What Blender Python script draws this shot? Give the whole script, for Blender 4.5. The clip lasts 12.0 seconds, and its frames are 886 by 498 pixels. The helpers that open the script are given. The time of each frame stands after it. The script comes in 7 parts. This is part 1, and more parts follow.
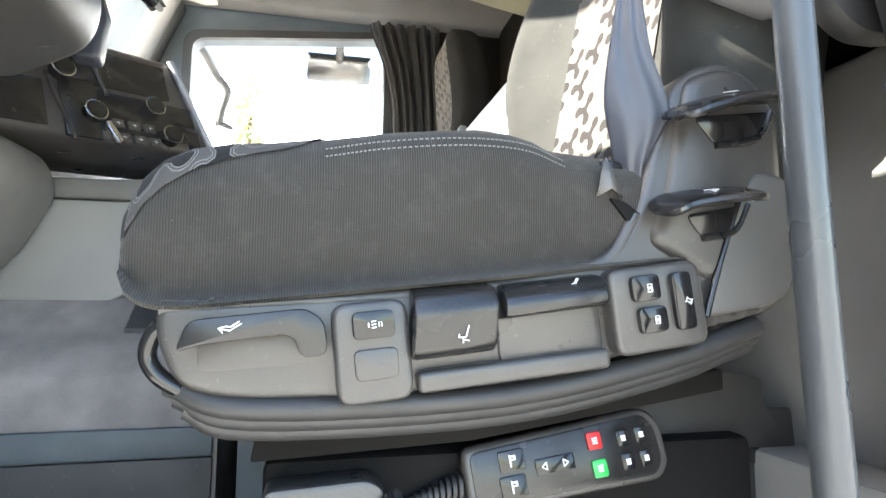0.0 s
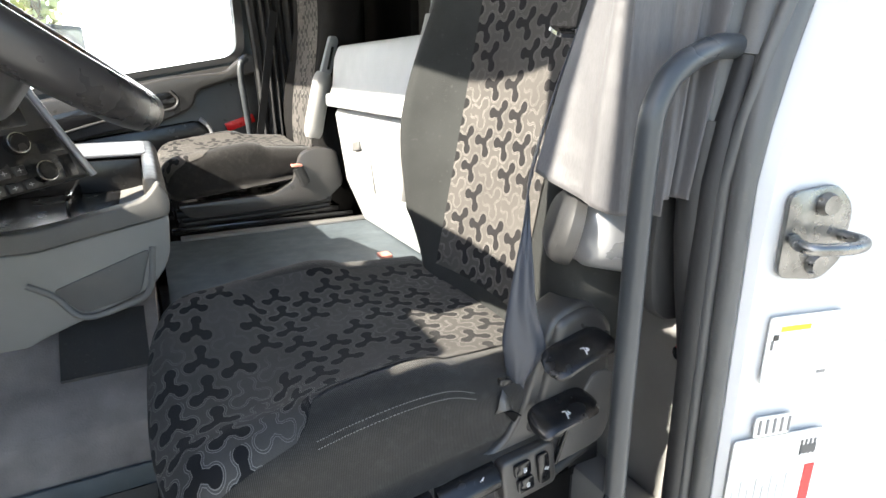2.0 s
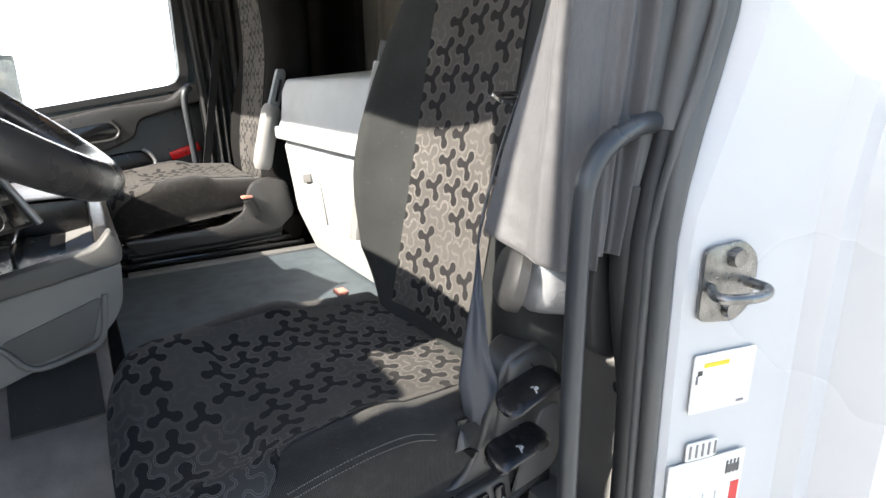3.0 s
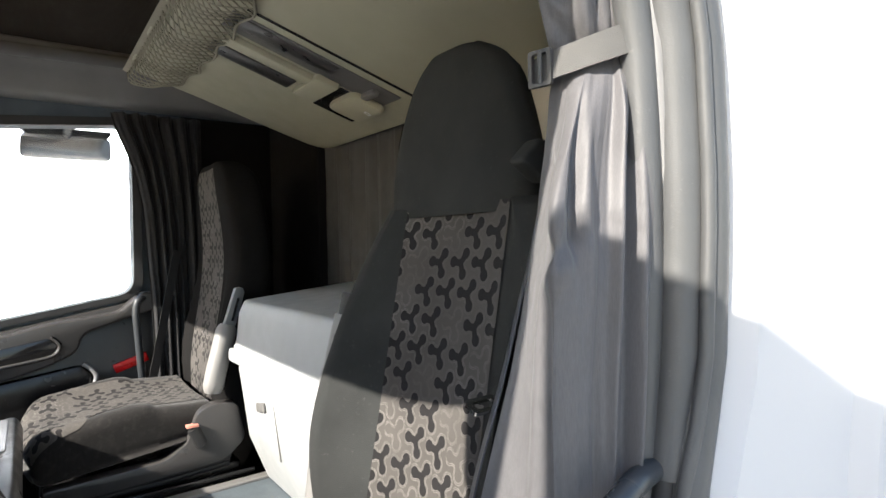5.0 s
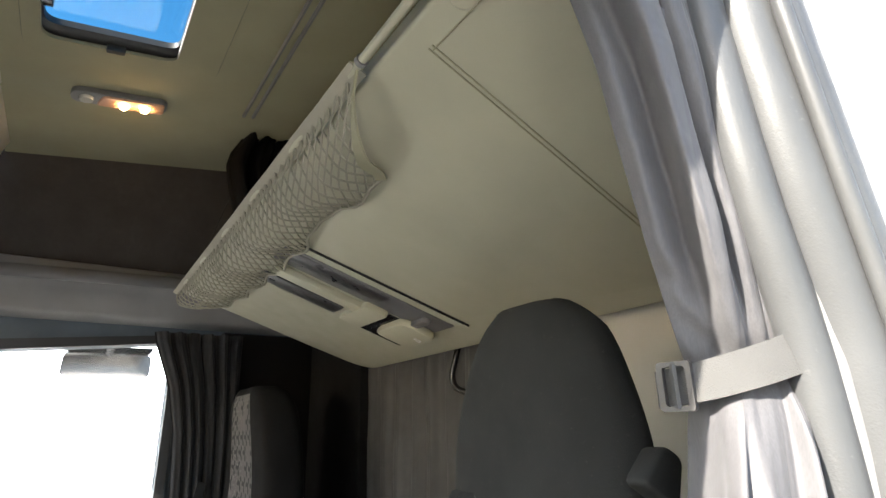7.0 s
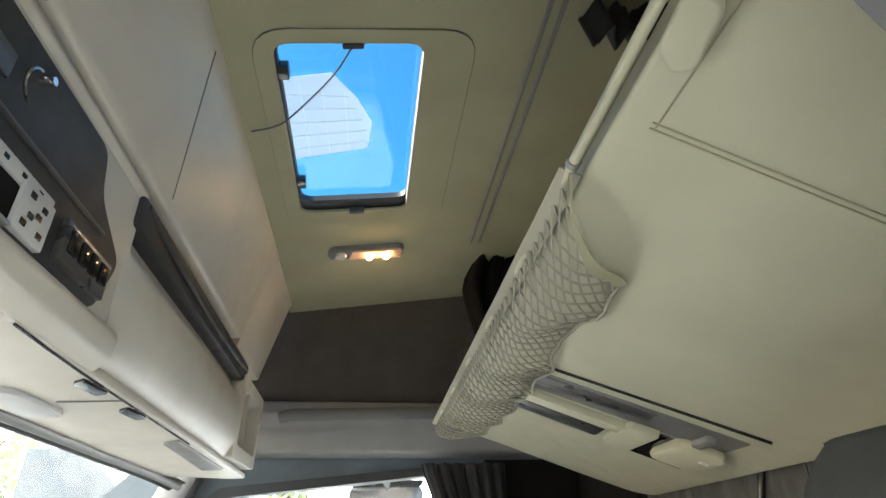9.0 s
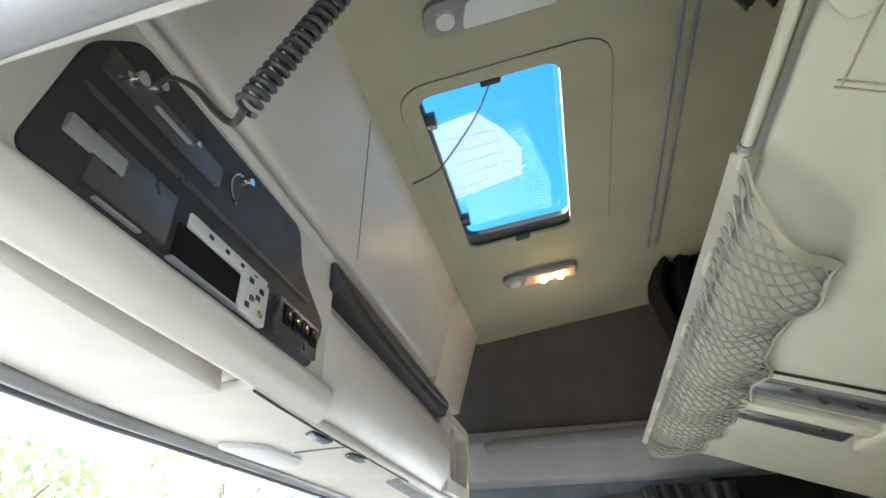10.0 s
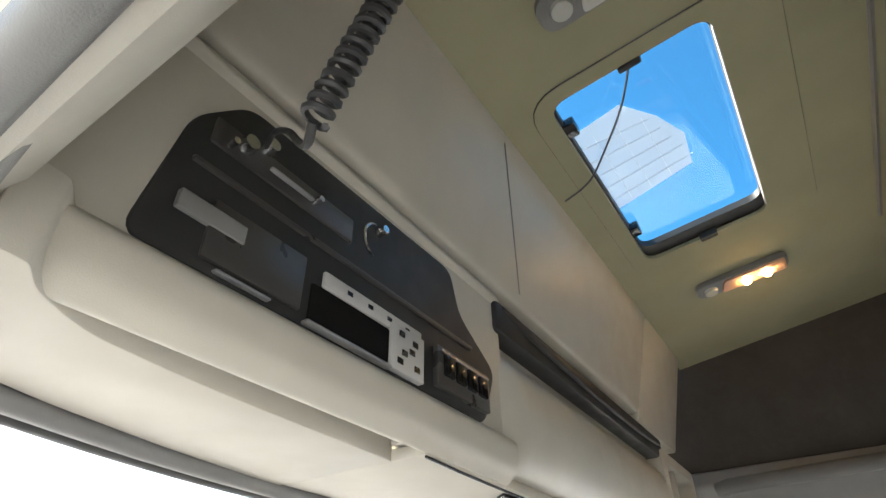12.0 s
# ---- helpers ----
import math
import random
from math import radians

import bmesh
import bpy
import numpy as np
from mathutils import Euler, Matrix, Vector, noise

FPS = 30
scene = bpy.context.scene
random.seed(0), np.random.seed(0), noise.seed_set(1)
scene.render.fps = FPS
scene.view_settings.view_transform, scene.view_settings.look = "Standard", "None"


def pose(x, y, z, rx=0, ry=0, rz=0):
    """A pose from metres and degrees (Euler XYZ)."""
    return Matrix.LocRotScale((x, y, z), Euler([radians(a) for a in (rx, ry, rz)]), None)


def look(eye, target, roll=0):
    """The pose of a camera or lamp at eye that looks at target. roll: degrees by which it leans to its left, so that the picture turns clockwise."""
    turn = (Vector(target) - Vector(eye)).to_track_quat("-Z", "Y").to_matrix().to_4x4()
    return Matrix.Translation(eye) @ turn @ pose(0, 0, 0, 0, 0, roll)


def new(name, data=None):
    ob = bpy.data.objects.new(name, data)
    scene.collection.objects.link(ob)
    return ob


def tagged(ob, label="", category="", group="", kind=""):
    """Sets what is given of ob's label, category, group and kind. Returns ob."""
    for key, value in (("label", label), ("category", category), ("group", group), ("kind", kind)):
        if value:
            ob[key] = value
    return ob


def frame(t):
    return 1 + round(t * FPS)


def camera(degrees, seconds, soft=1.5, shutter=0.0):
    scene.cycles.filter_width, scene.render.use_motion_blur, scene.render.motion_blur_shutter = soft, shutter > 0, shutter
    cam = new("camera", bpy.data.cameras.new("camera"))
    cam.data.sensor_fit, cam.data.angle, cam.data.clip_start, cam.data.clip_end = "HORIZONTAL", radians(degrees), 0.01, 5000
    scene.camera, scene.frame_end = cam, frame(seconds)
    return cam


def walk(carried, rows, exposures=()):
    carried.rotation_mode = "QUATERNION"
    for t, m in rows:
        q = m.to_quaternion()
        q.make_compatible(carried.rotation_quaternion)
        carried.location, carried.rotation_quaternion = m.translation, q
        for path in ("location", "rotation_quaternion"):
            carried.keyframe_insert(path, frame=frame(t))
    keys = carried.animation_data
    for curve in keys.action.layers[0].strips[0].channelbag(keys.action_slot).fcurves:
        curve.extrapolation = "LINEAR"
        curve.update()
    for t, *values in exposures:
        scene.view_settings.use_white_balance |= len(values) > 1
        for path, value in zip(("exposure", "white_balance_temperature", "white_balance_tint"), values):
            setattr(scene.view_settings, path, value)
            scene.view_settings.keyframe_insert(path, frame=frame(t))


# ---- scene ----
cam = camera(76.7, 12.0)
PATH = [
    (0, (0.678, -0.224, 0.565), (1.111, 1.719, 0.758), 0.3),
    (0.5, (0.657, -0.279, 0.659), (1.327, 1.605, 0.628), -0.1),
    (1, (0.638, -0.227, 0.716), (1.422, 1.602, 0.508), -0.1),
    (1.2, (0.628, -0.199, 0.818), (1.429, 1.615, 0.557), -0.1),
    (1.5, (0.598, -0.204, 0.949), (1.395, 1.578, 0.515), 0.1),
    (2, (0.575, -0.302, 1.017), (1.456, 1.391, 0.42), -0.1),
    (2.5, (0.557, -0.338, 1.036), (1.543, 1.3, 0.448), -0.3),
    (2.7, (0.555, -0.332, 1.051), (1.57, 1.289, 0.466), -0.4),
    (4.3, (0.585, -0.287, 1.193), (1.725, 1.337, 0.942), -1.2),
    (4.5, (0.595, -0.27, 1.207), (1.757, 1.348, 1.028), -1.1),
    (5, (0.606, -0.243, 1.243), (1.804, 1.358, 1.224), -1.3),
    (5.5, (0.606, -0.227, 1.288), (1.802, 1.369, 1.438), -1.3),
    (6, (0.605, -0.214, 1.328), (1.782, 1.366, 1.67), -1.4),
    (6.5, (0.613, -0.19, 1.36), (1.749, 1.373, 1.876), -1.3),
    (7, (0.637, -0.129, 1.378), (1.685, 1.456, 2.0), -1.4),
    (8.8, (0.665, -0.061, 1.435), (1.015, 1.66, 2.391), -1.4),
    (9, (0.672, -0.057, 1.441), (0.905, 1.678, 2.407), -1.2),
    (9.5, (0.674, -0.061, 1.446), (0.603, 1.676, 2.435), -1.4),
    (10, (0.677, -0.066, 1.447), (0.309, 1.599, 2.492), -1.4),
    (10.5, (0.672, -0.067, 1.455), (0.021, 1.473, 2.552), -1.5),
    (11, (0.667, -0.061, 1.468), (-0.177, 1.345, 2.614), -1.2),
    (11.5, (0.662, -0.018, 1.476), (-0.23, 1.331, 2.653), -1.1),
    (12, (0.662, 0.031, 1.488), (-0.221, 1.387, 2.664), -1.0),
]
walk(cam, [(t, look(eye, target, roll)) for t, eye, target, roll in PATH],
     exposures=[(0, 3.55, 6950, 8), (0.5, 3.30, 6950, 8), (1.0, 3.03, 6950, 7), (1.5, 2.62, 6950, 7), (2.0, 2.40, 6850, 8), (2.5, 2.17, 6750, 9), (4.5, 1.68, 6650, 10), (5.5, 1.74, 6600, 10), (7, 2.34, 6600, 10), (9, 2.78, 6450, 5), (9.5, 2.80, 6350, 5), (10, 3.12, 6050, 6), (10.5, 2.98, 6400, 8), (11, 2.60, 6450, 9), (12, 2.62, 6700, 8)])

# world, sun, exposure
SUN_DIR = Vector((-0.80, -0.15, 0.515)).normalized()
world = bpy.data.worlds.new("sky")
scene.world = world
world.use_nodes = True
wn, wl = world.node_tree.nodes, world.node_tree.links
wn.clear()
sky = wn.new("ShaderNodeTexSky")
sky.sky_type, sky.sun_disc = "NISHITA", False
sky.sun_elevation = math.asin(SUN_DIR.z)
sky.sun_rotation = math.atan2(SUN_DIR.x, SUN_DIR.y)
bg = wn.new("ShaderNodeBackground")
bg.inputs["Strength"].default_value = 0.13
wout = wn.new("ShaderNodeOutputWorld")
wl.new(sky.outputs[0], bg.inputs[0])
wl.new(bg.outputs[0], wout.inputs[0])
sun = new("sun", bpy.data.lights.new("sun", "SUN"))
sun.data.energy, sun.data.angle, sun.data.color = 4.8, radians(0.5), (1.0, 0.95, 0.86)
sun.matrix_world = look((0, 0, 8), Vector((0, 0, 8)) - SUN_DIR)


# ---- materials ----
def nodes_of(name):
    m = bpy.data.materials.new(name)
    m.use_nodes = True
    return m, m.node_tree.nodes, m.node_tree.links, m.node_tree.nodes["Principled BSDF"]


def mix_rgb(nt, lk, fac, a, b):
    n = nt.new("ShaderNodeMix")
    n.data_type = "RGBA"
    for sock, v in ((n.inputs[0], fac), (n.inputs[6], a), (n.inputs[7], b)):
        if isinstance(v, bpy.types.NodeSocket):
            lk.new(v, sock)
        else:
            sock.default_value = (*v, 1) if isinstance(v, tuple) else v
    return n.outputs[2]


def tex_noise(nt, lk, scale, detail=3, rough=0.5):
    c = nt.new("ShaderNodeTexCoord")
    n = nt.new("ShaderNodeTexNoise")
    n.inputs["Scale"].default_value, n.inputs["Detail"].default_value, n.inputs["Roughness"].default_value = scale, detail, rough
    lk.new(c.outputs["Object"], n.inputs["Vector"])
    return n.outputs["Fac"]


def ramp(nt, lk, fac, lo, hi, a=0.0, b=1.0):
    n = nt.new("ShaderNodeMapRange")
    for k, v in enumerate((lo, hi, a, b)):
        n.inputs[1 + k].default_value = v
    lk.new(fac, n.inputs[0])
    return n.outputs[0]


def bump(nt, lk, p, height, strength, dist):
    n = nt.new("ShaderNodeBump")
    n.inputs["Strength"].default_value, n.inputs["Distance"].default_value = strength, dist
    lk.new(height, n.inputs["Height"])
    lk.new(n.outputs[0], p.inputs["Normal"])


def surface(name, col, rough=0.5, metal=0.0, grain=900, grain_h=0.15, stain=0.12, stain_scale=7, spec=0.5, dust=0.0):
    """Grained plastic, paint, metal or trim: fine bump, blotches, uneven gloss and a little dust."""
    m, nt, lk, p = nodes_of(name)
    big = ramp(nt, lk, tex_noise(nt, lk, stain_scale, 5), 0.3, 0.7)
    fine = tex_noise(nt, lk, grain, 2)
    dark = tuple(c * (1 - stain) for c in col)
    light = tuple(min(1, c * (1 + stain)) for c in col)
    c = mix_rgb(nt, lk, big, dark, light)
    if dust:
        spots = ramp(nt, lk, tex_noise(nt, lk, 160, 6, 0.7), 0.62, 0.72, 0, dust)
        c = mix_rgb(nt, lk, spots, c, (0.45, 0.43, 0.4))
    lk.new(c, p.inputs["Base Color"])
    lk.new(ramp(nt, lk, tex_noise(nt, lk, stain_scale * 3, 4), 0.3, 0.7, max(0.03, rough - 0.08), min(1, rough + 0.08)), p.inputs["Roughness"])
    p.inputs["Metallic"].default_value = metal
    p.inputs["Specular IOR Level"].default_value = spec
    if grain_h:
        bump(nt, lk, p, fine, grain_h, 0.001)
    return m


def woven(name, col, cell=520, strength=0.5, stain=0.15, lint=0.25, cross=0.45, sheen=0.12):
    """Ribbed cloth: fine upright ribs broken by a slanted weft, a little sheen and lint."""
    m, nt, lk, p = nodes_of(name)
    c = nt.new("ShaderNodeTexCoord")
    waves = []
    for axis, skew in ((0, 0.08), (2, 0.3)):
        d = nt.new("ShaderNodeVectorMath")
        d.operation = "DOT_PRODUCT"
        lk.new(c.outputs["Object"], d.inputs[0])
        d.inputs[1].default_value = [cell * 6.28 if k == axis else cell * 6.28 * skew * (k == 1) for k in range(3)]
        sn = nt.new("ShaderNodeMath")
        sn.operation = "SINE"
        lk.new(d.outputs["Value"], sn.inputs[0])
        waves.append(sn.outputs[0])
    ad = nt.new("ShaderNodeMath")
    ad.operation = "MULTIPLY_ADD"
    lk.new(waves[1], ad.inputs[0]), lk.new(waves[0], ad.inputs[2])
    ad.inputs[1].default_value = cross
    dots = ramp(nt, lk, ad.outputs[0], -1.1, 1.1, 0, 1)
    big = ramp(nt, lk, tex_noise(nt, lk, 9, 5), 0.3, 0.7)
    base = mix_rgb(nt, lk, big, tuple(k * (1 - stain) for k in col), tuple(k * (1 + stain) for k in col))
    base = mix_rgb(nt, lk, dots, mix_rgb(nt, lk, 0.55, base, (0, 0, 0)), base)
    worn = ramp(nt, lk, tex_noise(nt, lk, 60, 5, 0.7), 0.5, 0.8, 0, 0.10)
    base = mix_rgb(nt, lk, worn, base, (0.20, 0.19, 0.175))
    specks = ramp(nt, lk, tex_noise(nt, lk, 210, 5, 0.7), 0.70, 0.75, 0, lint)
    base = mix_rgb(nt, lk, specks, base, (0.4, 0.39, 0.36))
    lk.new(base, p.inputs["Base Color"])
    p.inputs["Roughness"].default_value = 0.9
    p.inputs["Sheen Weight"].default_value = sheen
    p.inputs["Specular IOR Level"].default_value = 0.15
    bump(nt, lk, p, dots, strength, 0.0008)
    return m


def creased_cloth(name, col):
    """Brushed curtain cloth: upright threads, slack creases and soft wear."""
    m, nt, lk, p = nodes_of(name)
    c = nt.new("ShaderNodeTexCoord")

    def stretched(scale, detail):
        mp = nt.new("ShaderNodeMapping")
        lk.new(c.outputs["Object"], mp.inputs[0])
        mp.inputs["Scale"].default_value = scale
        n = nt.new("ShaderNodeTexNoise")
        lk.new(mp.outputs[0], n.inputs["Vector"])
        n.inputs["Scale"].default_value = 1.0
        n.inputs["Detail"].default_value = detail
        n.inputs["Roughness"].default_value = 0.6
        return n.outputs["Fac"]

    thread = stretched((900, 900, 110), 3)
    crease = stretched((11, 11, 17), 2.5)
    wear = stretched((9, 9, 5), 4)
    base = mix_rgb(nt, lk, ramp(nt, lk, wear, 0.3, 0.7), tuple(k * 0.86 for k in col), tuple(k * 1.14 for k in col))
    base = mix_rgb(nt, lk, ramp(nt, lk, thread, 0.35, 0.65, 0, 0.35), base, tuple(k * 0.55 for k in col))
    lk.new(base, p.inputs["Base Color"])
    p.inputs["Roughness"].default_value = 0.55
    p.inputs["Specular IOR Level"].default_value = 0.4
    p.inputs["Sheen Weight"].default_value = 0.15
    ridge = ramp(nt, lk, crease, 0.42, 0.60)
    sum_ = nt.new("ShaderNodeMath")
    sum_.operation = "MULTIPLY_ADD"
    lk.new(thread, sum_.inputs[0])
    sum_.inputs[1].default_value = 0.05
    lk.new(ridge, sum_.inputs[2])
    bump(nt, lk, p, sum_.outputs[0], 0.16, 0.006)
    return m


def motif_cloth(name):
    """Seat cloth printed with dark three-lobed figures and thin pale outlines, on the UV map in metres."""
    m, nt, lk, p = nodes_of(name)

    def math_(op, a, b=None, c=None):
        n = nt.new("ShaderNodeMath")
        n.operation = op
        for k, v in enumerate((a, b, c)):
            if v is None:
                continue
            if isinstance(v, bpy.types.NodeSocket):
                lk.new(v, n.inputs[k])
            else:
                n.inputs[k].default_value = v
        return n.outputs[0]

    uv = nt.new("ShaderNodeUVMap")
    uv.uv_map = "UVMap"
    sep = nt.new("ShaderNodeSeparateXYZ")
    lk.new(uv.outputs[0], sep.inputs[0])
    P, Q = 0.0505, 0.0437  # spacing across and along

    def figure(du, dv, turn, seed):
        u = math_("DIVIDE", math_("ADD", sep.outputs[0], du), P)
        v = math_("DIVIDE", math_("ADD", sep.outputs[1], dv), 2 * Q)
        iu, iv = math_("FLOOR", u), math_("FLOOR", v)
        x = math_("MULTIPLY", math_("SUBTRACT", math_("SUBTRACT", u, iu), 0.5), P)
        y = math_("MULTIPLY", math_("SUBTRACT", math_("SUBTRACT", v, iv), 0.5), 2 * Q)
        cell = nt.new("ShaderNodeCombineXYZ")
        lk.new(iu, cell.inputs[0]), lk.new(iv, cell.inputs[1])
        cell.inputs[2].default_value = seed
        wn_ = nt.new("ShaderNodeTexWhiteNoise")
        lk.new(cell.outputs[0], wn_.inputs["Vector"])
        d = None
        for k in range(3):
            a = radians(turn + 120 * k)
            along = math_("ADD", math_("MULTIPLY", x, math.cos(a)), math_("MULTIPLY", y, math.sin(a)))
            side = math_("ABSOLUTE", math_("ADD", math_("MULTIPLY", x, -math.sin(a)), math_("MULTIPLY", y, math.cos(a))))
            # round lobe at the end of a short arm
            dx = math_("SUBTRACT", along, 0.0172)
            lobe = math_("SUBTRACT", math_("SQRT", math_("ADD", math_("MULTIPLY", dx, dx), math_("MULTIPLY", side, side))), 0.0084)
            cl = math_("MINIMUM", math_("MAXIMUM", along, 0.0), 0.0172)
            ax = math_("SUBTRACT", along, cl)
            arm = math_("SUBTRACT", math_("SQRT", math_("ADD", math_("MULTIPLY", ax, ax), math_("MULTIPLY", side, side))), 0.0054)
            e = math_("MINIMUM", lobe, arm)
            d = e if d is None else math_("MINIMUM", d, e)
        return d, wn_.outputs["Value"]

    d1, r1 = figure(0, 0, 6, 1.0)
    d2, r2 = figure(P / 2, Q, 6, 2.0)
    f1 = math_("MULTIPLY", math_("LESS_THAN", d1, 0.0), math_("GREATER_THAN", r1, 0.24))
    f2 = math_("MULTIPLY", math_("LESS_THAN", d2, 0.0), math_("GREATER_THAN", r2, 0.24))
    d0 = math_("MINIMUM", d1, d2)
    line = math_("MAXIMUM", math_("LESS_THAN", math_("ABSOLUTE", math_("SUBTRACT", d0, 0.0006)), 0.0004),
                 math_("LESS_THAN", math_("ABSOLUTE", math_("SUBTRACT", d0, 0.0030)), 0.0004))
    big = ramp(nt, lk, tex_noise(nt, lk, 8, 5), 0.3, 0.7)
    fine = tex_noise(nt, lk, 700, 3, 0.7)
    base = mix_rgb(nt, lk, big, (0.060, 0.055, 0.051), (0.086, 0.079, 0.073))
    base = mix_rgb(nt, lk, ramp(nt, lk, fine, 0.35, 0.65, 0, 0.30), base, (0.042, 0.039, 0.038))
    worn = ramp(nt, lk, tex_noise(nt, lk, 6, 2), 0.45, 0.64, 0.12, 0.62)
    base = mix_rgb(nt, lk, math_("MULTIPLY", line, worn), base, (0.24, 0.228, 0.21))
    base = mix_rgb(nt, lk, math_("MULTIPLY", math_("MAXIMUM", f1, f2), 0.94), base, (0.0105, 0.0098, 0.0105))
    lk.new(base, p.inputs["Base Color"])
    p.inputs["Roughness"].default_value = 0.88
    p.inputs["Sheen Weight"].default_value = 0.05
    p.inputs["Specular IOR Level"].default_value = 0.15
    h = math_("ADD", math_("MULTIPLY", fine, 0.6), math_("MULTIPLY", math_("MAXIMUM", f1, f2), 0.5))
    bump(nt, lk, p, h, 0.35, 0.001)
    return m


def glass(name, tint=(1, 1, 1), alpha=0.9):
    """Thin pane: mostly clear, with a gloss coat."""
    m, nt, lk, p = nodes_of(name)
    nt.remove(p)
    t, g, mx = nt.new("ShaderNodeBsdfTransparent"), nt.new("ShaderNodeBsdfGlossy"), nt.new("ShaderNodeMixShader")
    t.inputs[0].default_value = (*tint, 1)
    g.inputs["Roughness"].default_value = 0.02
    mx.inputs[0].default_value = 0.045
    lk.new(t.outputs[0], mx.inputs[1]), lk.new(g.outputs[0], mx.inputs[2])
    lk.new(mx.outputs[0], nt["Material Output"].inputs[0])
    return m


def glow(name, col, power):
    m, nt, lk, p = nodes_of(name)
    p.inputs["Base Color"].default_value = (*col, 1)
    p.inputs["Emission Color"].default_value = (*col, 1)
    p.inputs["Emission Strength"].default_value = power
    return m


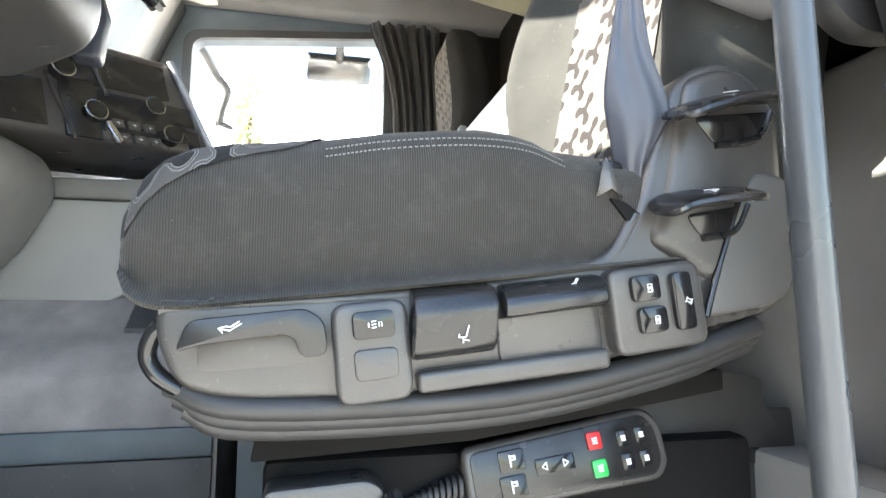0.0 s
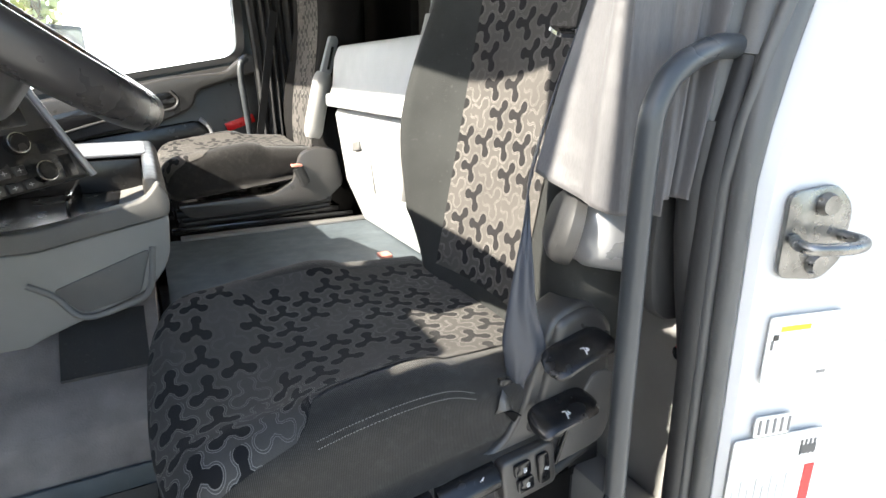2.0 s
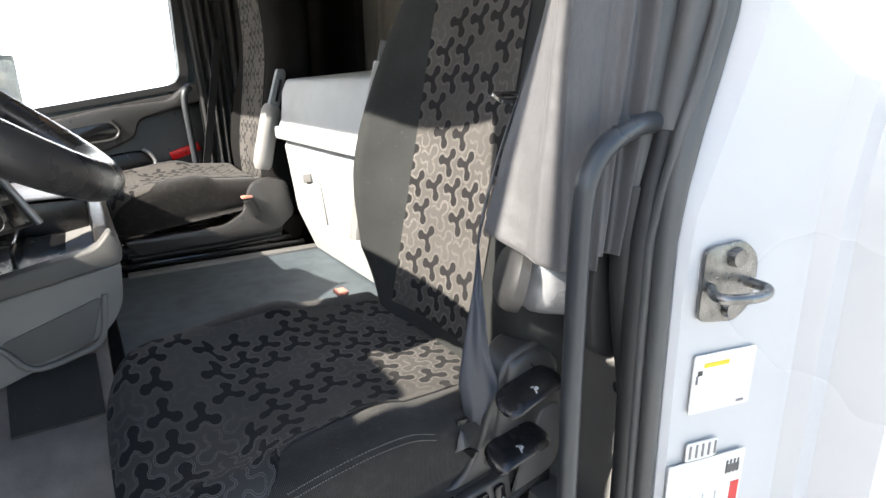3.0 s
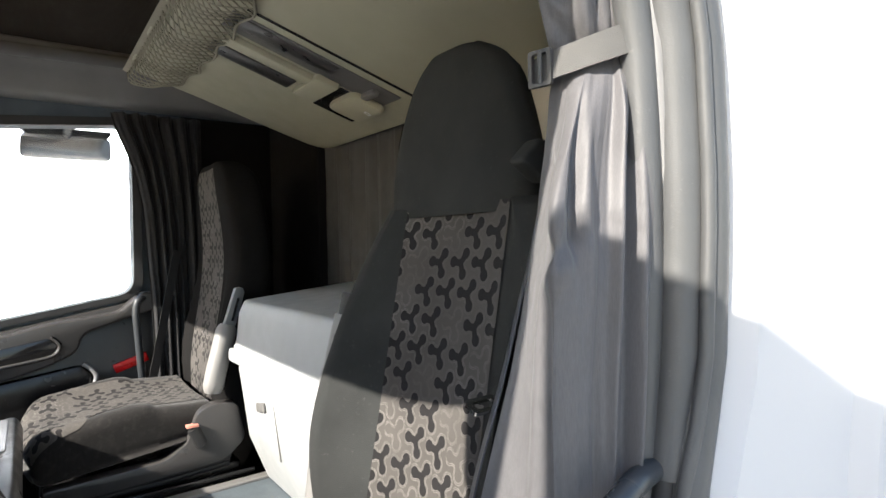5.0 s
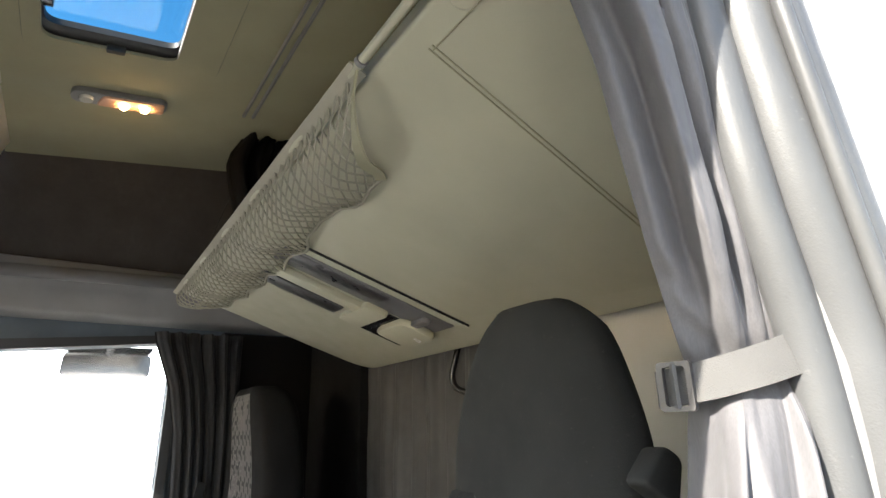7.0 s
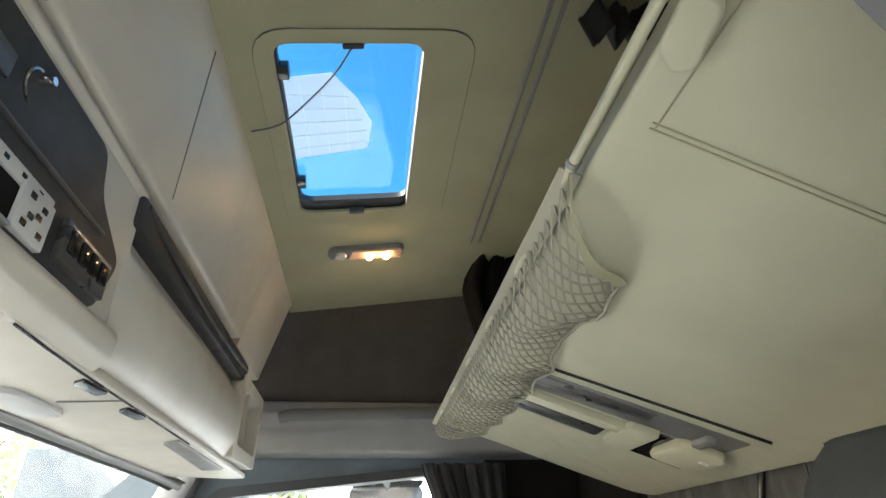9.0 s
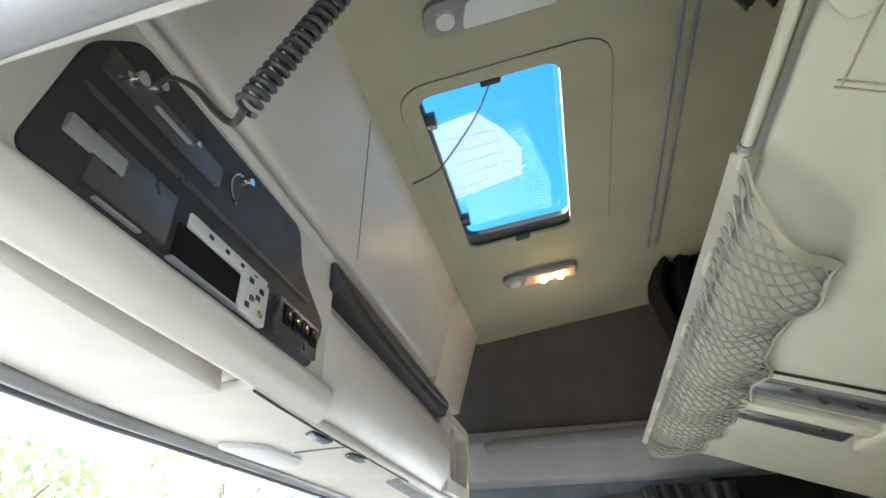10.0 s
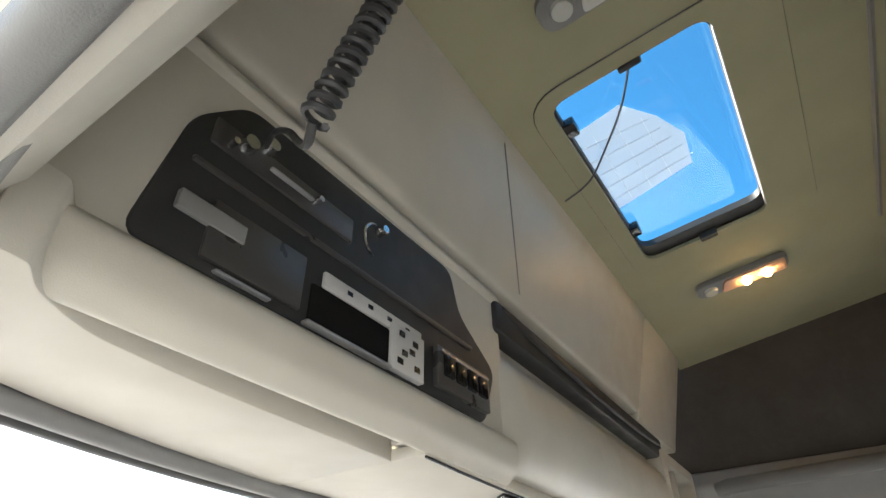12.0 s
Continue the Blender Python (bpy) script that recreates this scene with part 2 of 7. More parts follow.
M = dict(
    bolster=woven("bolster_cloth", (0.046, 0.0425, 0.039), cell=560, strength=0.5, lint=0.6, cross=0.10, sheen=0.12),
    # darker copy of the bolster cloth, for the passenger's cushion in shade
    shadedcloth=woven("shaded_seat_cloth", (0.020, 0.0185, 0.018), cell=400, strength=0.4, lint=0.3, cross=0.22, sheen=0.12),
    backcloth=surface("backrest_cloth", (0.0265, 0.0275, 0.0270), 0.92, grain=700, grain_h=0.45, stain=0.16, spec=0.2, dust=0.06),
    motif=motif_cloth("motif_cloth"),
    plastic=surface("dark_plastic", (0.046, 0.0435, 0.0425), 0.34, grain_h=0.22, dust=0.1, spec=0.6),
    cover=surface("grained_grey_plastic", (0.075, 0.072, 0.070), 0.45, grain_h=0.3, dust=0.08),
    lever=surface("worn_black_plastic", (0.013, 0.0125, 0.013), 0.24, grain_h=0.12, spec=0.7),
    black=surface("black_plastic", (0.016, 0.0155, 0.016), 0.22, grain_h=0.15, dust=0.08),
    rubber=surface("black_rubber", (0.022, 0.022, 0.023), 0.55, grain=400),
    gloss=surface("gloss_black", (0.012, 0.012, 0.013), 0.12, grain_h=0.0),
    silverplastic=surface("silver_plastic", (0.30, 0.30, 0.31), 0.34, 0.4),
    chrome=surface("chrome", (0.62, 0.61, 0.6), 0.18, 1.0, grain_h=0.05),
    grey=surface("grey_plastic", (0.185, 0.181, 0.177), 0.5, grain_h=0.3, dust=0.12),
    consolegrey=surface("pale_grey_plastic", (0.225, 0.22, 0.215), 0.45, grain_h=0.25, stain=0.08, dust=0.1),
    midgrey=surface("mid_grey_trim", (0.12, 0.117, 0.113), 0.55, grain_h=0.3, dust=0.1),
    lightgrey=surface("light_grey_plastic", (0.46, 0.46, 0.45), 0.5, grain_h=0.2, stain=0.06),
    boxgrey=surface("cool_grey_plastic", (0.33, 0.34, 0.345), 0.5, grain_h=0.2, stain=0.06),
    beige=surface("beige_plastic", (0.50, 0.47, 0.41), 0.5, grain_h=0.2, stain=0.06),
    satin=surface("satin_beige_plastic", (0.47, 0.44, 0.385), 0.43, grain_h=0.16, stain=0.06),
    liner=surface("headliner_cloth", (0.318, 0.302, 0.202), 0.9, grain=700, grain_h=0.35, stain=0.05, spec=0.2),
    bunk=surface("bunk_vinyl", (0.40, 0.381, 0.276), 0.5, grain=500, grain_h=0.3, stain=0.05),
    darkwall=woven("dark_wall_cloth", (0.075, 0.068, 0.064), 700, 0.3, 0.12, 0.05),
    carpet=surface("grey_carpet", (0.21, 0.193, 0.19), 0.95, grain=350, grain_h=0.8, stain=0.25, stain_scale=14, dust=0.2),
    mat=surface("rubber_mat", (0.03, 0.031, 0.033), 0.6, grain=200, grain_h=0.4, dust=0.2),
    curtain=creased_cloth("curtain_cloth", (0.090, 0.087, 0.091)),
    farcurtain=woven("dark_curtain_cloth", (0.030, 0.030, 0.032), 1300, 0.2, 0.1, 0.05),
    rearcurtain=surface("taupe_curtain_cloth", (0.048, 0.046, 0.043), 0.85, grain=1200, grain_h=0.25, stain=0.1),
    # near-black; on the passenger's backrest and rear corner it carries their shade
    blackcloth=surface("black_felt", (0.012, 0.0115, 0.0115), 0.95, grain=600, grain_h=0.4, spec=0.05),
    strap=surface("strap_webbing", (0.075, 0.073, 0.07), 0.8, grain=900, grain_h=0.6, stain=0.05),
    belt=surface("belt_webbing", (0.048, 0.053, 0.068), 0.38, grain=1500, grain_h=0.3, stain=0.06),
    tunnel=surface("blue_grey_vinyl", (0.075, 0.092, 0.105), 0.6, grain=400, grain_h=0.4, stain=0.18, stain_scale=9, dust=0.1),
    rail=surface("blue_grey_enamel", (0.13, 0.138, 0.143), 0.4, grain=700, grain_h=0.2, stain=0.1),
    handle=surface("dark_enamel", (0.040, 0.044, 0.049), 0.33, grain=700, grain_h=0.15, stain=0.12),
    sealgrey=surface("slate_rubber", (0.072, 0.073, 0.074), 0.42, grain=600, grain_h=0.2, stain=0.15, dust=0.08),
    paint=surface("white_paint", (0.50, 0.505, 0.515), 0.3, grain_h=0.0, stain=0.03, stain_scale=0.3),
    steel=surface("bare_steel", (0.23, 0.225, 0.215), 0.30, 0.9, stain=0.35, stain_scale=40),
    white=surface("white_print", (0.75, 0.75, 0.75), 0.5, grain_h=0.0, stain=0.0),
    paper=surface("label_paper", (0.7, 0.69, 0.66), 0.6, grain_h=0.1, stain=0.08),
    red=surface("red_plastic", (0.55, 0.01, 0.012), 0.35, grain_h=0.0),
    reflector=surface("red_reflector", (0.62, 0.008, 0.01), 0.25, grain=300, grain_h=0.6),
    green=surface("green_plastic", (0.02, 0.38, 0.08), 0.35, grain_h=0.0),
    orange=surface("orange_plastic", (0.62, 0.26, 0.2), 0.4, grain_h=0.0),
    yellow=surface("yellow_print", (0.7, 0.55, 0.03), 0.5, grain_h=0.0),
    net=surface("net_cord", (0.31, 0.29, 0.225), 0.85, grain=1500, grain_h=0.4),
    glass=glass("window_glass"),
    hatchglass=glass("hatch_glass", (0.36, 0.64, 0.74)),
    bulb=glow("warm_bulb", (1.0, 0.62, 0.25), 25.0),
    lens=surface("lamp_lens", (0.72, 0.42, 0.28), 0.25, grain=300, grain_h=0.4),
    clear=surface("clear_lens", (0.5, 0.5, 0.47), 0.15, grain_h=0.1),
    asphalt=surface("pale_concrete", (0.42, 0.41, 0.385), 0.9, grain=60, grain_h=0.6, stain=0.25, stain_scale=1.5),
    bark=surface("bark", (0.12, 0.09, 0.06), 0.9, grain=40, grain_h=0.8),
    # lighter copy of the leaves: glare and haze are put into the colour
    hazedleaf=surface("hazed_leaves", (0.33, 0.36, 0.16), 0.6, grain=30, stain=0.3, stain_scale=3),
    leaf=surface("leaves", (0.15, 0.19, 0.06), 0.6, grain=30, stain=0.35, stain_scale=3),
    # emissive white for the backdrop sheet; it stands for an overexposed distance
    backdropglow=glow("glowing_backdrop", (0.93, 0.96, 1.0), 1.4),
)


# ---- mesh helpers ----
def part(name, bm, mat, parent=None, label="", sharp=35, smooth=True):
    bmesh.ops.recalc_face_normals(bm, faces=bm.faces)
    me = bpy.data.meshes.new(name)
    bm.to_mesh(me)
    bm.free()
    me.materials.append(M[mat] if isinstance(mat, str) else mat)
    if smooth:
        for f in me.polygons:
            f.use_smooth = True
        me.set_sharp_from_angle(angle=radians(sharp))
    ob = new(name, me)
    if parent:
        ob.parent = parent
    if label:
        ob["label"] = label
    return ob


def thing(name, label, category, at=(0, 0, 0), group="", kind=""):
    e = new(name)
    e.empty_display_size = 0.05
    e.location = at
    return tagged(e, label, category, group, kind)


def under(ob, parent):
    """Parents ob to an Empty and keeps its place."""
    ob.parent = parent
    ob.matrix_parent_inverse = Matrix.Translation(parent.location).inverted()
    return ob


def box(x0, x1, y0, y1, z0, z1, bevel=0.0, seg=2):
    bm = bmesh.new()
    bmesh.ops.create_cube(bm, size=1, matrix=Matrix.LocRotScale(((x0 + x1) / 2, (y0 + y1) / 2, (z0 + z1) / 2), None, (abs(x1 - x0), abs(y1 - y0), abs(z1 - z0))))
    if bevel:
        bmesh.ops.bevel(bm, geom=bm.edges[:], offset=bevel, segments=seg, profile=0.5, affect="EDGES")
    return bm


def merge(*bms):
    """Joins several bmeshes into one."""
    out = bmesh.new()
    for b in bms:
        me = bpy.data.meshes.new("t")
        b.to_mesh(me)
        b.free()
        out.from_mesh(me)
        bpy.data.meshes.remove(me)
    return out


def moved(bm, m):
    bmesh.ops.transform(bm, matrix=m, verts=bm.verts)
    return bm


def round_poly(pts, r, seg=5):
    """Polygon with rounded corners; r one radius or one per corner."""
    out = []
    n = len(pts)
    for k in range(n):
        p, a, b = Vector(pts[k]), Vector(pts[k - 1]), Vector(pts[(k + 1) % n])
        rr = r[k] if isinstance(r, (list, tuple)) else r
        rr = min(rr, 0.45 * (p - a).length, 0.45 * (p - b).length)
        if rr <= 1e-5:
            out.append(p)
            continue
        s, e = p + (a - p).normalized() * rr, p + (b - p).normalized() * rr
        for i in range(seg + 1):
            t = i / seg
            out.append((1 - t) ** 2 * s + 2 * t * (1 - t) * p + t * t * e)
    return out


def prism(pts, axis, lo, hi, bevel=0.0, seg=2):
    """A flat outline drawn out along x, y or z. Outline in the other two axes, in order."""
    bm = bmesh.new()

    def place(p, h):
        return {"x": (h, p[0], p[1]), "y": (p[0], h, p[1]), "z": (p[0], p[1], h)}[axis]

    vs = [bm.verts.new(place(p, lo)) for p in pts]
    f = bm.faces.new(vs)
    ret = bmesh.ops.extrude_face_region(bm, geom=[f])
    d = Vector(place((0, 0), hi - lo))
    bmesh.ops.translate(bm, verts=[g for g in ret["geom"] if isinstance(g, bmesh.types.BMVert)], vec=d)
    bmesh.ops.recalc_face_normals(bm, faces=bm.faces)
    if bevel:
        sharp = [e for e in bm.edges if len(e.link_faces) == 2 and e.calc_face_angle(0) > radians(50)]
        bmesh.ops.bevel(bm, geom=sharp, offset=bevel, segments=seg, profile=0.5, affect="EDGES", clamp_overlap=True)
    return bm


def frame_prism(outer, inner, axis, lo, hi):
    """A ring between two outlines with as many corners, drawn out along an axis."""
    bm = bmesh.new()

    def place(p, h):
        return {"x": (h, p[0], p[1]), "y": (p[0], h, p[1]), "z": (p[0], p[1], h)}[axis]

    n = len(outer)
    rows = [[bm.verts.new(place(p, h)) for p in line] for line, h in ((outer, lo), (inner, lo), (inner, hi), (outer, hi))]
    for a in range(4):
        for k in range(n):
            bm.faces.new((rows[a][k], rows[a][(k + 1) % n], rows[(a + 1) % 4][(k + 1) % n], rows[(a + 1) % 4][k]))
    return bm


def catmull(pts, per=6, closed=False):
    pts = [Vector(p) for p in pts]
    n = len(pts)
    out = []
    for k in range(n if closed else n - 1):
        p1, p2 = pts[k], pts[(k + 1) % n]
        p0 = pts[k - 1] if closed or k else p1 * 2 - p2
        p3 = pts[(k + 2) % n] if closed or k + 2 < n else p2 * 2 - p1
        for i in range(per):
            t = i / per
            out.append(0.5 * (2 * p1 + (p2 - p0) * t + (2 * p0 - 5 * p1 + 4 * p2 - p3) * t * t + (3 * p1 - p0 - 3 * p2 + p3) * t ** 3))
    if not closed:
        out.append(pts[-1])
    return out


def loft(rings, cap=True, closed=True, uv=False):
    """Skin over rings of as many points."""
    bm = bmesh.new()
    rows = [[bm.verts.new(p) for p in r] for r in rings]
    n = len(rings[0])
    lay = bm.loops.layers.uv.new("UVMap") if uv else None
    su = [0.0]
    for k in range(1, n):
        mid = rings[len(rings) // 2]
        su.append(su[-1] + (Vector(mid[k]) - Vector(mid[k - 1])).length)
    sv = [0.0]
    for k in range(1, len(rings)):
        sv.append(sv[-1] + (Vector(rings[k][n // 2]) - Vector(rings[k - 1][n // 2])).length)
    for a in range(len(rows) - 1):
        for k in range(n if closed else n - 1):
            j = (k + 1) % n
            f = bm.faces.new((rows[a][k], rows[a][j], rows[a + 1][j], rows[a + 1][k]))
            if uv:
                for lp, (i2, a2) in zip(f.loops, ((k, a), (j, a), (j, a + 1), (k, a + 1))):
                    lp[lay].uv = (su[i2], sv[a2])
    if cap and closed:
        bm.faces.new(rows[0]), bm.faces.new(rows[-1])
    return bm


def tube(path, r, sides=10, cap=True, flat=1.0):
    """A round (or flattened) bar along a path."""
    sides = max(sides, 12) if sides > 6 else sides
    path = [Vector(p) for p in path]
    rings = []
    up = None
    for k, p in enumerate(path):
        d = (path[min(k + 1, len(path) - 1)] - path[max(k - 1, 0)]).normalized()
        if up is None:
            up = d.orthogonal().normalized()
        up = (up - d * up.dot(d)).normalized()
        side = d.cross(up)
        rr = r[k] if isinstance(r, (list, tuple)) else r
        rings.append([p + rr * (math.cos(a) * side + flat * math.sin(a) * up) for a in (2 * math.pi * i / sides for i in range(sides))])
    return loft(rings, cap)


def ribbon(path, width, thick, across):
    """A flat strap along a path; across: its width's direction at each point, or one for all."""
    path = [Vector(p) for p in path]
    rings = []
    for k, p in enumerate(path):
        d = (path[min(k + 1, len(path) - 1)] - path[max(k - 1, 0)]).normalized()
        a = Vector(across[k] if isinstance(across, list) else across)
        a = (a - d * a.dot(d)).normalized()
        nrm = d.cross(a)
        w = width[k] if isinstance(width, list) else width
        rings.append([p + a * w / 2 + nrm * thick / 2, p - a * w / 2 + nrm * thick / 2, p - a * w / 2 - nrm * thick / 2, p + a * w / 2 - nrm * thick / 2])
    return loft(rings)


def strokes(lines, w, h, m):
    """Thin raised bars along 2D lines (a printed symbol), put at m: its x and y in the surface, z out."""
    bm = bmesh.new()
    for a, b in lines:
        a, b = Vector((*a, 0)), Vector((*b, 0))
        d = (b - a).normalized()
        s = Vector((-d.y, d.x, 0)) * w / 2
        a, b = a - d * w / 3, b + d * w / 3
        lo = [bm.verts.new(p) for p in (a + s, a - s, b - s, b + s)]
        hi = [bm.verts.new(p + Vector((0, 0, h))) for p in (a + s, a - s, b - s, b + s)]
        bm.faces.new(hi)
        for k in range(4):
            bm.faces.new((lo[k], lo[(k + 1) % 4], hi[(k + 1) % 4], hi[k]))
    return moved(bm, m)


def side_m(x, z, y=0.0, turn=0.0):
    """A frame on a side that looks to -y: x along the cab, y up."""
    return Matrix.Translation((x, y, z)) @ Matrix.Rotation(radians(90), 4, "X") @ Matrix.Rotation(radians(turn), 4, "Z")


# ---- cab structure ----
SL = 0.12  # the roof rises to the rear


def sheared(bm, x0=0.37, slope=SL):
    for v in bm.verts:
        v.co.z += slope * (v.co.x - x0)
    return bm


REAR, NEAR, FAR = 1.52, 0.06, 2.13
tagged(part("floor", box(-0.5, REAR, NEAR, FAR, 0.12, 0.2), "mat"), "black ribbed rubber floor of the cab", "floor", kind="structure")
# ceiling with the hatch opening
HX0, HX1, HY0, HY1 = 0.452, 0.762, 0.660, 1.270
cb = frame_prism([(0.36, 0.10), (REAR + 0.05, 0.10), (REAR + 0.05, 2.0), (0.36, 2.0)], [(HX0, HY0), (HX1, HY0), (HX1, HY1), (HX0, HY1)], "z", 2.248, 2.27)
tagged(part("ceiling", sheared(cb), "liner", sharp=30), "beige cloth-lined cab ceiling with a roof hatch", "ceiling", kind="structure")
# rear wall
rw = part("wall_rear", box(REAR, REAR + 0.05, 0.0, 2.2, 0.1, 2.45), "beige")
tagged(rw, "beige rear wall of the sleeper cab", "wall", kind="structure")


def side_skin(y0, y1, z0, z1, x0, x1, t):
    """A leaning wall panel between two heights."""
    return prism([(y0, z0), (y1, z1), (y1 + t, z1), (y0 + t, z0)], "x", x0, x1)


# far side: upper dark panel, ledge, header
up = side_skin(2.05, 1.86, 1.93, 2.42, -0.1, REAR, 0.06)
tagged(part("wall_right_upper", up, "darkwall"), "dark brown cloth-covered upper side wall", "wall", kind="structure")
ledge = prism(round_poly([(2.12, 1.76), (2.06, 1.78), (2.03, 1.86), (2.00, 1.90), (2.02, 1.945), (2.12, 1.95)], 0.012), "x", 0.02, REAR)
tagged(part("trim_right", ledge, "grey"), "grey moulded ledge along the side wall", "trim", kind="structure")
rail = tube([(0.36, 2.012, 1.885), (0.40, 2.0, 1.89), (0.98, 1.995, 1.905), (1.0, 2.01, 1.905)], 0.022, 10, flat=1.0)
tagged(part("side_rail", rail, "midgrey"), "grey moulded rail on the upper side wall", "rail")
# far side wall with window opening
WO = round_poly([(-0.5, 0.12), (REAR, 0.12), (REAR, 1.80), (-0.5, 1.80)], 0.002)
WI = round_poly([(0.155, 0.955), (0.932, 1.088), (0.936, 1.71), (0.158, 1.632)], 0.055)
tagged(part("wall_right", frame_prism(WO, WI, "y", 2.14, 2.20), "tunnel"), "grey side wall round the passenger window", "wall", kind="structure")
wf = thing("window_1", "passenger door window with black rubber seal", "window", (0.55, 2.14, 1.3), kind="structure")
WS = round_poly([(0.12, 0.925), (0.962, 1.072), (0.968, 1.742), (0.122, 1.664)], 0.07)
under(part("window_frame", frame_prism(WS, WI, "y", 2.118, 2.142), "rubber"), wf)
under(part("pane", prism(WI, "y", 2.155, 2.160), "glass"), wf).visible_shadow = False
# far door lining
door = thing("door_1", "closed passenger door with grey moulded lining", "door", (0.5, 2.1, 0.6), kind="structure")
low = prism([(0.02, 0.2), (1.0, 0.2), (1.0, 1.05), (0.93, 1.055), (0.16, 0.915), (0.02, 0.89)], "y", 2.10, 2.14, 0.006)
under(part("door_panel", low, "plastic"), door)
belt = prism(round_poly([(0.12, 0.74), (0.12, 0.912), (0.475, 0.960), (0.663, 1.004), (0.871, 1.026), (0.95, 1.092), (1.0, 1.085), (1.0, 1.03), (0.86, 0.99), (0.762, 0.960), (0.745, 0.898), (0.67, 0.864), (0.556, 0.830), (0.466, 0.822)], [0, 0.01, 0.05, 0.05, 0.02, 0.01, 0.01, 0.01, 0.03, 0.03, 0.03, 0.04, 0.04, 0.04]), "y", 2.045, 2.12, 0.014, 3)
under(part("belt_trim", belt, "plastic"), door)
cup = prism(round_poly([(0.20, 0.86), (0.473, 0.925), (0.668, 0.957), (0.691, 0.93), (0.673, 0.899), (0.469, 0.867), (0.22, 0.80)], [0.02, 0.03, 0.02, 0.015, 0.02, 0.04, 0.02]), "y", 2.0405, 2.047, 0.002)
under(part("pull_cup", cup, "gloss", label="dark hand recess"), door)
under(part("cup_lip", tube(catmull([(0.24, 2.043, 0.80), (0.469, 2.042, 0.864), (0.60, 2.041, 0.884), (0.675, 2.041, 0.897), (0.695, 2.041, 0.928), (0.672, 2.042, 0.960)], 6), 0.006, 10), "plastic"), door)
pocket = prism(round_poly([(0.05, 0.25), (0.78, 0.25), (0.78, 0.73), (0.795, 0.80), (0.762, 0.850), (0.5, 0.815), (0.05, 0.74)], 0.04), "y", 2.07, 2.105, 0.01)
under(part("lower_panel", pocket, "black"), door)
edge = tube(catmull([(0.762, 2.064, 0.855), (0.786, 2.060, 0.832), (0.799, 2.058, 0.806), (0.790, 2.058, 0.77), (0.778, 2.062, 0.72)], 5), 0.008, 10)
under(part("panel_edge", edge, "silverplastic"), door)
refl = moved(box(-0.057, 0.057, -0.006, 0.006, -0.017, 0.017, 0.003), Matrix.Translation((0.911, 2.088, 0.834)) @ Matrix.Rotation(radians(-18), 4, "Y"))
under(part("reflector", refl, "reflector", label="red rectangular door reflector"), door)
hd = tube(catmull([(0.985, 2.075, 1.065), (0.945, 2.05, 1.068), (0.925, 2.045, 1.03), (0.932, 2.045, 0.88), (0.945, 2.05, 0.70)], 6), 0.012, 10)
fgh = thing("grab_handle", "grey tubular grab handle beside the passenger door", "handle", (0.945, 2.07, 0.9), "grab handles")
under(part("tube", hd, "handle"), fgh)
for fx, fz in ((0.985, 1.065), (0.947, 0.70)):
    under(part("foot", moved(box(-0.018, 0.018, -0.02, 0.035, -0.016, 0.016, 0.006), Matrix.Translation((fx, 2.085, fz))), "plastic"), fgh)

# pillars at the front
for nm, y, s in (("pillar_right", 2.10, 1), ("pillar_left", 0.0, -1)):
    pb = prism([(-0.33, 0.9), (-0.22, 0.9), (0.13, 1.76), (0.02, 1.76)], "y", y - (0.045 if s > 0 else 0.030), y + (0.045 if s > 0 else 0.030), 0.012)
    tagged(part(nm, pb, "midgrey"), "grey windscreen pillar lining", "pillar", kind="structure")
tagged(part("wall_left_front", box(-0.45, 0.014, -0.035, 0.085, 0.1, 1.20, 0.01), "midgrey"), "grey side wall in front of the open door", "wall", kind="structure")
# unseen block added beside the pillar: keeps the sun off the recliner tower
skin = prism([(-0.33, 0.9), (-0.22, 0.9), (0.0, 1.44), (-0.11, 1.44)], "y", -0.082, -0.0305, 0.012)
tagged(part("pillar_left_sun_block", skin, "paint"), "unseen white block added to the front door pillar to shade the seat tower", "pillar", kind="structure")
# windscreen and cowl
ws = thing("window_2", "large windscreen of the truck cab", "window", (-0.15, 1.08, 0.95), kind="structure")
pane = prism([(-0.30, 0.93), (-0.296, 0.93), (0.10, 1.855), (0.096, 1.855)], "y", 0.09, 2.06)
under(part("pane", pane, "glass"), ws).visible_shadow = False
tagged(part("wall_front", box(-0.52, -0.30, 0.0, 2.16, 0.1, 0.94), "black"), "black front bulkhead under the windscreen", "wall", kind="structure")

# near side: header over the open door, upper lining, pillar behind the door
hdr = prism([(0.02, 1.705), (0.045, 1.69), (0.075, 1.70), (0.10, 1.745), (0.19, 2.42), (0.06, 2.42), (0.0, 1.8)], "x", -0.1, REAR, 0.006)
for v in hdr.verts:
    v.co.z += 0.10 * (v.co.x - 0.55) if v.co.z < 1.9 else 0
tagged(part("wall_left_upper", hdr, "beige"), "beige lining over the open driver's door", "wall", kind="structure")
seal_path = catmull([(0.10, 0.035, 0.9), (0.155, 0.05, 1.45), (0.205, 0.055, 1.595), (0.30, 0.055, 1.65), (0.55, 0.05, 1.69), (0.9, 0.05, 1.725), (1.01, 0.05, 1.70), (1.045, 0.05, 1.62), (1.075, 0.05, 1.35), (1.105, 0.045, 1.05)], 8)
tagged(part("door_seal", tube(seal_path, 0.013, 14), "grey"), "grey rubber seal round the open door", "seal", kind="structure")

bp = thing("pillar_behind_door", "white painted door pillar with black lining", "pillar", (1.15, 0.0, 0.2), kind="structure")


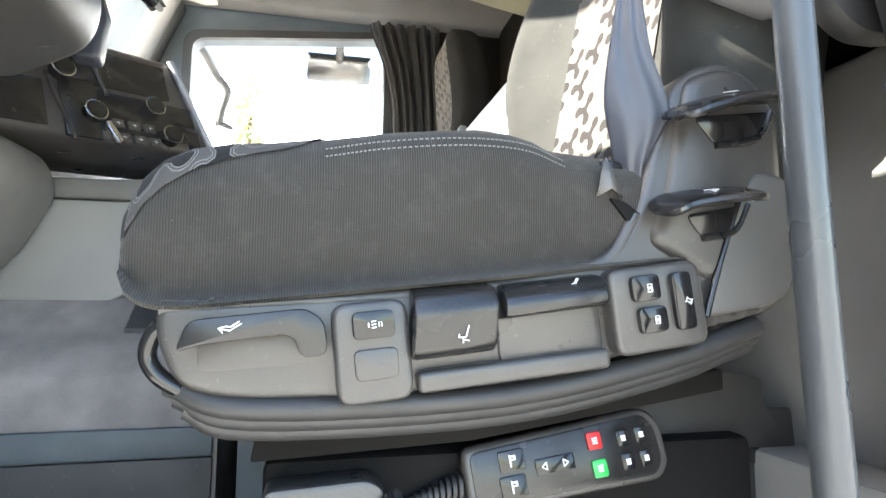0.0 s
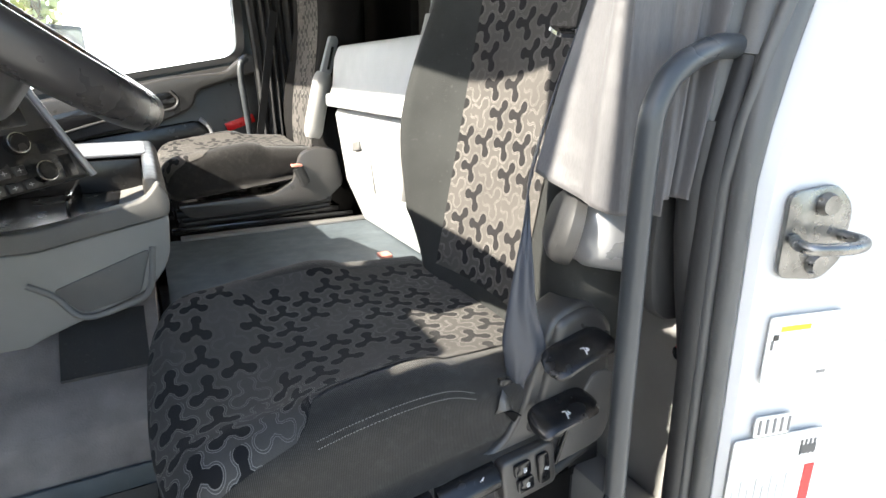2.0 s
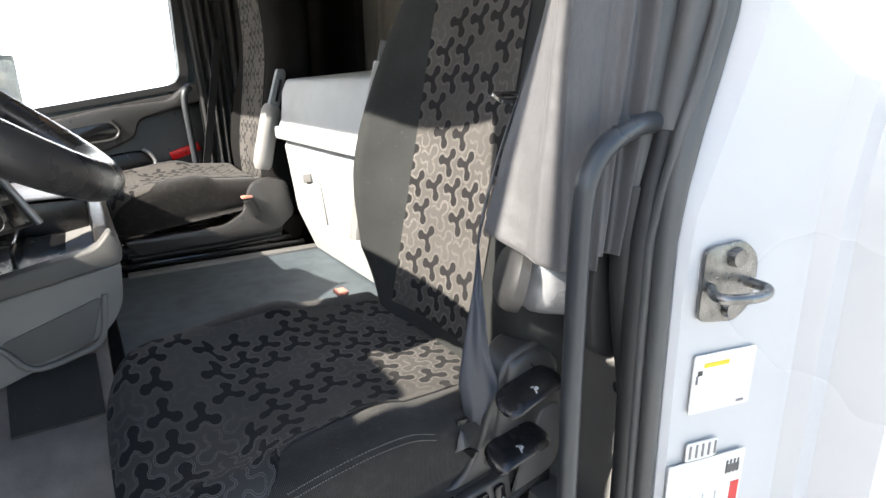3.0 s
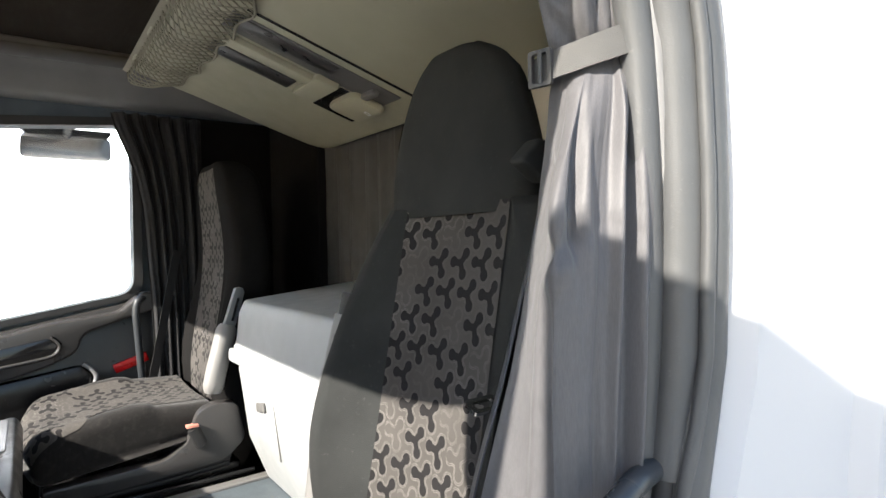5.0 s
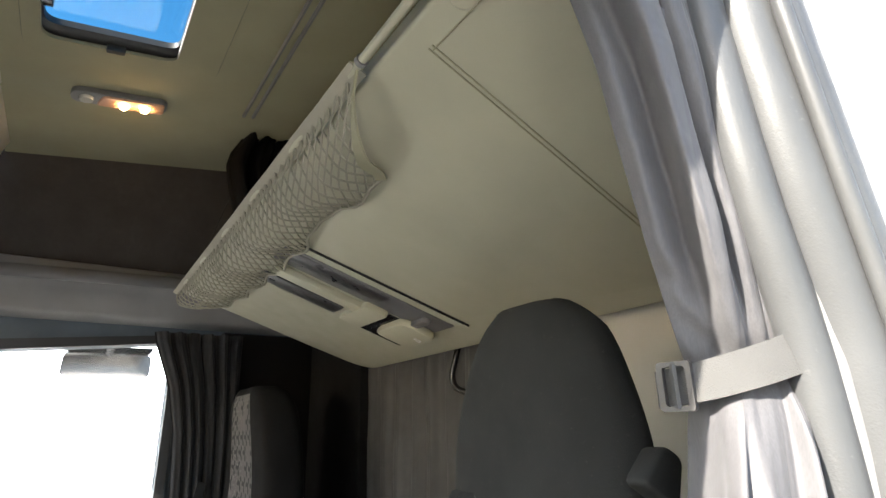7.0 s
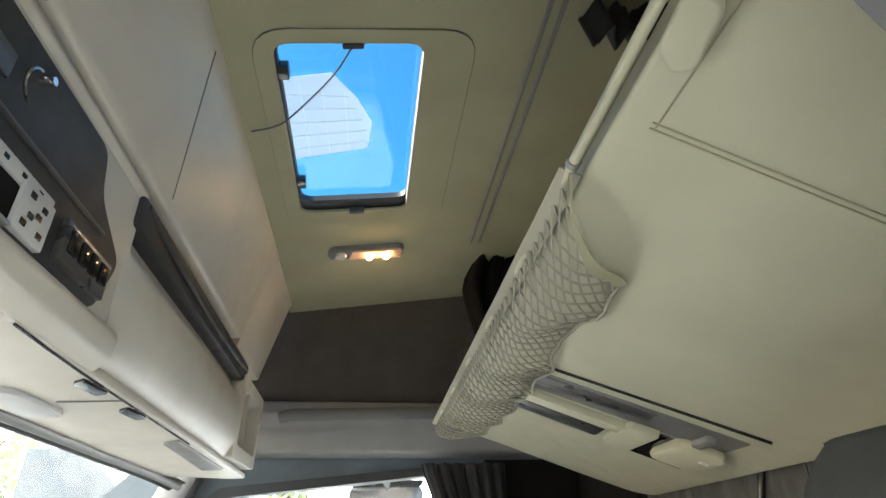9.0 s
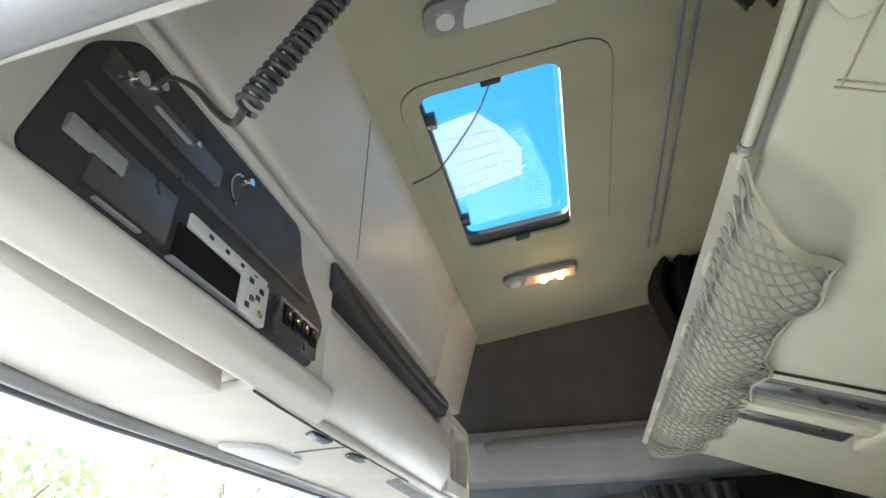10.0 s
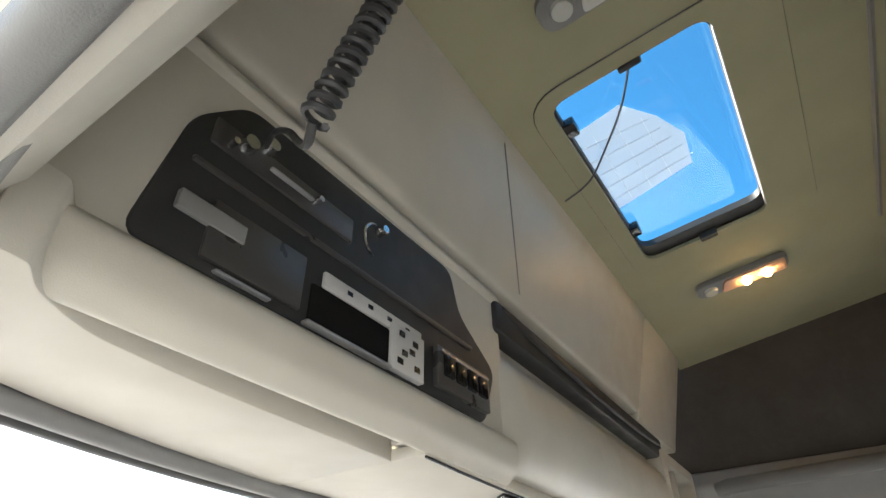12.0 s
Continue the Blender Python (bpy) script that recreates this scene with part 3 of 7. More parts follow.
def pillar_x(z):
    """The door opening's rear edge."""
    return float(np.interp(z, (0.15, 0.55, 0.82, 0.95, 1.05, 1.14, 1.28, 1.42, 1.52, 1.67, 1.82), (1.085, 1.073, 1.064, 1.062, 1.078, 1.104, 1.115, 1.107, 1.084, 1.052, 1.03)))


def lining_x(z):
    """The inner edge of the pillar's trim."""
    return float(np.interp(z, (0.15, 0.72, 0.78, 0.9, 1.1, 1.2, 1.35, 1.43, 1.52, 1.58, 1.8), (1.086, 1.080, 1.062, 1.040, 1.058, 1.068, 1.069, 1.063, 1.038, 1.028, 1.005)))


def low(z):
    """1 beside the seat, 0 from the shoulder upwards: the seals change shape in between."""
    return float(np.interp(z, (0.92, 1.08), (1, 0)))


rings = []
for z in [0.15 + 0.08 * k for k in range(21)]:
    px = lining_x(z) + 0.018
    rings.append([(px - 0.010, 0.075, z), (px - 0.012, 0.052, z), (px, 0.040, z), (px + 0.03, 0.055, z), (px + 0.5, 0.06, z), (px + 0.5, 0.095, z), (px, 0.095, z)])
under(part("inner_lining", loft(rings), "midgrey"), bp)
rings = []
for z in [0.10 + 0.085 * k for k in range(21)]:
    px = pillar_x(z)
    b_ = low(z)
    rings.append([(px + 0.006 - 0.016 * b_, 0.040 - 0.005 * b_, z), (px + 0.004 - 0.018 * b_, 0.020 - 0.017 * b_, z), (px + 0.025 - 0.033 * b_, -0.012 + 0.0075 * b_, z), (px + 0.030, -0.0132, z), (px + 0.16, -0.045, z), (px + 0.175, -0.065, z), (px + 0.20, -0.07, z), (px + 0.215, -0.10, z),
                  (px + 0.23, -0.125, z), (px + 0.9, -0.13, z), (px + 0.9, 0.05, z)])
under(part("painted_jamb", loft(rings), "paint"), bp)
HEIGHTS = [0.15 + 0.055 * k for k in range(31)]
under(part("pillar_seal", tube([(pillar_x(z) - 0.006 - 0.016 * low(z), 0.022 - 0.0105 * low(z), z) for z in HEIGHTS], [0.0185 - 0.008 * low(z) for z in HEIGHTS], 16), "sealgrey"), bp)
under(part("seal_rib", tube([(pillar_x(z) - 0.022 - 0.006 * low(z), 0.012 + 0.014 * low(z), z) for z in HEIGHTS], 0.0065 , 12), "sealgrey"), bp)
under(part("seal_strip", tube([(0.5 * (pillar_x(z) + lining_x(z)) + 0.002, 0.040, z) for z in HEIGHTS[16:]], 0.0235, 16), "sealgrey", label="grey cloth-covered seal"), bp)
# lower lengths of seal and trim: shade beside the seat is in their colour
under(part("seal_strip", tube([(pillar_x(z) - 0.026 + 0.012 * (1 - low(z)), 0.038, z) for z in HEIGHTS[:17]], 0.0135, 16), "rubber", label="lower rubber seal, coloured darker for shade"), bp)
under(part("seal_rib", tube([(lining_x(z) + 0.018, 0.034, z) for z in HEIGHTS[16:]], 0.0065, 12), "sealgrey"), bp)
under(part("pillar_trim", tube([(lining_x(z) - 0.008, 0.056, z) for z in HEIGHTS[:16]], 0.017, 16), "rubber", label="lower trim, coloured darker for shade"), bp)
under(part("pillar_trim", tube([(lining_x(z) - 0.006, 0.058, z) for z in HEIGHTS[15:]], 0.0165, 16), "sealgrey"), bp)

bulge = prism(round_poly([(1.015, 0.82), (1.025, 0.775), (1.05, 0.757), (1.10, 0.757), (1.10, 1.02), (1.015, 1.02)], 0.02), "y", 0.080, 0.105, 0.008)
under(part("lining_end", bulge, "rubber"), bp)
knob = thing("release_knob", "small dark release knob with a red top on the pillar", "knob", (1.070, 0.073, 0.72))
under(part("stem", tube([(1.082, 0.074, 0.718), (1.066, 0.073, 0.720)], 0.009, 12), "black"), knob)
under(part("cap", tube([(1.068, 0.073, 0.7275), (1.067, 0.073, 0.732)], [0.006, 0.005], 12), "red"), knob)

# door striker on the jamb
JM = Matrix.Translation((1.104, -0.0175, 0.877)) @ Matrix.Rotation(radians(-13.5), 4, "Z") @ Matrix.Rotation(radians(90), 4, "X")
st = thing("door_striker", "steel door striker plate with two screws on the jamb", "striker", (1.2, -0.03, 0.86))
plate = prism(round_poly([(-0.034, -0.040), (0.016, -0.046), (0.038, -0.025), (0.038, 0.025), (0.016, 0.046), (-0.034, 0.040)], 0.012), "z", 0, 0.006, 0.002)
under(part("plate", moved(plate, JM), "steel"), st)
loop = tube(catmull([(-0.022, 0.012, 0), (-0.036, 0.012, 0.022), (-0.03, 0.012, 0.034), (0.005, 0.012, 0.038), (0.03, 0.012, 0.024), (0.03, 0.012, 0)], 5), 0.0055, 8)
under(part("loop", moved(loop, JM @ Matrix.Translation((0, -0.015, 0.004))), "steel"), st)
for dy in (-0.028, 0.028):
    b = bmesh.new()
    bmesh.ops.create_cone(b, cap_ends=True, segments=14, radius1=0.011, radius2=0.009, depth=0.007, matrix=Matrix.Translation((0.005, dy, 0.010)))
    under(part("screw", moved(b, JM), "steel"), st)


def jamb_label(name, label, dx, dz, w, h, bars):
    m = JM @ Matrix.Translation((dx, dz, 0.001))
    t = thing(name, label, "label", m.translation)
    under(part("sheet", moved(prism(round_poly([(-w / 2, -h / 2), (w / 2, -h / 2), (w / 2, h / 2), (-w / 2, h / 2)], 0.004), "z", 0, 0.0015), m), "paper"), t)
    for x0, y0, x1, y1, mt in bars:
        under(part("print_bar", moved(box(x0 * w, x1 * w, y0 * h, y1 * h, 0.0015, 0.0022), m), mt), t)


jamb_label("warning_label", "white paper warning label on the jamb", 0.016, -0.118, 0.086, 0.072, [(-0.34, 0.28, 0.06, 0.35, "yellow"), (-0.43, 0.16, -0.36, 0.24, "black"), (-0.45, 0.02, -0.42, 0.16, "midgrey"), (0.28, -0.44, 0.40, -0.40, "grey")])
jamb_label("service_label", "white and red service label on the jamb", 0.012, -0.283, 0.112, 0.13,
           [(0.36, -0.48, 0.47, 0.16, "red"), (0.26, 0.28, 0.44, 0.36, "midgrey")] + [(-0.44 + 0.085 * k, -0.42 + 0.03 * (k % 3), -0.425 + 0.085 * k, 0.02 + 0.09 * (k % 2), "lightgrey") for k in range(8)] + [(0.26 + 0.05 * k, 0.27, 0.28 + 0.05 * k, 0.41, "midgrey") for k in range(4)])
jamb_label("part_sticker", "small white sticker with a fine grid on the jamb", 0.000, -0.205, 0.045, 0.024, [(-0.4 + 0.2 * k, -0.35, -0.34 + 0.2 * k, 0.35, "grey") for k in range(5)])

# ---- ceiling fittings ----
hatch = thing("roof_hatch", "open view through a tinted roof hatch in a beige frame", "hatch", (0.6, 0.97, 2.28))
outer = round_poly([(0.43, 0.645), (0.845, 0.645), (0.845, 1.325), (0.43, 1.325)], 0.07)
inner = round_poly([(0.466, 0.675), (0.746, 0.675), (0.746, 1.245), (0.466, 1.245)], 0.035)
under(part("frame", sheared(frame_prism(outer, inner, "z", 2.2435, 2.2525)), "liner"), hatch)
under(part("frame_joint", sheared(tube([(a, b, 2.2468) for a, b in outer + outer[:1]], 0.0016, 6)), "plastic"), hatch)
lip_o = round_poly([(0.455, 0.662), (0.758, 0.662), (0.758, 1.268), (0.455, 1.268)], 0.035)
lip_i = round_poly([(0.470, 0.682), (0.742, 0.682), (0.742, 1.205), (0.470, 1.205)], 0.03)
under(part("rubber_lip", sheared(frame_prism(lip_o, lip_i, "z", 2.256, 2.272)), "rubber"), hatch)
under(part("pane", sheared(prism(lip_o, "z", 2.274, 2.278)), "hatchglass"), hatch).visible_shadow = False
under(part("edge_strip", sheared(box(0.743, 0.750, 0.70, 1.25, 2.244, 2.268, 0.002)), "lightgrey"), hatch)
for y in (0.737, 1.105):
    under(part("hinge", sheared(box(0.457, 0.488, y, y + 0.035, 2.25, 2.27, 0.003)), "black"), hatch)
for y in (0.678, 1.238):
    under(part("catch", sheared(box(0.592, 0.632, y - 0.004 if y < 1 else y, y + 0.008 if y < 1 else y + 0.016, 2.238, 2.262, 0.004)), "rubber"), hatch)
film = sheared(prism([(0.458, 0.788), (0.566, 0.774), (0.615, 0.844), (0.648, 0.922), (0.640, 1.013), (0.458, 1.048)], "z", 2.2725, 2.273))
fm, nt, lk, p = nodes_of("pale_film")
p.inputs["Base Color"].default_value = (0.75, 0.8, 0.85, 1)
p.inputs["Alpha"].default_value = 0.45
p.inputs["Roughness"].default_value = 0.7
film_ob = under(part("film", film, fm, label="pale translucent quilted sheet over the glass"), hatch)
quilt = []
for k in range(5):
    quilt.append(((0.462, 0.83 + 0.045 * k), (0.60 + 0.012 * k, 0.84 + 0.036 * k)))
for k in range(3):
    quilt.append(((0.50 + 0.045 * k, 0.79 + 0.02 * k), (0.505 + 0.045 * k, 1.03 - 0.008 * k)))
for q in quilt:
    under(part("quilt_line", sheared(strokes([q], 0.0010, 0.0006, Matrix.Translation((0, 0, 2.2712)))), "lightgrey"), hatch)
cable = tube(catmull([(0.617, 0.665, 2.262), (0.60, 0.705, 2.262), (0.563, 0.763, 2.255), (0.484, 0.854, 2.247), (0.447, 0.879, 2.243), (0.40, 0.890, 2.241)], 6), 0.0022, 6)
tagged(part("cable", sheared(cable, 0.5), "plastic"), "thin dark cable hanging across the hatch", "cable")


def ceiling_lamp(y, lit):
    t = thing("ceiling_lamp", "small reading lamp with warm lit bulbs in the ceiling" if lit else "small unlit reading lamp in the ceiling", "lamp", (0.64, y, 2.27), "ceiling lamps")
    o = round_poly([(0.525, y - 0.032), (0.755, y - 0.032), (0.755, y + 0.032), (0.525, y + 0.032)], 0.03)
    under(part("housing", sheared(prism(o, "z", 2.232, 2.25, 0.004)), "grey"), t)
    o = round_poly([(0.60, y - 0.026), (0.748, y - 0.026), (0.748, y + 0.026), (0.585, y + 0.026)], 0.012)
    under(part("lens", sheared(prism(o, "z", 2.226, 2.236, 0.003)), "lens" if lit else "clear"), t)
    b = bmesh.new()
    bmesh.ops.create_cone(b, cap_ends=True, segments=16, radius1=0.016, radius2=0.02, depth=0.016, matrix=Matrix.Translation((0.562, y, 2.232)))
    under(part("button", sheared(b), "clear"), t)
    if lit:
        for x in (0.650, 0.70):
            b = bmesh.new()
            bmesh.ops.create_uvsphere(b, u_segments=12, v_segments=8, radius=0.011, matrix=Matrix.Translation((x, y, 2.222)))
            under(part("bulb", sheared(b), "bulb"), t)


ceiling_lamp(1.475, True)
ceiling_lamp(0.515, False)
for x in (0.965, 0.992):
    s_ = sheared(tube([(x, 0.15, 2.246), (x, 1.46, 2.246)], 0.006, 6))
    tagged(part("ceiling_seam", s_, "grey"), "thin track strip along the ceiling", "track", group="ceiling tracks")
# front of the roof above the windscreen
tagged(part("wall_front_upper", box(-0.06, -0.02, -0.05, 2.25, 1.85, 2.5), "beige"), "front of the cab roof above the windscreen", "wall", kind="structure")
spk = prism(round_poly([(0.50, 0.14), (0.80, 0.14), (0.80, 0.42), (0.50, 0.42)], 0.03), "z", 2.240, 2.250, 0.003)
tagged(part("speaker_panel", sheared(spk), "liner"), "cloth-covered raised panel in the ceiling lining", "panel")

# ---- overhead front shelf ----
shelf = thing("overhead_shelf", "beige overhead storage shelf above the windscreen", "shelf", (0.3, 1.0, 1.67))
Y0, Y1 = 0.085, 1.98
prof = [(0.385, 2.262), (0.372, 2.235), (0.308, 2.005), (0.30, 1.990), (0.0, 1.99), (0.0, 2.262)]
under(part("lid", prism(prof, "y", Y0, 1.50, 0.006), "satin"), shelf)
prof2 = [(0.383, 2.262), (0.370, 2.235), (0.304, 2.005), (0.296, 1.972), (0.0, 1.972), (0.0, 2.262)]
under(part("end_lid", prism(prof2, "y", 1.506, 1.86, 0.006), "satin"), shelf)
under(part("lid_joint", tube([(0.373, 0.685, 2.235), (0.3085, 0.82, 2.006)], 0.0014, 5), "grey"), shelf)
# bulging body below the lids; it steps back round the dark instrument panel
bodyp = round_poly([(0.06, 1.985), (0.280, 1.985), (0.292, 1.962), (0.262, 1.90), (0.300, 1.86), (0.318, 1.80), (0.308, 1.73), (0.286, 1.688), (0.06, 1.688)], [0, 0.01, 0.01, 0.02, 0.02, 0.03, 0.03, 0.02, 0], 4)
# it swells out of the surround of the radio panel
sections = [(0.735, 0.0), (0.748, 0.30), (0.765, 0.72), (0.785, 0.95), (0.81, 1.0), (1.60, 1.0)]
nose = loft([[(max(0.20 if y > 1 else 0.06, x if x < 0.2 else 0.284 + (x - 0.284) * g), y, z) for x, z in bodyp] for y, g in sections])
under(part("nose", nose, "beige"), shelf)
slot = box(0.255, 0.302, 0.74, 1.66, 1.905, 1.962, 0.008)
under(part("net_slot", slot, "rubber"), shelf)
wire = tube(catmull([(0.300, 0.76, 1.95), (0.308, 0.95, 1.93), (0.305, 1.2, 1.928), (0.31, 1.45, 1.925), (0.305, 1.62, 1.94)], 6), 0.006, 6)
under(part("wire", wire, "rubber"), shelf)
body2 = round_poly([(0.06, 1.985), (0.290, 1.985), (0.300, 1.965), (0.292, 1.955), (0.292, 1.742), (0.310, 1.728), (0.306, 1.690), (0.286, 1.674), (0.274, 1.682), (0.268, 1.80), (0.237, 1.80), (0.237, 1.742), (0.06, 1.742)], [0, 0.008, 0.008, 0, 0, 0.012, 0.012, 0.008, 0.004, 0.01, 0.008, 0, 0], 4)
ph = [(0.168, 1.740), (0.190, 1.885), (0.240, 1.944), (0.612, 1.948), (0.634, 1.884), (0.728, 1.828), (0.692, 1.740)]
under(part("radio_surround", prism(body2, "y", Y0, 0.757), "beige"), shelf)
rp = under(part("radio_panel", prism(round_poly(ph, 0.02), "x", 0.285, 0.296, 0.003), "rubber", label="black radio panel with worn slots"), shelf)


def on_radio(name, mat, y0, y1, z0, z1, d=0.006, bev=0.002):
    ob = part(name, box(0.294, 0.296 + d, y0, y1, z0, z1, bev), mat)
    return under(ob, shelf)


on_radio("display", "grey", 0.198, 0.266, 1.782, 1.801)
on_radio("slot_frame", "plastic", 0.21, 0.40, 1.868, 1.900, 0.003)
on_radio("slot_frame", "silverplastic", 0.275, 0.334, 1.881, 1.885, 0.008)
on_radio("panel_ridge", "plastic", 0.20, 0.66, 1.836, 1.842, 0.004)
on_radio("slot_frame", "silverplastic", 0.245, 0.305, 1.744, 1.747, 0.006)
on_radio("slot_frame", "plastic", 0.23, 0.34, 1.752, 1.812, 0.004)
on_radio("tray", "blackcloth", 0.352, 0.478, 1.748, 1.790, 0.003)
on_radio("tray_edge", "silverplastic", 0.346, 0.476, 1.7415, 1.7455, 0.009)
on_radio("card", "lightgrey", 0.366, 0.536, 1.792, 1.811, 0.004)
for k in range(4):
    on_radio("card_mark", "black", 0.40 + 0.034 * k, 0.408 + 0.034 * k, 1.799, 1.804, 0.0048, 0)
on_radio("paper_tag", "lightgrey", 0.474, 0.536, 1.743, 1.800, 0.008)
for yy, zz in ((0.486, 1.786), (0.512, 1.782), (0.492, 1.764), (0.506, 1.770), (0.484, 1.752), (0.516, 1.752)):
    on_radio("tag_mark", "black", yy, yy + 0.010, zz, zz + 0.007, 0.0090, 0)
on_radio("switch_block", "plastic", 0.566, 0.694, 1.754, 1.808, 0.008)
for k in range(4):
    on_radio("switch", "gloss", 0.578 + 0.028 * k, 0.600 + 0.028 * k, 1.770, 1.798, 0.012)
on_radio("block_edge", "silverplastic", 0.574, 0.690, 1.800, 1.803, 0.010, 0)
for yy, zz, rr in ((0.446, 1.912, 0.010), (0.244, 1.888, 0.016), (0.268, 1.905, 0.014), (0.338, 1.884, 0.007), (0.228, 1.876, 0.007)):
    b = bmesh.new()
    bmesh.ops.create_cone(b, cap_ends=True, segments=16, radius1=rr * 0.7, radius2=rr * 0.5, depth=0.016, matrix=Matrix.Translation((0.302, yy, zz)) @ Matrix.Rotation(radians(90), 4, "Y"))
    under(part("knob", b, "chrome"), shelf)
ringp = [(0.300, 0.440 + 0.022 * math.cos(a), 1.893 + 0.024 * math.sin(a)) for a in (radians(100 + 12 * k) for k in range(14))]
under(part("bright_ring", tube(ringp, 0.002, 6), "chrome"), shelf)
# underside with its tray, holes and clip
und = prism([(0.05, 0.567), (0.285, 0.567), (0.285, 1.92), (0.24, 1.93), (0.055, 1.86), (0.046, 1.5), (0.05, 0.9)], "z", 1.674, 1.69, 0.004)
under(part("underside", und, "beige"), shelf)
front_strip = prism(round_poly([(0.072, 0.38), (0.107, 0.226), (0.132, 0.160), (0.161, 0.132), (0.197, 0.118), (0.266, 0.102), (0.322, 0.093), (0.319, 0.122), (0.292, 0.138), (0.262, 0.185), (0.247, 0.307), (0.236, 0.5665), (0.045, 0.5665)], [0.05, 0.04, 0.02, 0.02, 0.02, 0.02, 0.004, 0.006, 0.02, 0.04, 0.05, 0, 0]), "z", 1.674, 1.741, 0.004)
under(part("underside", front_strip, "beige"), shelf)
under(part("recess_end", prism(round_poly([(0.238, 0.556), (0.29, 0.566), (0.29, 0.60), (0.238, 0.60)], 0.006), "z", 1.6905, 1.80, 0.003), "beige"), shelf)
for yy in (0.782, 0.955):
    q = prism(round_poly([(0.268, yy), (0.274, yy + 0.075), (0.250, yy + 0.085), (0.244, yy + 0.02)], 0.008), "z", 1.669, 1.676, 0.0015)
    under(part("dark_hole", q, "gloss"), shelf)
q = prism(round_poly([(0.268, 1.25), (0.270, 1.69), (0.208, 1.70), (0.226, 1.28)], 0.012), "z", 1.669, 1.676, 0.0015)
under(part("hand_recess", q, "grey"), shelf)
q = prism(round_poly([(0.075, 0.80), (0.150, 0.84), (0.155, 1.00), (0.085, 1.02)], 0.03), "z", 1.664, 1.676, 0.004)
under(part("visor_clip", q, "lightgrey"), shelf)
sm = tube([(0.283, 0.57, 1.673), (0.279, 0.65, 1.673), (0.276, 0.78, 1.673), (0.276, 1.3, 1.673)], 0.002, 5)
under(part("seam", sm, "black"), shelf)
sm = tube([(0.274, 0.91, 1.673), (0.17, 0.92, 1.672)], 0.0015, 5)
under(part("seam", sm, "midgrey"), shelf)
# end pocket
pk = frame_prism(round_poly([(1.60, 1.69), (1.93, 1.70), (1.96, 1.93), (1.62, 1.93)], 0.02), round_poly([(1.64, 1.73), (1.90, 1.735), (1.92, 1.90), (1.66, 1.90)], 0.02), "x", 0.235, 0.305)
under(part("end_pocket", pk, "beige"), shelf)
under(part("pocket_back", box(0.225, 0.236, 1.61, 1.95, 1.70, 1.92), "grey"), shelf)
under(part("pocket_divider", box(0.235, 0.295, 1.76, 1.772, 1.72, 1.91, 0.003), "beige"), shelf)
# windscreen header strips
hp = catmull([(0.40, 0.068, 1.70), (0.33, 0.075, 1.680), (0.262, 0.090, 1.671), (0.190, 0.105, 1.669), (0.150, 0.121, 1.669), (0.118, 0.155, 1.669), (0.096, 0.222, 1.670), (0.060, 0.38, 1.671), (0.038, 0.579, 1.672), (0.040, 0.80, 1.672), (0.044, 1.1, 1.672), (0.044, 1.47, 1.672), (0.050, 1.80, 1.670), (0.075, 1.96, 1.655)], 6)
tagged(part("windscreen_header", tube(hp, 0.012, 10), "grey"), "grey trim strip along the windscreen header", "trim", kind="structure")
hp2, gasket = [], []
for k, p in enumerate(hp):
    d = (hp[min(k + 1, len(hp) - 1)] - hp[max(k - 1, 0)]).normalized()
    out = Vector((-d.y, d.x, 0)).normalized()
    hp2.append(p + out * 0.028 + Vector((0, 0, 0.004)))
    gasket.append([p + out * a + Vector((0, 0, b)) for a, b in ((-0.022, 0.008), (0.030, 0.008), (0.030, 0.013), (-0.022, 0.013))])
tagged(part("windscreen_gasket", loft(gasket[13:]), "sealgrey"), "slate rubber gasket between the header and its seal", "seal", kind="structure")
tagged(part("windscreen_seal", tube(hp2, 0.015, 8), "rubber"), "black rubber seal of the windscreen", "seal", kind="structure")

# coiled radio lead
coil = thing("coiled_lead", "black coiled lead plugged into the radio panel", "cable", (0.31, 0.28, 1.9))
a_, b_ = Vector((0.498, 0.160, 1.716)), Vector((0.632, 0.160, 1.945))
d_ = (b_ - a_).normalized()
u_ = d_.orthogonal().normalized()
w_ = d_.cross(u_)
cp = [a_ + (b_ - a_) * (k / 420) + 0.0072 * (math.cos(k * 2 * math.pi / 12) * u_ + math.sin(k * 2 * math.pi / 12) * w_) for k in range(421)]
under(part("coil", tube(cp, 0.0023, 6), "rubber"), coil)
under(part("lead", tube(catmull([(0.316, 0.255, 1.888), (0.345, 0.240, 1.875), (0.40, 0.215, 1.82), (0.45, 0.19, 1.755), (0.484, 0.17, 1.716), a_], 6), 0.0028, 6), "rubber"), coil)


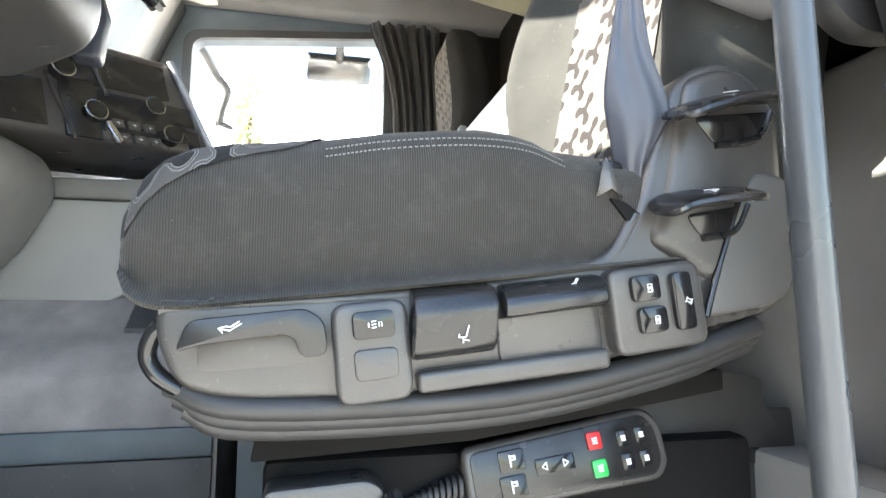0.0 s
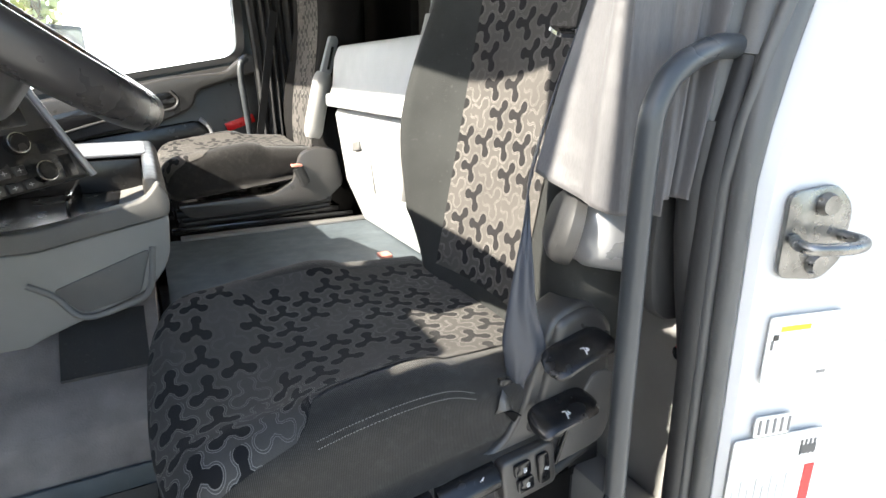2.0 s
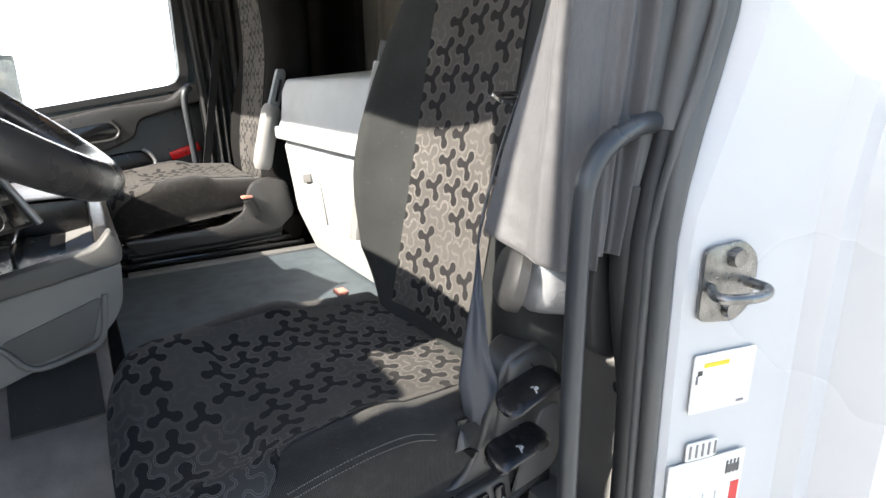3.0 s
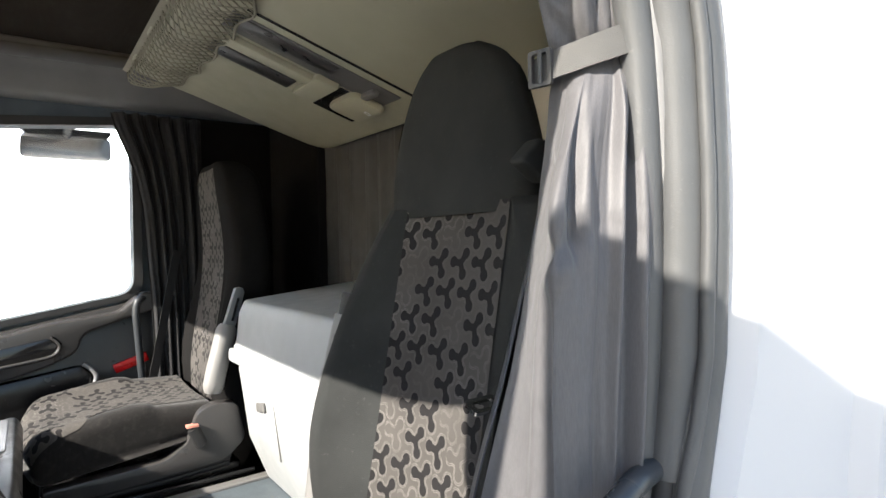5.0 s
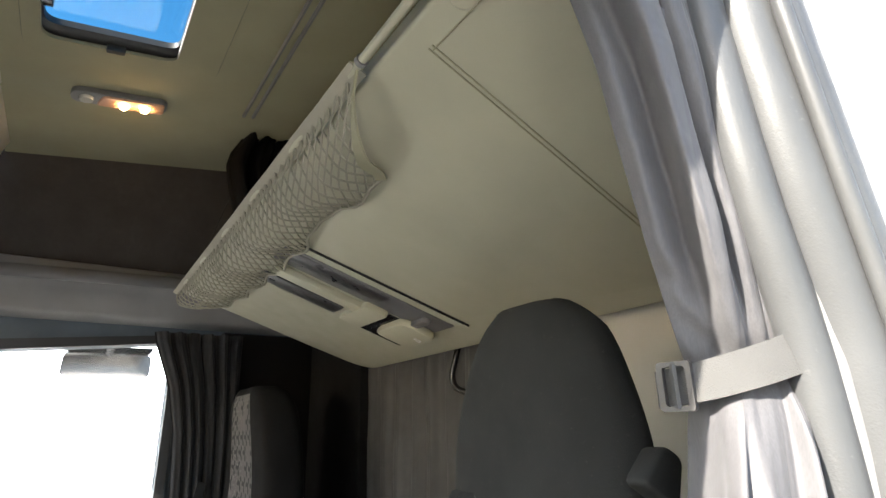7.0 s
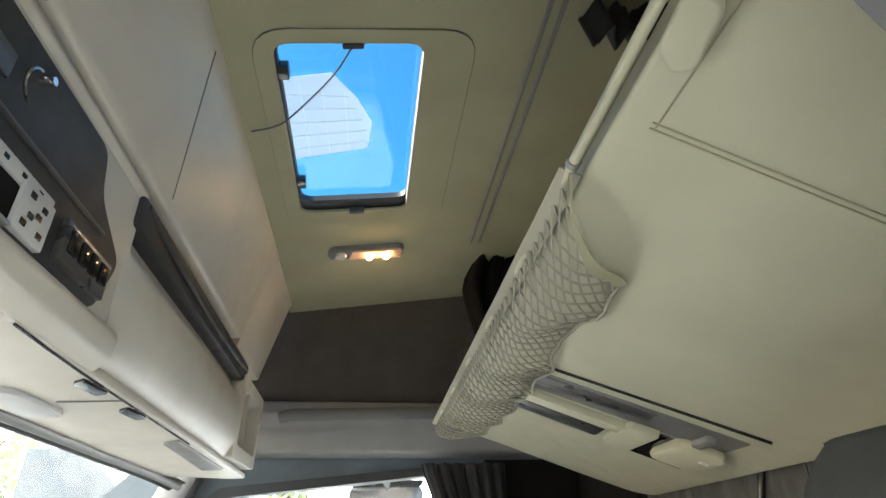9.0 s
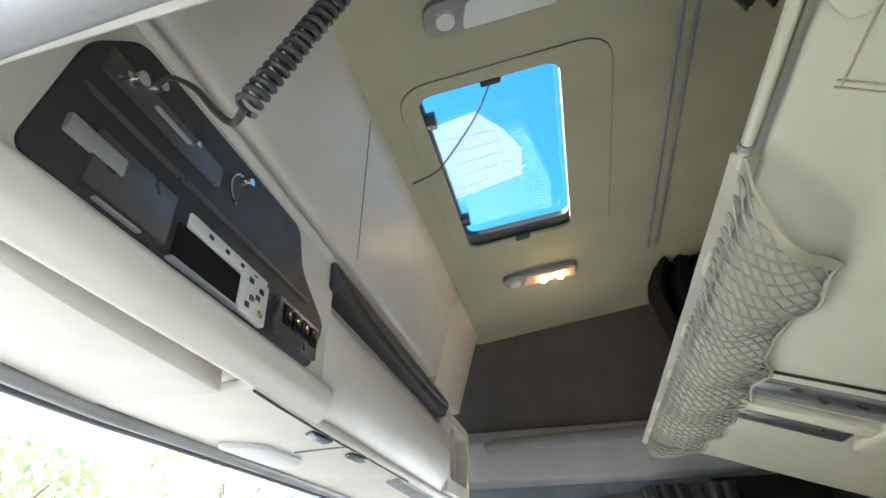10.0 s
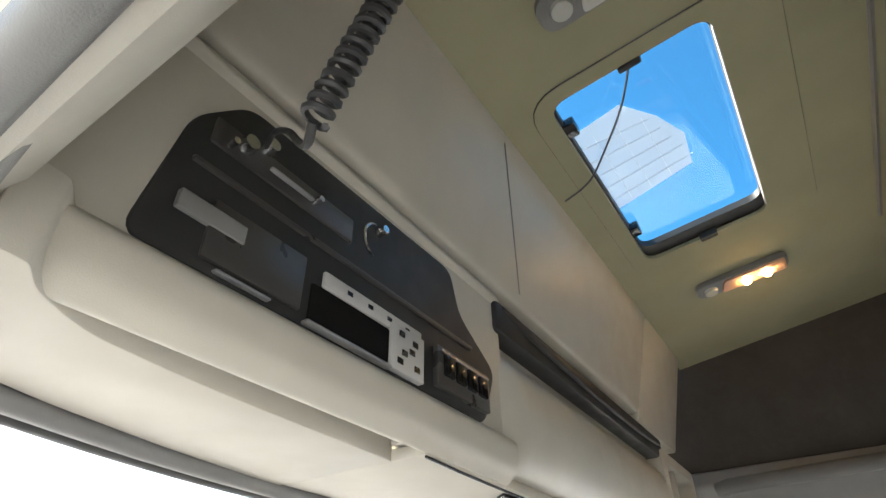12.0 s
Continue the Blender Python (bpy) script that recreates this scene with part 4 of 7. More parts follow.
# ---- seats ----
def cushion_ring(x, c, x0, dz, per=4):
    w = 0.255
    zb = 0.547 + 0.106 * (x - 0.54) + dz
    zt = float(np.interp(x, (0.53, 0.537, 0.55, 0.578, 0.625, 0.706, 0.781, 0.818, 0.836, 0.884, 1.0), (0.652, 0.660, 0.666, 0.675, 0.680, 0.696, 0.704, 0.700, 0.690, 0.686, 0.68))) + dz
    zc = 0.650 + 0.10 * (min(x, 0.80) - 0.55) + dz
    k = max(0.0, (x0 + 0.055 - x) / 0.055)
    s = max(0.05, 1 - k ** 3) ** (1 / 3)
    mid = zb + 0.45 * (zt - zb)
    zb, zt, zc = mid + (zb - mid) * (0.2 + 0.8 * s), mid + (zt - mid) * s, mid + (zc - mid) * s
    w = w * (0.94 + 0.06 * s)
    half = [(w - 0.03, zb), (w - 0.006, zb + 0.014), (w, zb + 0.5 * (zt - zb)), (w - 0.004, zt - 0.022), (w - 0.026, zt - 0.003), (w - 0.06, zt - 0.001), (w - 0.10, 0.35 * zt + 0.65 * zc), (0.08, zc - 0.003)]
    pts = [(-p, q) for p, q in half] + [(0, zc - 0.005)] + [(p, q) for p, q in reversed(half)]
    return catmull([(x, c + p, q) for p, q in pts], per, True)


def back_front(z):
    return 0.99 + 0.205 * (z - 0.71)


def back_ring(z, c, dx, dz, per=4):
    xf = back_front(z) + dx
    w = 0.25 - 0.064 * min(1, max(0.0, z - 1.10) / 0.20) ** 2.2
    w -= 0.03 * max(0, (0.76 - z) / 0.1) ** 1.5
    bulge = (0.022 + 0.056 * math.exp(-((z - 0.95) / (0.17 if z < 0.95 else 0.23)) ** 2)) * min(1, max(0.15, (z - 0.66) / 0.12))
    half = [(xf - 0.004, 0.075), (xf - 0.012, min(0.122, 0.75 * w)), (xf - 0.6 * bulge - 0.01, 0.72 * w), (xf - bulge, w - 0.045), (xf - bulge + 0.012, w - 0.012), (xf + 0.02, w), (xf + 0.075, w - 0.008), (xf + 0.105, w - 0.05)]
    pts = [(xf, 0.0)] + half + [(xf + 0.112, 0)] + [(a, -b) for a, b in reversed(half)]
    return catmull([(a, c + b, z + dz) for a, b in pts], per, True)


def head_ring(z, c, dx, dz, per=4):
    t = max(0.0, (z - 1.425) / 0.115)
    mid = 0.036
    w = 0.166 - 0.078 * max(0.0, (z - 1.34) / 0.2) ** 1.5
    w *= math.sqrt(1 - 0.55 * max(0.0, (z - 1.50) / 0.04) ** 2)
    th = 0.095 * math.sqrt(max(0.03, 1 - t ** 4))
    xf = back_front(1.29) + 0.25 * (back_front(z) - back_front(1.29)) + dx - 0.014 + 0.012 * t ** 2
    half = [(xf + 0.002, 0.6 * w), (xf + 0.014, 0.9 * w), (xf + 0.035, w), (xf + 0.6 * th, 0.98 * w), (xf + th, 0.72 * w)]
    pts = [(xf, 0.0)] + half + [(xf + th, 0)] + [(a, -b) for a, b in reversed(half)]
    return catmull([(a, c + mid + b, z + dz) for a, b in pts], per, True)


def patch(rings, lo, hi, lift):
    """Part of a skin, lifted off it, with UVs in metres."""
    rows = []
    n = len(rings[0])
    for a, r in enumerate(rings):
        row = []
        for k in range(lo, hi + 1):
            p = Vector(r[k % n])
            t1 = Vector(r[(k + 1) % n]) - Vector(r[(k - 1) % n])
            t2 = Vector(rings[min(a + 1, len(rings) - 1)][k % n]) - Vector(rings[max(a - 1, 0)][k % n])
            nrm = t1.cross(t2).normalized()
            row.append(p + nrm * lift)
        rows.append(row)
    return loft(rows, cap=False, closed=False, uv=True)


def cushion_cloth(xs, rings, lift):
    """Printed cloth over the cushion: it wraps the front down its sides and narrows between the bolsters."""
    rows = []
    for a, (x, r) in enumerate(zip(xs, rings)):
        n = len(r)
        lo = float(np.interp(x, (0.54, 0.645, 0.672, 1.0), (11.2, 14.2, 20.5, 22.4)))
        row = []
        for i in range(49):
            k = lo + (64 - 2 * lo) * i / 48
            j, f = int(k) % n, k % 1

            def at(q):
                ring = rings[max(0, min(q, len(rings) - 1))]
                return Vector(ring[j]).lerp(Vector(ring[(j + 1) % n]), f)

            t1 = Vector(r[(j + 1) % n]) - Vector(r[j - 1])
            nrm = t1.cross(at(a + 1) - at(a - 1)).normalized()
            row.append(at(a) - nrm * lift)
        rows.append(row)
    return loft(rows, cap=False, closed=False, uv=True)


def soft_parts(seat, c, dx, dz, back_dz, pattern_lift, cloth="bolster", high=1.305, lean=0.0, short=0.0, back_dx=0.0, backless=False):
    """Cushion, backrest and headrest with their cloth panels."""
    x0 = 0.522
    xs = [x0 + v for v in (0, 0.002, 0.006, 0.014, 0.026, 0.044)] + [0.59 + 0.0155 * k for k in range(27)]

    def shift(r):
        fore = [max(0, 1 - (p[0] - x0) / 0.16) * (1 - min(1, abs(p[1] - c) / 0.25) ** 3) for p in r]
        return [Vector((p[0] + dx + short * max(0, 1 - (p[0] - x0) / 0.44) - 0.028 * f, p[1], p[2])) for p, f in zip(r, fore)]

    rings = [shift(cushion_ring(x, c, x0, dz)) for x in xs]
    under(part("cushion", loft(rings), cloth, sharp=80), seat)
    n = len(rings[0])
    under(part("cushion_panel", cushion_cloth(xs[1:], rings[1:], pattern_lift), "motif", sharp=80), seat)
    if backless:
        return
    zs = [0.66 + 0.02 * k for k in range(33)]
    rings = [[Vector(p) - Vector((lean * (z - 0.80), 0, 0)) for p in back_ring(z, c, dx + back_dx, back_dz)] for z in zs]
    under(part("backrest", loft(rings), "backcloth", sharp=80), seat)
    pz = [r for z, r in zip(zs, rings) if 0.70 < z < high]
    under(part("backrest_panel", patch(pz, -8, 8, -pattern_lift), "motif", sharp=80), seat)
    zs = [1.285, 1.29] + [1.30 + 0.0155 * k for k in range(15)] + [1.526, 1.534, 1.539]
    rings = [[Vector(p) - Vector((lean * (z - 0.80), 0, 0)) for p in head_ring(z, c, dx + back_dx, back_dz)] for z in zs]
    under(part("headrest", loft(rings), "backcloth", sharp=80, label="dark cloth integrated headrest"), seat)


CY = 0.405
seat = thing("driver_seat", "dark air-suspended driver's seat with three-lobed patterned cloth", "seat", (0.8, CY, 0.2))
soft_parts(seat, CY, 0.0, 0.0, 0.0, 0.0022, lean=0.006, back_dx=0.018)
# double stitched seam on the outer bolster: rows of short stitches
stitch = bmesh.new()
for idx in (12, 13):
    line = catmull([Vector(cushion_ring(x, CY, 0.522, 0.0)[idx]) + Vector((0, -0.0004, 0.0002)) for x in (0.655, 0.70, 0.76, 0.81, 0.845)], 14)
    for p, q in zip(line, line[1:]):
        d, e = (q - p).normalized(), Vector((0, 0, 0.00055))
        m0, m1 = p + (q - p) * 0.15, p + (q - p) * 0.75
        vs = [stitch.verts.new(v) for v in (m0 - e, m1 - e, m1 + e, m0 + e)]
        ws = [stitch.verts.new(v.co + Vector((0, -0.0004, 0))) for v in vs]
        stitch.faces.new(ws)
        for k in range(4):
            stitch.faces.new((vs[k], vs[(k + 1) % 4], ws[(k + 1) % 4], ws[k]))
under(part("seam", stitch, "midgrey", smooth=False, label="double row of pale stitches"), seat)
# torn corner of the cloth at its rear
flap = bmesh.new()
fv = [flap.verts.new(p) for p in ((0.883, 0.1610, 0.646), (0.886, 0.158, 0.664), (0.8905, 0.1585, 0.677), (0.898, 0.160, 0.666), (0.906, 0.1605, 0.647), (0.893, 0.154, 0.652), (0.884, 0.157, 0.655))]
for tri_ in ((0, 5, 6), (6, 5, 1), (1, 5, 2), (2, 5, 3), (3, 5, 4)):
    flap.faces.new([fv[k] for k in tri_])
tf = under(part("torn_flap", flap, "midgrey", sharp=10, label="frayed grey flap of torn cloth"), seat)
tf.modifiers.new("thick", "SOLIDIFY").thickness = 0.001
tear = prism(round_poly([(0.894, 0.646), (0.907, 0.643), (0.920, 0.634), (0.909, 0.628)], 0.002), "y", 0.1600, 0.164)
under(part("tear", tear, "blackcloth"), seat)
# side panel with the recliner tower
F = 0.146  # its outer face
side = round_poly([(0.546, 0.556), (0.70, 0.566), (0.80, 0.577), (0.878, 0.595), (0.902, 0.628), (0.919, 0.683), (0.930, 0.709), (0.9376, 0.738), (0.9565, 0.758), (0.980, 0.768), (1.005, 0.768), (1.027, 0.753), (1.045, 0.725), (1.049, 0.575), (1.03, 0.55), (0.96, 0.536), (0.88, 0.513), (0.79, 0.50), (0.70, 0.489), (0.60, 0.490), (0.562, 0.499), (0.548, 0.53)], 0.018, 4)
under(part("side_panel", prism(side, "y", F, F + 0.05, 0.008, 3), "plastic"), seat)
rim = catmull([(0.55, F + 0.006, 0.552), (0.70, F + 0.006, 0.561), (0.80, F + 0.006, 0.572), (0.875, F + 0.006, 0.590), (0.904, F + 0.006, 0.63)], 6)
under(part("top_rim", tube(rim, 0.006, 8), "plastic"), seat)
for k in range(3):
    z = 0.487 - 0.008 * k
    fold = catmull([(0.555 + 0.006 * k, F + 0.02, 0.50 - 0.008 * k), (0.61, F + 0.008 + 0.006 * k, z - 0.003), (0.79, F + 0.008 + 0.006 * k, z), (0.93, F + 0.008 + 0.006 * k, z + 0.025), (1.02, F + 0.012 + 0.006 * k, z + 0.052)], 6)
    under(part("bellows_fold", tube(fold, 0.009, 8), "rubber"), seat)
# front pull bar
bar = catmull([(0.556, F + 0.01, 0.545), (0.545, F + 0.012, 0.535), (0.541, F + 0.014, 0.520), (0.549, F + 0.014, 0.506), (0.568, F + 0.014, 0.494)], 6)
under(part("pull_bar", tube(bar, 0.006, 8), "gloss"), seat)
# hand lever in a recess at the front
rec = prism(round_poly([(0.575, 0.510), (0.652, 0.514), (0.655, 0.540), (0.575, 0.534)], 0.01), "y", F - 0.0005, F + 0.004, 0.001)
under(part("lever_recess", rec, "plastic"), seat)
lev = prism(round_poly([(0.565, 0.524), (0.572, 0.545), (0.645, 0.553), (0.657, 0.545), (0.660, 0.522), (0.643, 0.520), (0.638, 0.533), (0.632, 0.536), (0.578, 0.529)], 0.007, 4), "y", F - 0.020, F + 0.002, 0.004, 2)
fl = under(part("tilt_lever", lev, "black"), seat)


def icon(parent, lines, x, z, y, size, turn=6, mat="white", w=0.065):
    size *= 0.64
    ls = [((a[0] * size, a[1] * size), (b[0] * size, b[1] * size)) for a, b in lines]
    sy = part("symbol", strokes(ls, w * size, 0.0006, side_m(x, z, y, turn)), mat, smooth=False)
    if parent.type == "MESH":
        sy.parent = parent
    else:
        under(sy, parent)


SEATICON = [((-0.5, -0.3), (0.1, -0.2)), ((0.1, -0.2), (0.5, 0.4)), ((-0.5, -0.3), (-0.25, -0.1)), ((-0.5, -0.3), (-0.2, -0.45)), ((-0.2, -0.05), (0.05, 0.0)), ((0.05, 0.0), (0.35, 0.45))]
HEAT = [((-0.5, -0.2), (-0.5, 0.2)), ((-0.2, -0.3), (0.2, -0.25)), ((-0.2, 0), (0.2, 0.05)), ((-0.2, 0.3), (0.2, 0.35)), ((0.5, -0.2), (0.5, 0.2)), ((0.75, -0.2), (0.75, 0.2))]
CHAIR = [((-0.4, -0.2), (0.1, -0.25)), ((0.1, -0.25), (0.4, 0.5)), ((-0.1, -0.3), (-0.1, -0.6)), ((-0.4, -0.2), (-0.3, 0.0)), ((0.0, -0.4), (0.3, -0.5))]
BACKREST = [((-0.3, -0.5), (0.3, -0.5)), ((0.3, -0.5), (0.3, 0.5)), ((0.3, 0.5), (-0.3, 0.5)), ((-0.3, 0.5), (-0.3, -0.5)), ((-0.1, -0.2), (-0.1, 0.2)), ((0.12, -0.2), (0.12, 0.2))]
PERSON = [((-0.3, 0.5), (0.0, 0.45)), ((0.0, 0.3), (-0.1, -0.1)), ((-0.1, -0.1), (0.35, 0.0)), ((0.35, 0.0), (0.2, 0.35)), ((-0.1, -0.1), (-0.2, -0.45)), ((0.1, 0.1), (0.3, 0.25))]
icon(fl, SEATICON, 0.598, 0.541, F - 0.0205, 0.018, -22)


def panel_block(name, x0, x1, z0, z1, proud, mat="plastic", r=0.012, turn=6, slope=0.0):
    cx, cz = (x0 + x1) / 2, (z0 + z1) / 2
    w, h = (x1 - x0) / 2, (z1 - z0) / 2
    b = prism(round_poly([(-w, -h), (w, -h), (w, h), (-w, h)], r, 5), "z", -0.004, proud, 0.004, 3)
    ob = part(name, moved(b, side_m(cx, cz, F, turn)), mat)
    return under(ob, seat)


def button(parent, x, z, w, h, proud, mat="black", turn=6, r=0.005):
    b = prism(round_poly([(-w / 2, -h / 2), (w / 2, -h / 2), (w / 2, h / 2), (-w / 2, h / 2)], r, 4), "z", -0.002, 0.004, 0.0015)
    ob = part("button", moved(b, side_m(x, z, F - proud, turn)), mat)
    under(ob, seat)
    return ob


panel_block("switch_panel", 0.664, 0.717, 0.488, 0.558, 0.014)
hb_ = button(seat, 0.690, 0.542, 0.029, 0.019, 0.015, "gloss")
icon(hb_, HEAT, 0.690, 0.542, F - 0.0195, 0.011, w=0.10)
button(seat, 0.693, 0.515, 0.030, 0.021, 0.0125, "plastic")
# height lever: a broad rocking block
lev = prism(round_poly([(0, 0.002), (0.026, -0.004), (0.034, -0.018), (0.030, -0.048), (0.022, -0.056), (0, -0.05)], 0.006, 4), "x", 0.717, 0.777, 0.003)
for v in lev.verts:
    y, z = v.co.y, v.co.z
    v.co.y, v.co.z = F + 0.006 - y, 0.566 + 0.9 * z + 0.11 * (v.co.x - 0.717)
hl = under(part("height_lever", lev, "black"), seat)
icon(hl, CHAIR, 0.751, 0.536, F - 0.0265, 0.016)
lev = prism(round_poly([(0, 0.002), (0.018, -0.002), (0.030, -0.014), (0.030, -0.028), (0.012, -0.030), (0, -0.03)], 0.005, 4), "x", 0.783, 0.864, 0.003)
for v in lev.verts:
    y, z = v.co.y, v.co.z
    v.co.y, v.co.z = F + 0.006 - y, 0.570 + 0.85 * z + 0.13 * (v.co.x - 0.783)
hl = under(part("slide_lever", lev, "black"), seat)
icon(hl, SEATICON, 0.838, 0.572, F - 0.016, 0.013)
panel_block("lever_well", 0.782, 0.868, 0.512, 0.576, 0.002, "plastic")
panel_block("lower_ledge", 0.722, 0.872, 0.500, 0.516, 0.010, "plastic", 0.006)
panel_block("switch_panel", 0.870, 0.950, 0.521, 0.588, 0.016, turn=8)
for dz in (0.0165, -0.0135):
    hb_ = button(seat, 0.899 - 0.2 * dz, 0.556 + dz * 0.8, 0.024, 0.020, 0.017, "gloss", 8)
    icon(hb_, BACKREST, 0.901 - 0.2 * dz, 0.556 + dz * 0.8, F - 0.0215, 0.009, 8, w=0.09)
hb_ = button(seat, 0.928, 0.560, 0.017, 0.045, 0.017, "gloss", 8)
icon(hb_, [((-0.4, -0.4), (0.4, -0.4)), ((-0.2, -0.4), (-0.2, 0.4)), ((0.2, -0.4), (0.2, 0.4)), ((-0.4, 0.4), (0.4, 0.4))], 0.931, 0.560, F - 0.0215, 0.009, 70, w=0.09)


# recliner tower: a chamfered face, two arched levers over their finger recesses, and a rear cover
face = round_poly([(0.922, 0.612), (0.939, 0.651), (0.950, 0.705), (0.960, 0.746), (0.989, 0.757), (1.013, 0.757), (1.032, 0.744), (1.046, 0.720), (1.046, 0.60), (0.99, 0.575)], 0.012, 4)
under(part("tower_face", prism(face, "y", 0.152, 0.178, 0.011, 3), "plastic"), seat)


def tower_lever(line, recess, mark):
    """Arched lever strip along a line, with the dark recess under it."""
    path = catmull([(x, 0.133, z) for x, z in line], 5)
    across, rings = Vector((0, 1, 0.28)).normalized(), []
    for k, p in enumerate(path):
        d = (path[min(k + 1, len(path) - 1)] - path[max(k - 1, 0)]).normalized()
        n = d.cross(across)
        end = math.sqrt(max(0.05, 1 - (2 * k / (len(path) - 1) - 1) ** 6))
        ring = []
        for a in (2 * math.pi * i / 16 for i in range(16)):
            c, sn = math.cos(a), math.sin(a)
            ring.append(p + across * 0.0235 * end * math.copysign(abs(c) ** 0.7, c) + n * 0.0050 * end * math.copysign(abs(sn) ** 0.7, sn))
        rings.append(ring)
    lever_ = under(part("recline_lever", loft(rings), "lever"), seat)
    under(part("finger_recess", prism(round_poly(recess, 0.008), "y", 0.1505, 0.155, 0.001), "gloss"), seat)
    rim_ = [(x, 0.1505, z) for x, z in (recess[1], recess[2], recess[3])]
    under(part("finger_recess_rim", tube(catmull(rim_, 6), 0.0028, 8), "lever"), seat)
    m = Matrix.Translation((mark[0], 0.122, mark[1])) @ Matrix.Rotation(radians(16), 4, "X") @ Matrix.Rotation(radians(-12), 4, "Y")
    ls = [((a[0] * 0.011, a[1] * 0.011), (b_[0] * 0.011, b_[1] * 0.011)) for a, b_ in PERSON]
    part("symbol", strokes(ls, 0.0011, 0.0006, m), "white", smooth=False).parent = lever_


tower_lever([(0.930, 0.702), (0.947, 0.710), (0.971, 0.718), (0.998, 0.724), (1.022, 0.724)], [(0.962, 0.712), (1.034, 0.722), (1.020, 0.698), (0.981, 0.690)], (0.975, 0.7225))
tower_lever([(0.916, 0.630), (0.930, 0.639), (0.948, 0.643), (0.980, 0.648), (1.003, 0.648)], [(0.952, 0.634), (1.008, 0.644), (0.994, 0.622), (0.966, 0.616)], (0.955, 0.6470))
cover_ = round_poly([(0.998, 0.640), (1.016, 0.670), (1.032, 0.671), (1.046, 0.666), (1.054, 0.650), (1.050, 0.592), (1.041, 0.571), (1.022, 0.564), (0.968, 0.555), (0.980, 0.597)], 0.008, 4)
under(part("tower_cover", prism(cover_, "y", 0.1495, 0.175, 0.008, 3), "cover", label="grey rear cover of the tower"), seat)
under(part("tower_groove", tube([(1.002, 0.153, 0.648), (0.982, 0.1525, 0.597), (0.968, 0.1525, 0.556)], 0.003, 8), "gloss"), seat)
# recliner hinge knob
hk = thing("recliner_hinge", "silver plastic hinge cover on the backrest side", "hinge", (1.02, 0.13, 0.85))
rings = []
for t in [k / 10 for k in range(11)]:
    rr = 0.044 * math.sqrt(max(0.05, 1 - (2 * abs(t - 0.5)) ** 6))
    rings.append([(0.962 + 0.092 * t, 0.145 + rr * 0.85 * math.cos(a), 0.864 - 0.026 * t + rr * math.sin(a)) for a in (2 * math.pi * i / 20 for i in range(20))])
under(part("cover", loft(rings), "silverplastic", sharp=60), hk)
b = bmesh.new()
bmesh.ops.create_cone(b, cap_ends=True, segments=20, radius1=0.022, radius2=0.016, depth=0.02, matrix=Matrix.Translation((1.04, 0.098, 0.845)) @ Matrix.Rotation(radians(90), 4, "X"))
under(part("cap", b, "silverplastic"), hk)
# dark plug added where the cover's open end lies in shade
under(part("dark_end_plug", tube([(0.948, 0.160, 0.868), (0.954, 0.157, 0.866), (0.960, 0.152, 0.864), (0.968, 0.147, 0.862)], [0.030, 0.040, 0.044, 0.044], 28), "rubber", label="added dark plug for the shade in the cover's open end"), hk)
# arm in the raised position on the inner side
armr = catmull([(1.01, 0.685, 0.78), (1.03, 0.69, 0.90), (1.055, 0.691, 1.03), (1.078, 0.691, 1.115)], 6)
under(part("armrest", tube(armr, [0.022] * 12 + [0.019] * 7, 10, flat=1.5), "grey", label="raised grey armrest"), seat)
under(part("arm_knob", tube([(1.078, 0.691, 1.105), (1.090, 0.691, 1.155)], 0.017, 14), "rubber"), seat)
for hx, hz in ((1.036, 1.062), (1.041, 1.082)):
    under(part("arm_hole", moved(box(-0.005, 0.005, -0.002, 0.002, -0.006, 0.006, 0.001), Matrix.Translation((hx, 0.655, hz))), "gloss"), seat)
for k in range(7):
    under(part("arm_rib", tube([(1.0795 + 0.0015 * k, 0.691 - 0.0185, 1.110 + 0.006 * k), (1.0955 + 0.0015 * k, 0.691 - 0.012, 1.107 + 0.006 * k)], 0.0014, 6), "gloss"), seat)
# plinth below
under(part("plinth", box(0.64, 1.08, 0.24, 0.60, 0.2, 0.443, 0.008), "blackcloth"), seat)
under(part("plinth_flange", prism(round_poly([(0.632, 0.446), (0.635, 0.464), (0.802, 0.472), (1.04, 0.507), (1.04, 0.488), (0.802, 0.454)], 0.003), "y", 0.226, 0.60, 0.002), "blackcloth"), seat)
under(part("rear_bracket", prism(round_poly([(0.963, 0.484), (1.073, 0.500), (1.112, 0.492), (1.115, 0.463), (1.146, 0.463), (1.149, 0.422), (1.143, 0.389), (1.12, 0.31), (0.98, 0.29)], 0.006), "y", 0.262, 0.268, 0.001), "rubber"), seat)
under(part("bracket_hole", prism(round_poly([(1.092, 0.411), (1.107, 0.411), (1.107, 0.426), (1.092, 0.426)], 0.006), "y", 0.2605, 0.2622), "gloss"), seat)

# the cushion and its side panel sit a little back and up from the outlines above
LOWER = Matrix.Translation((0.0583, 0.013, 0.040)) @ Matrix.Diagonal((0.95, 1.0, 0.943, 1.0))
for ob in seat.children_recursive:
    if not (ob.parent and ob.parent.name.startswith("recline")) and not ob.name.startswith(("backrest", "headrest", "arm", "plinth", "rear_bracket", "bracket", "tower", "recline", "finger", "torn", "tear")):
        ob.data.transform(LOWER)

# belt of the driver's seat
beltt = thing("seat_belt", "dark webbing seat belt beside the driver's backrest", "belt", (0.9, 0.19, 0.66))
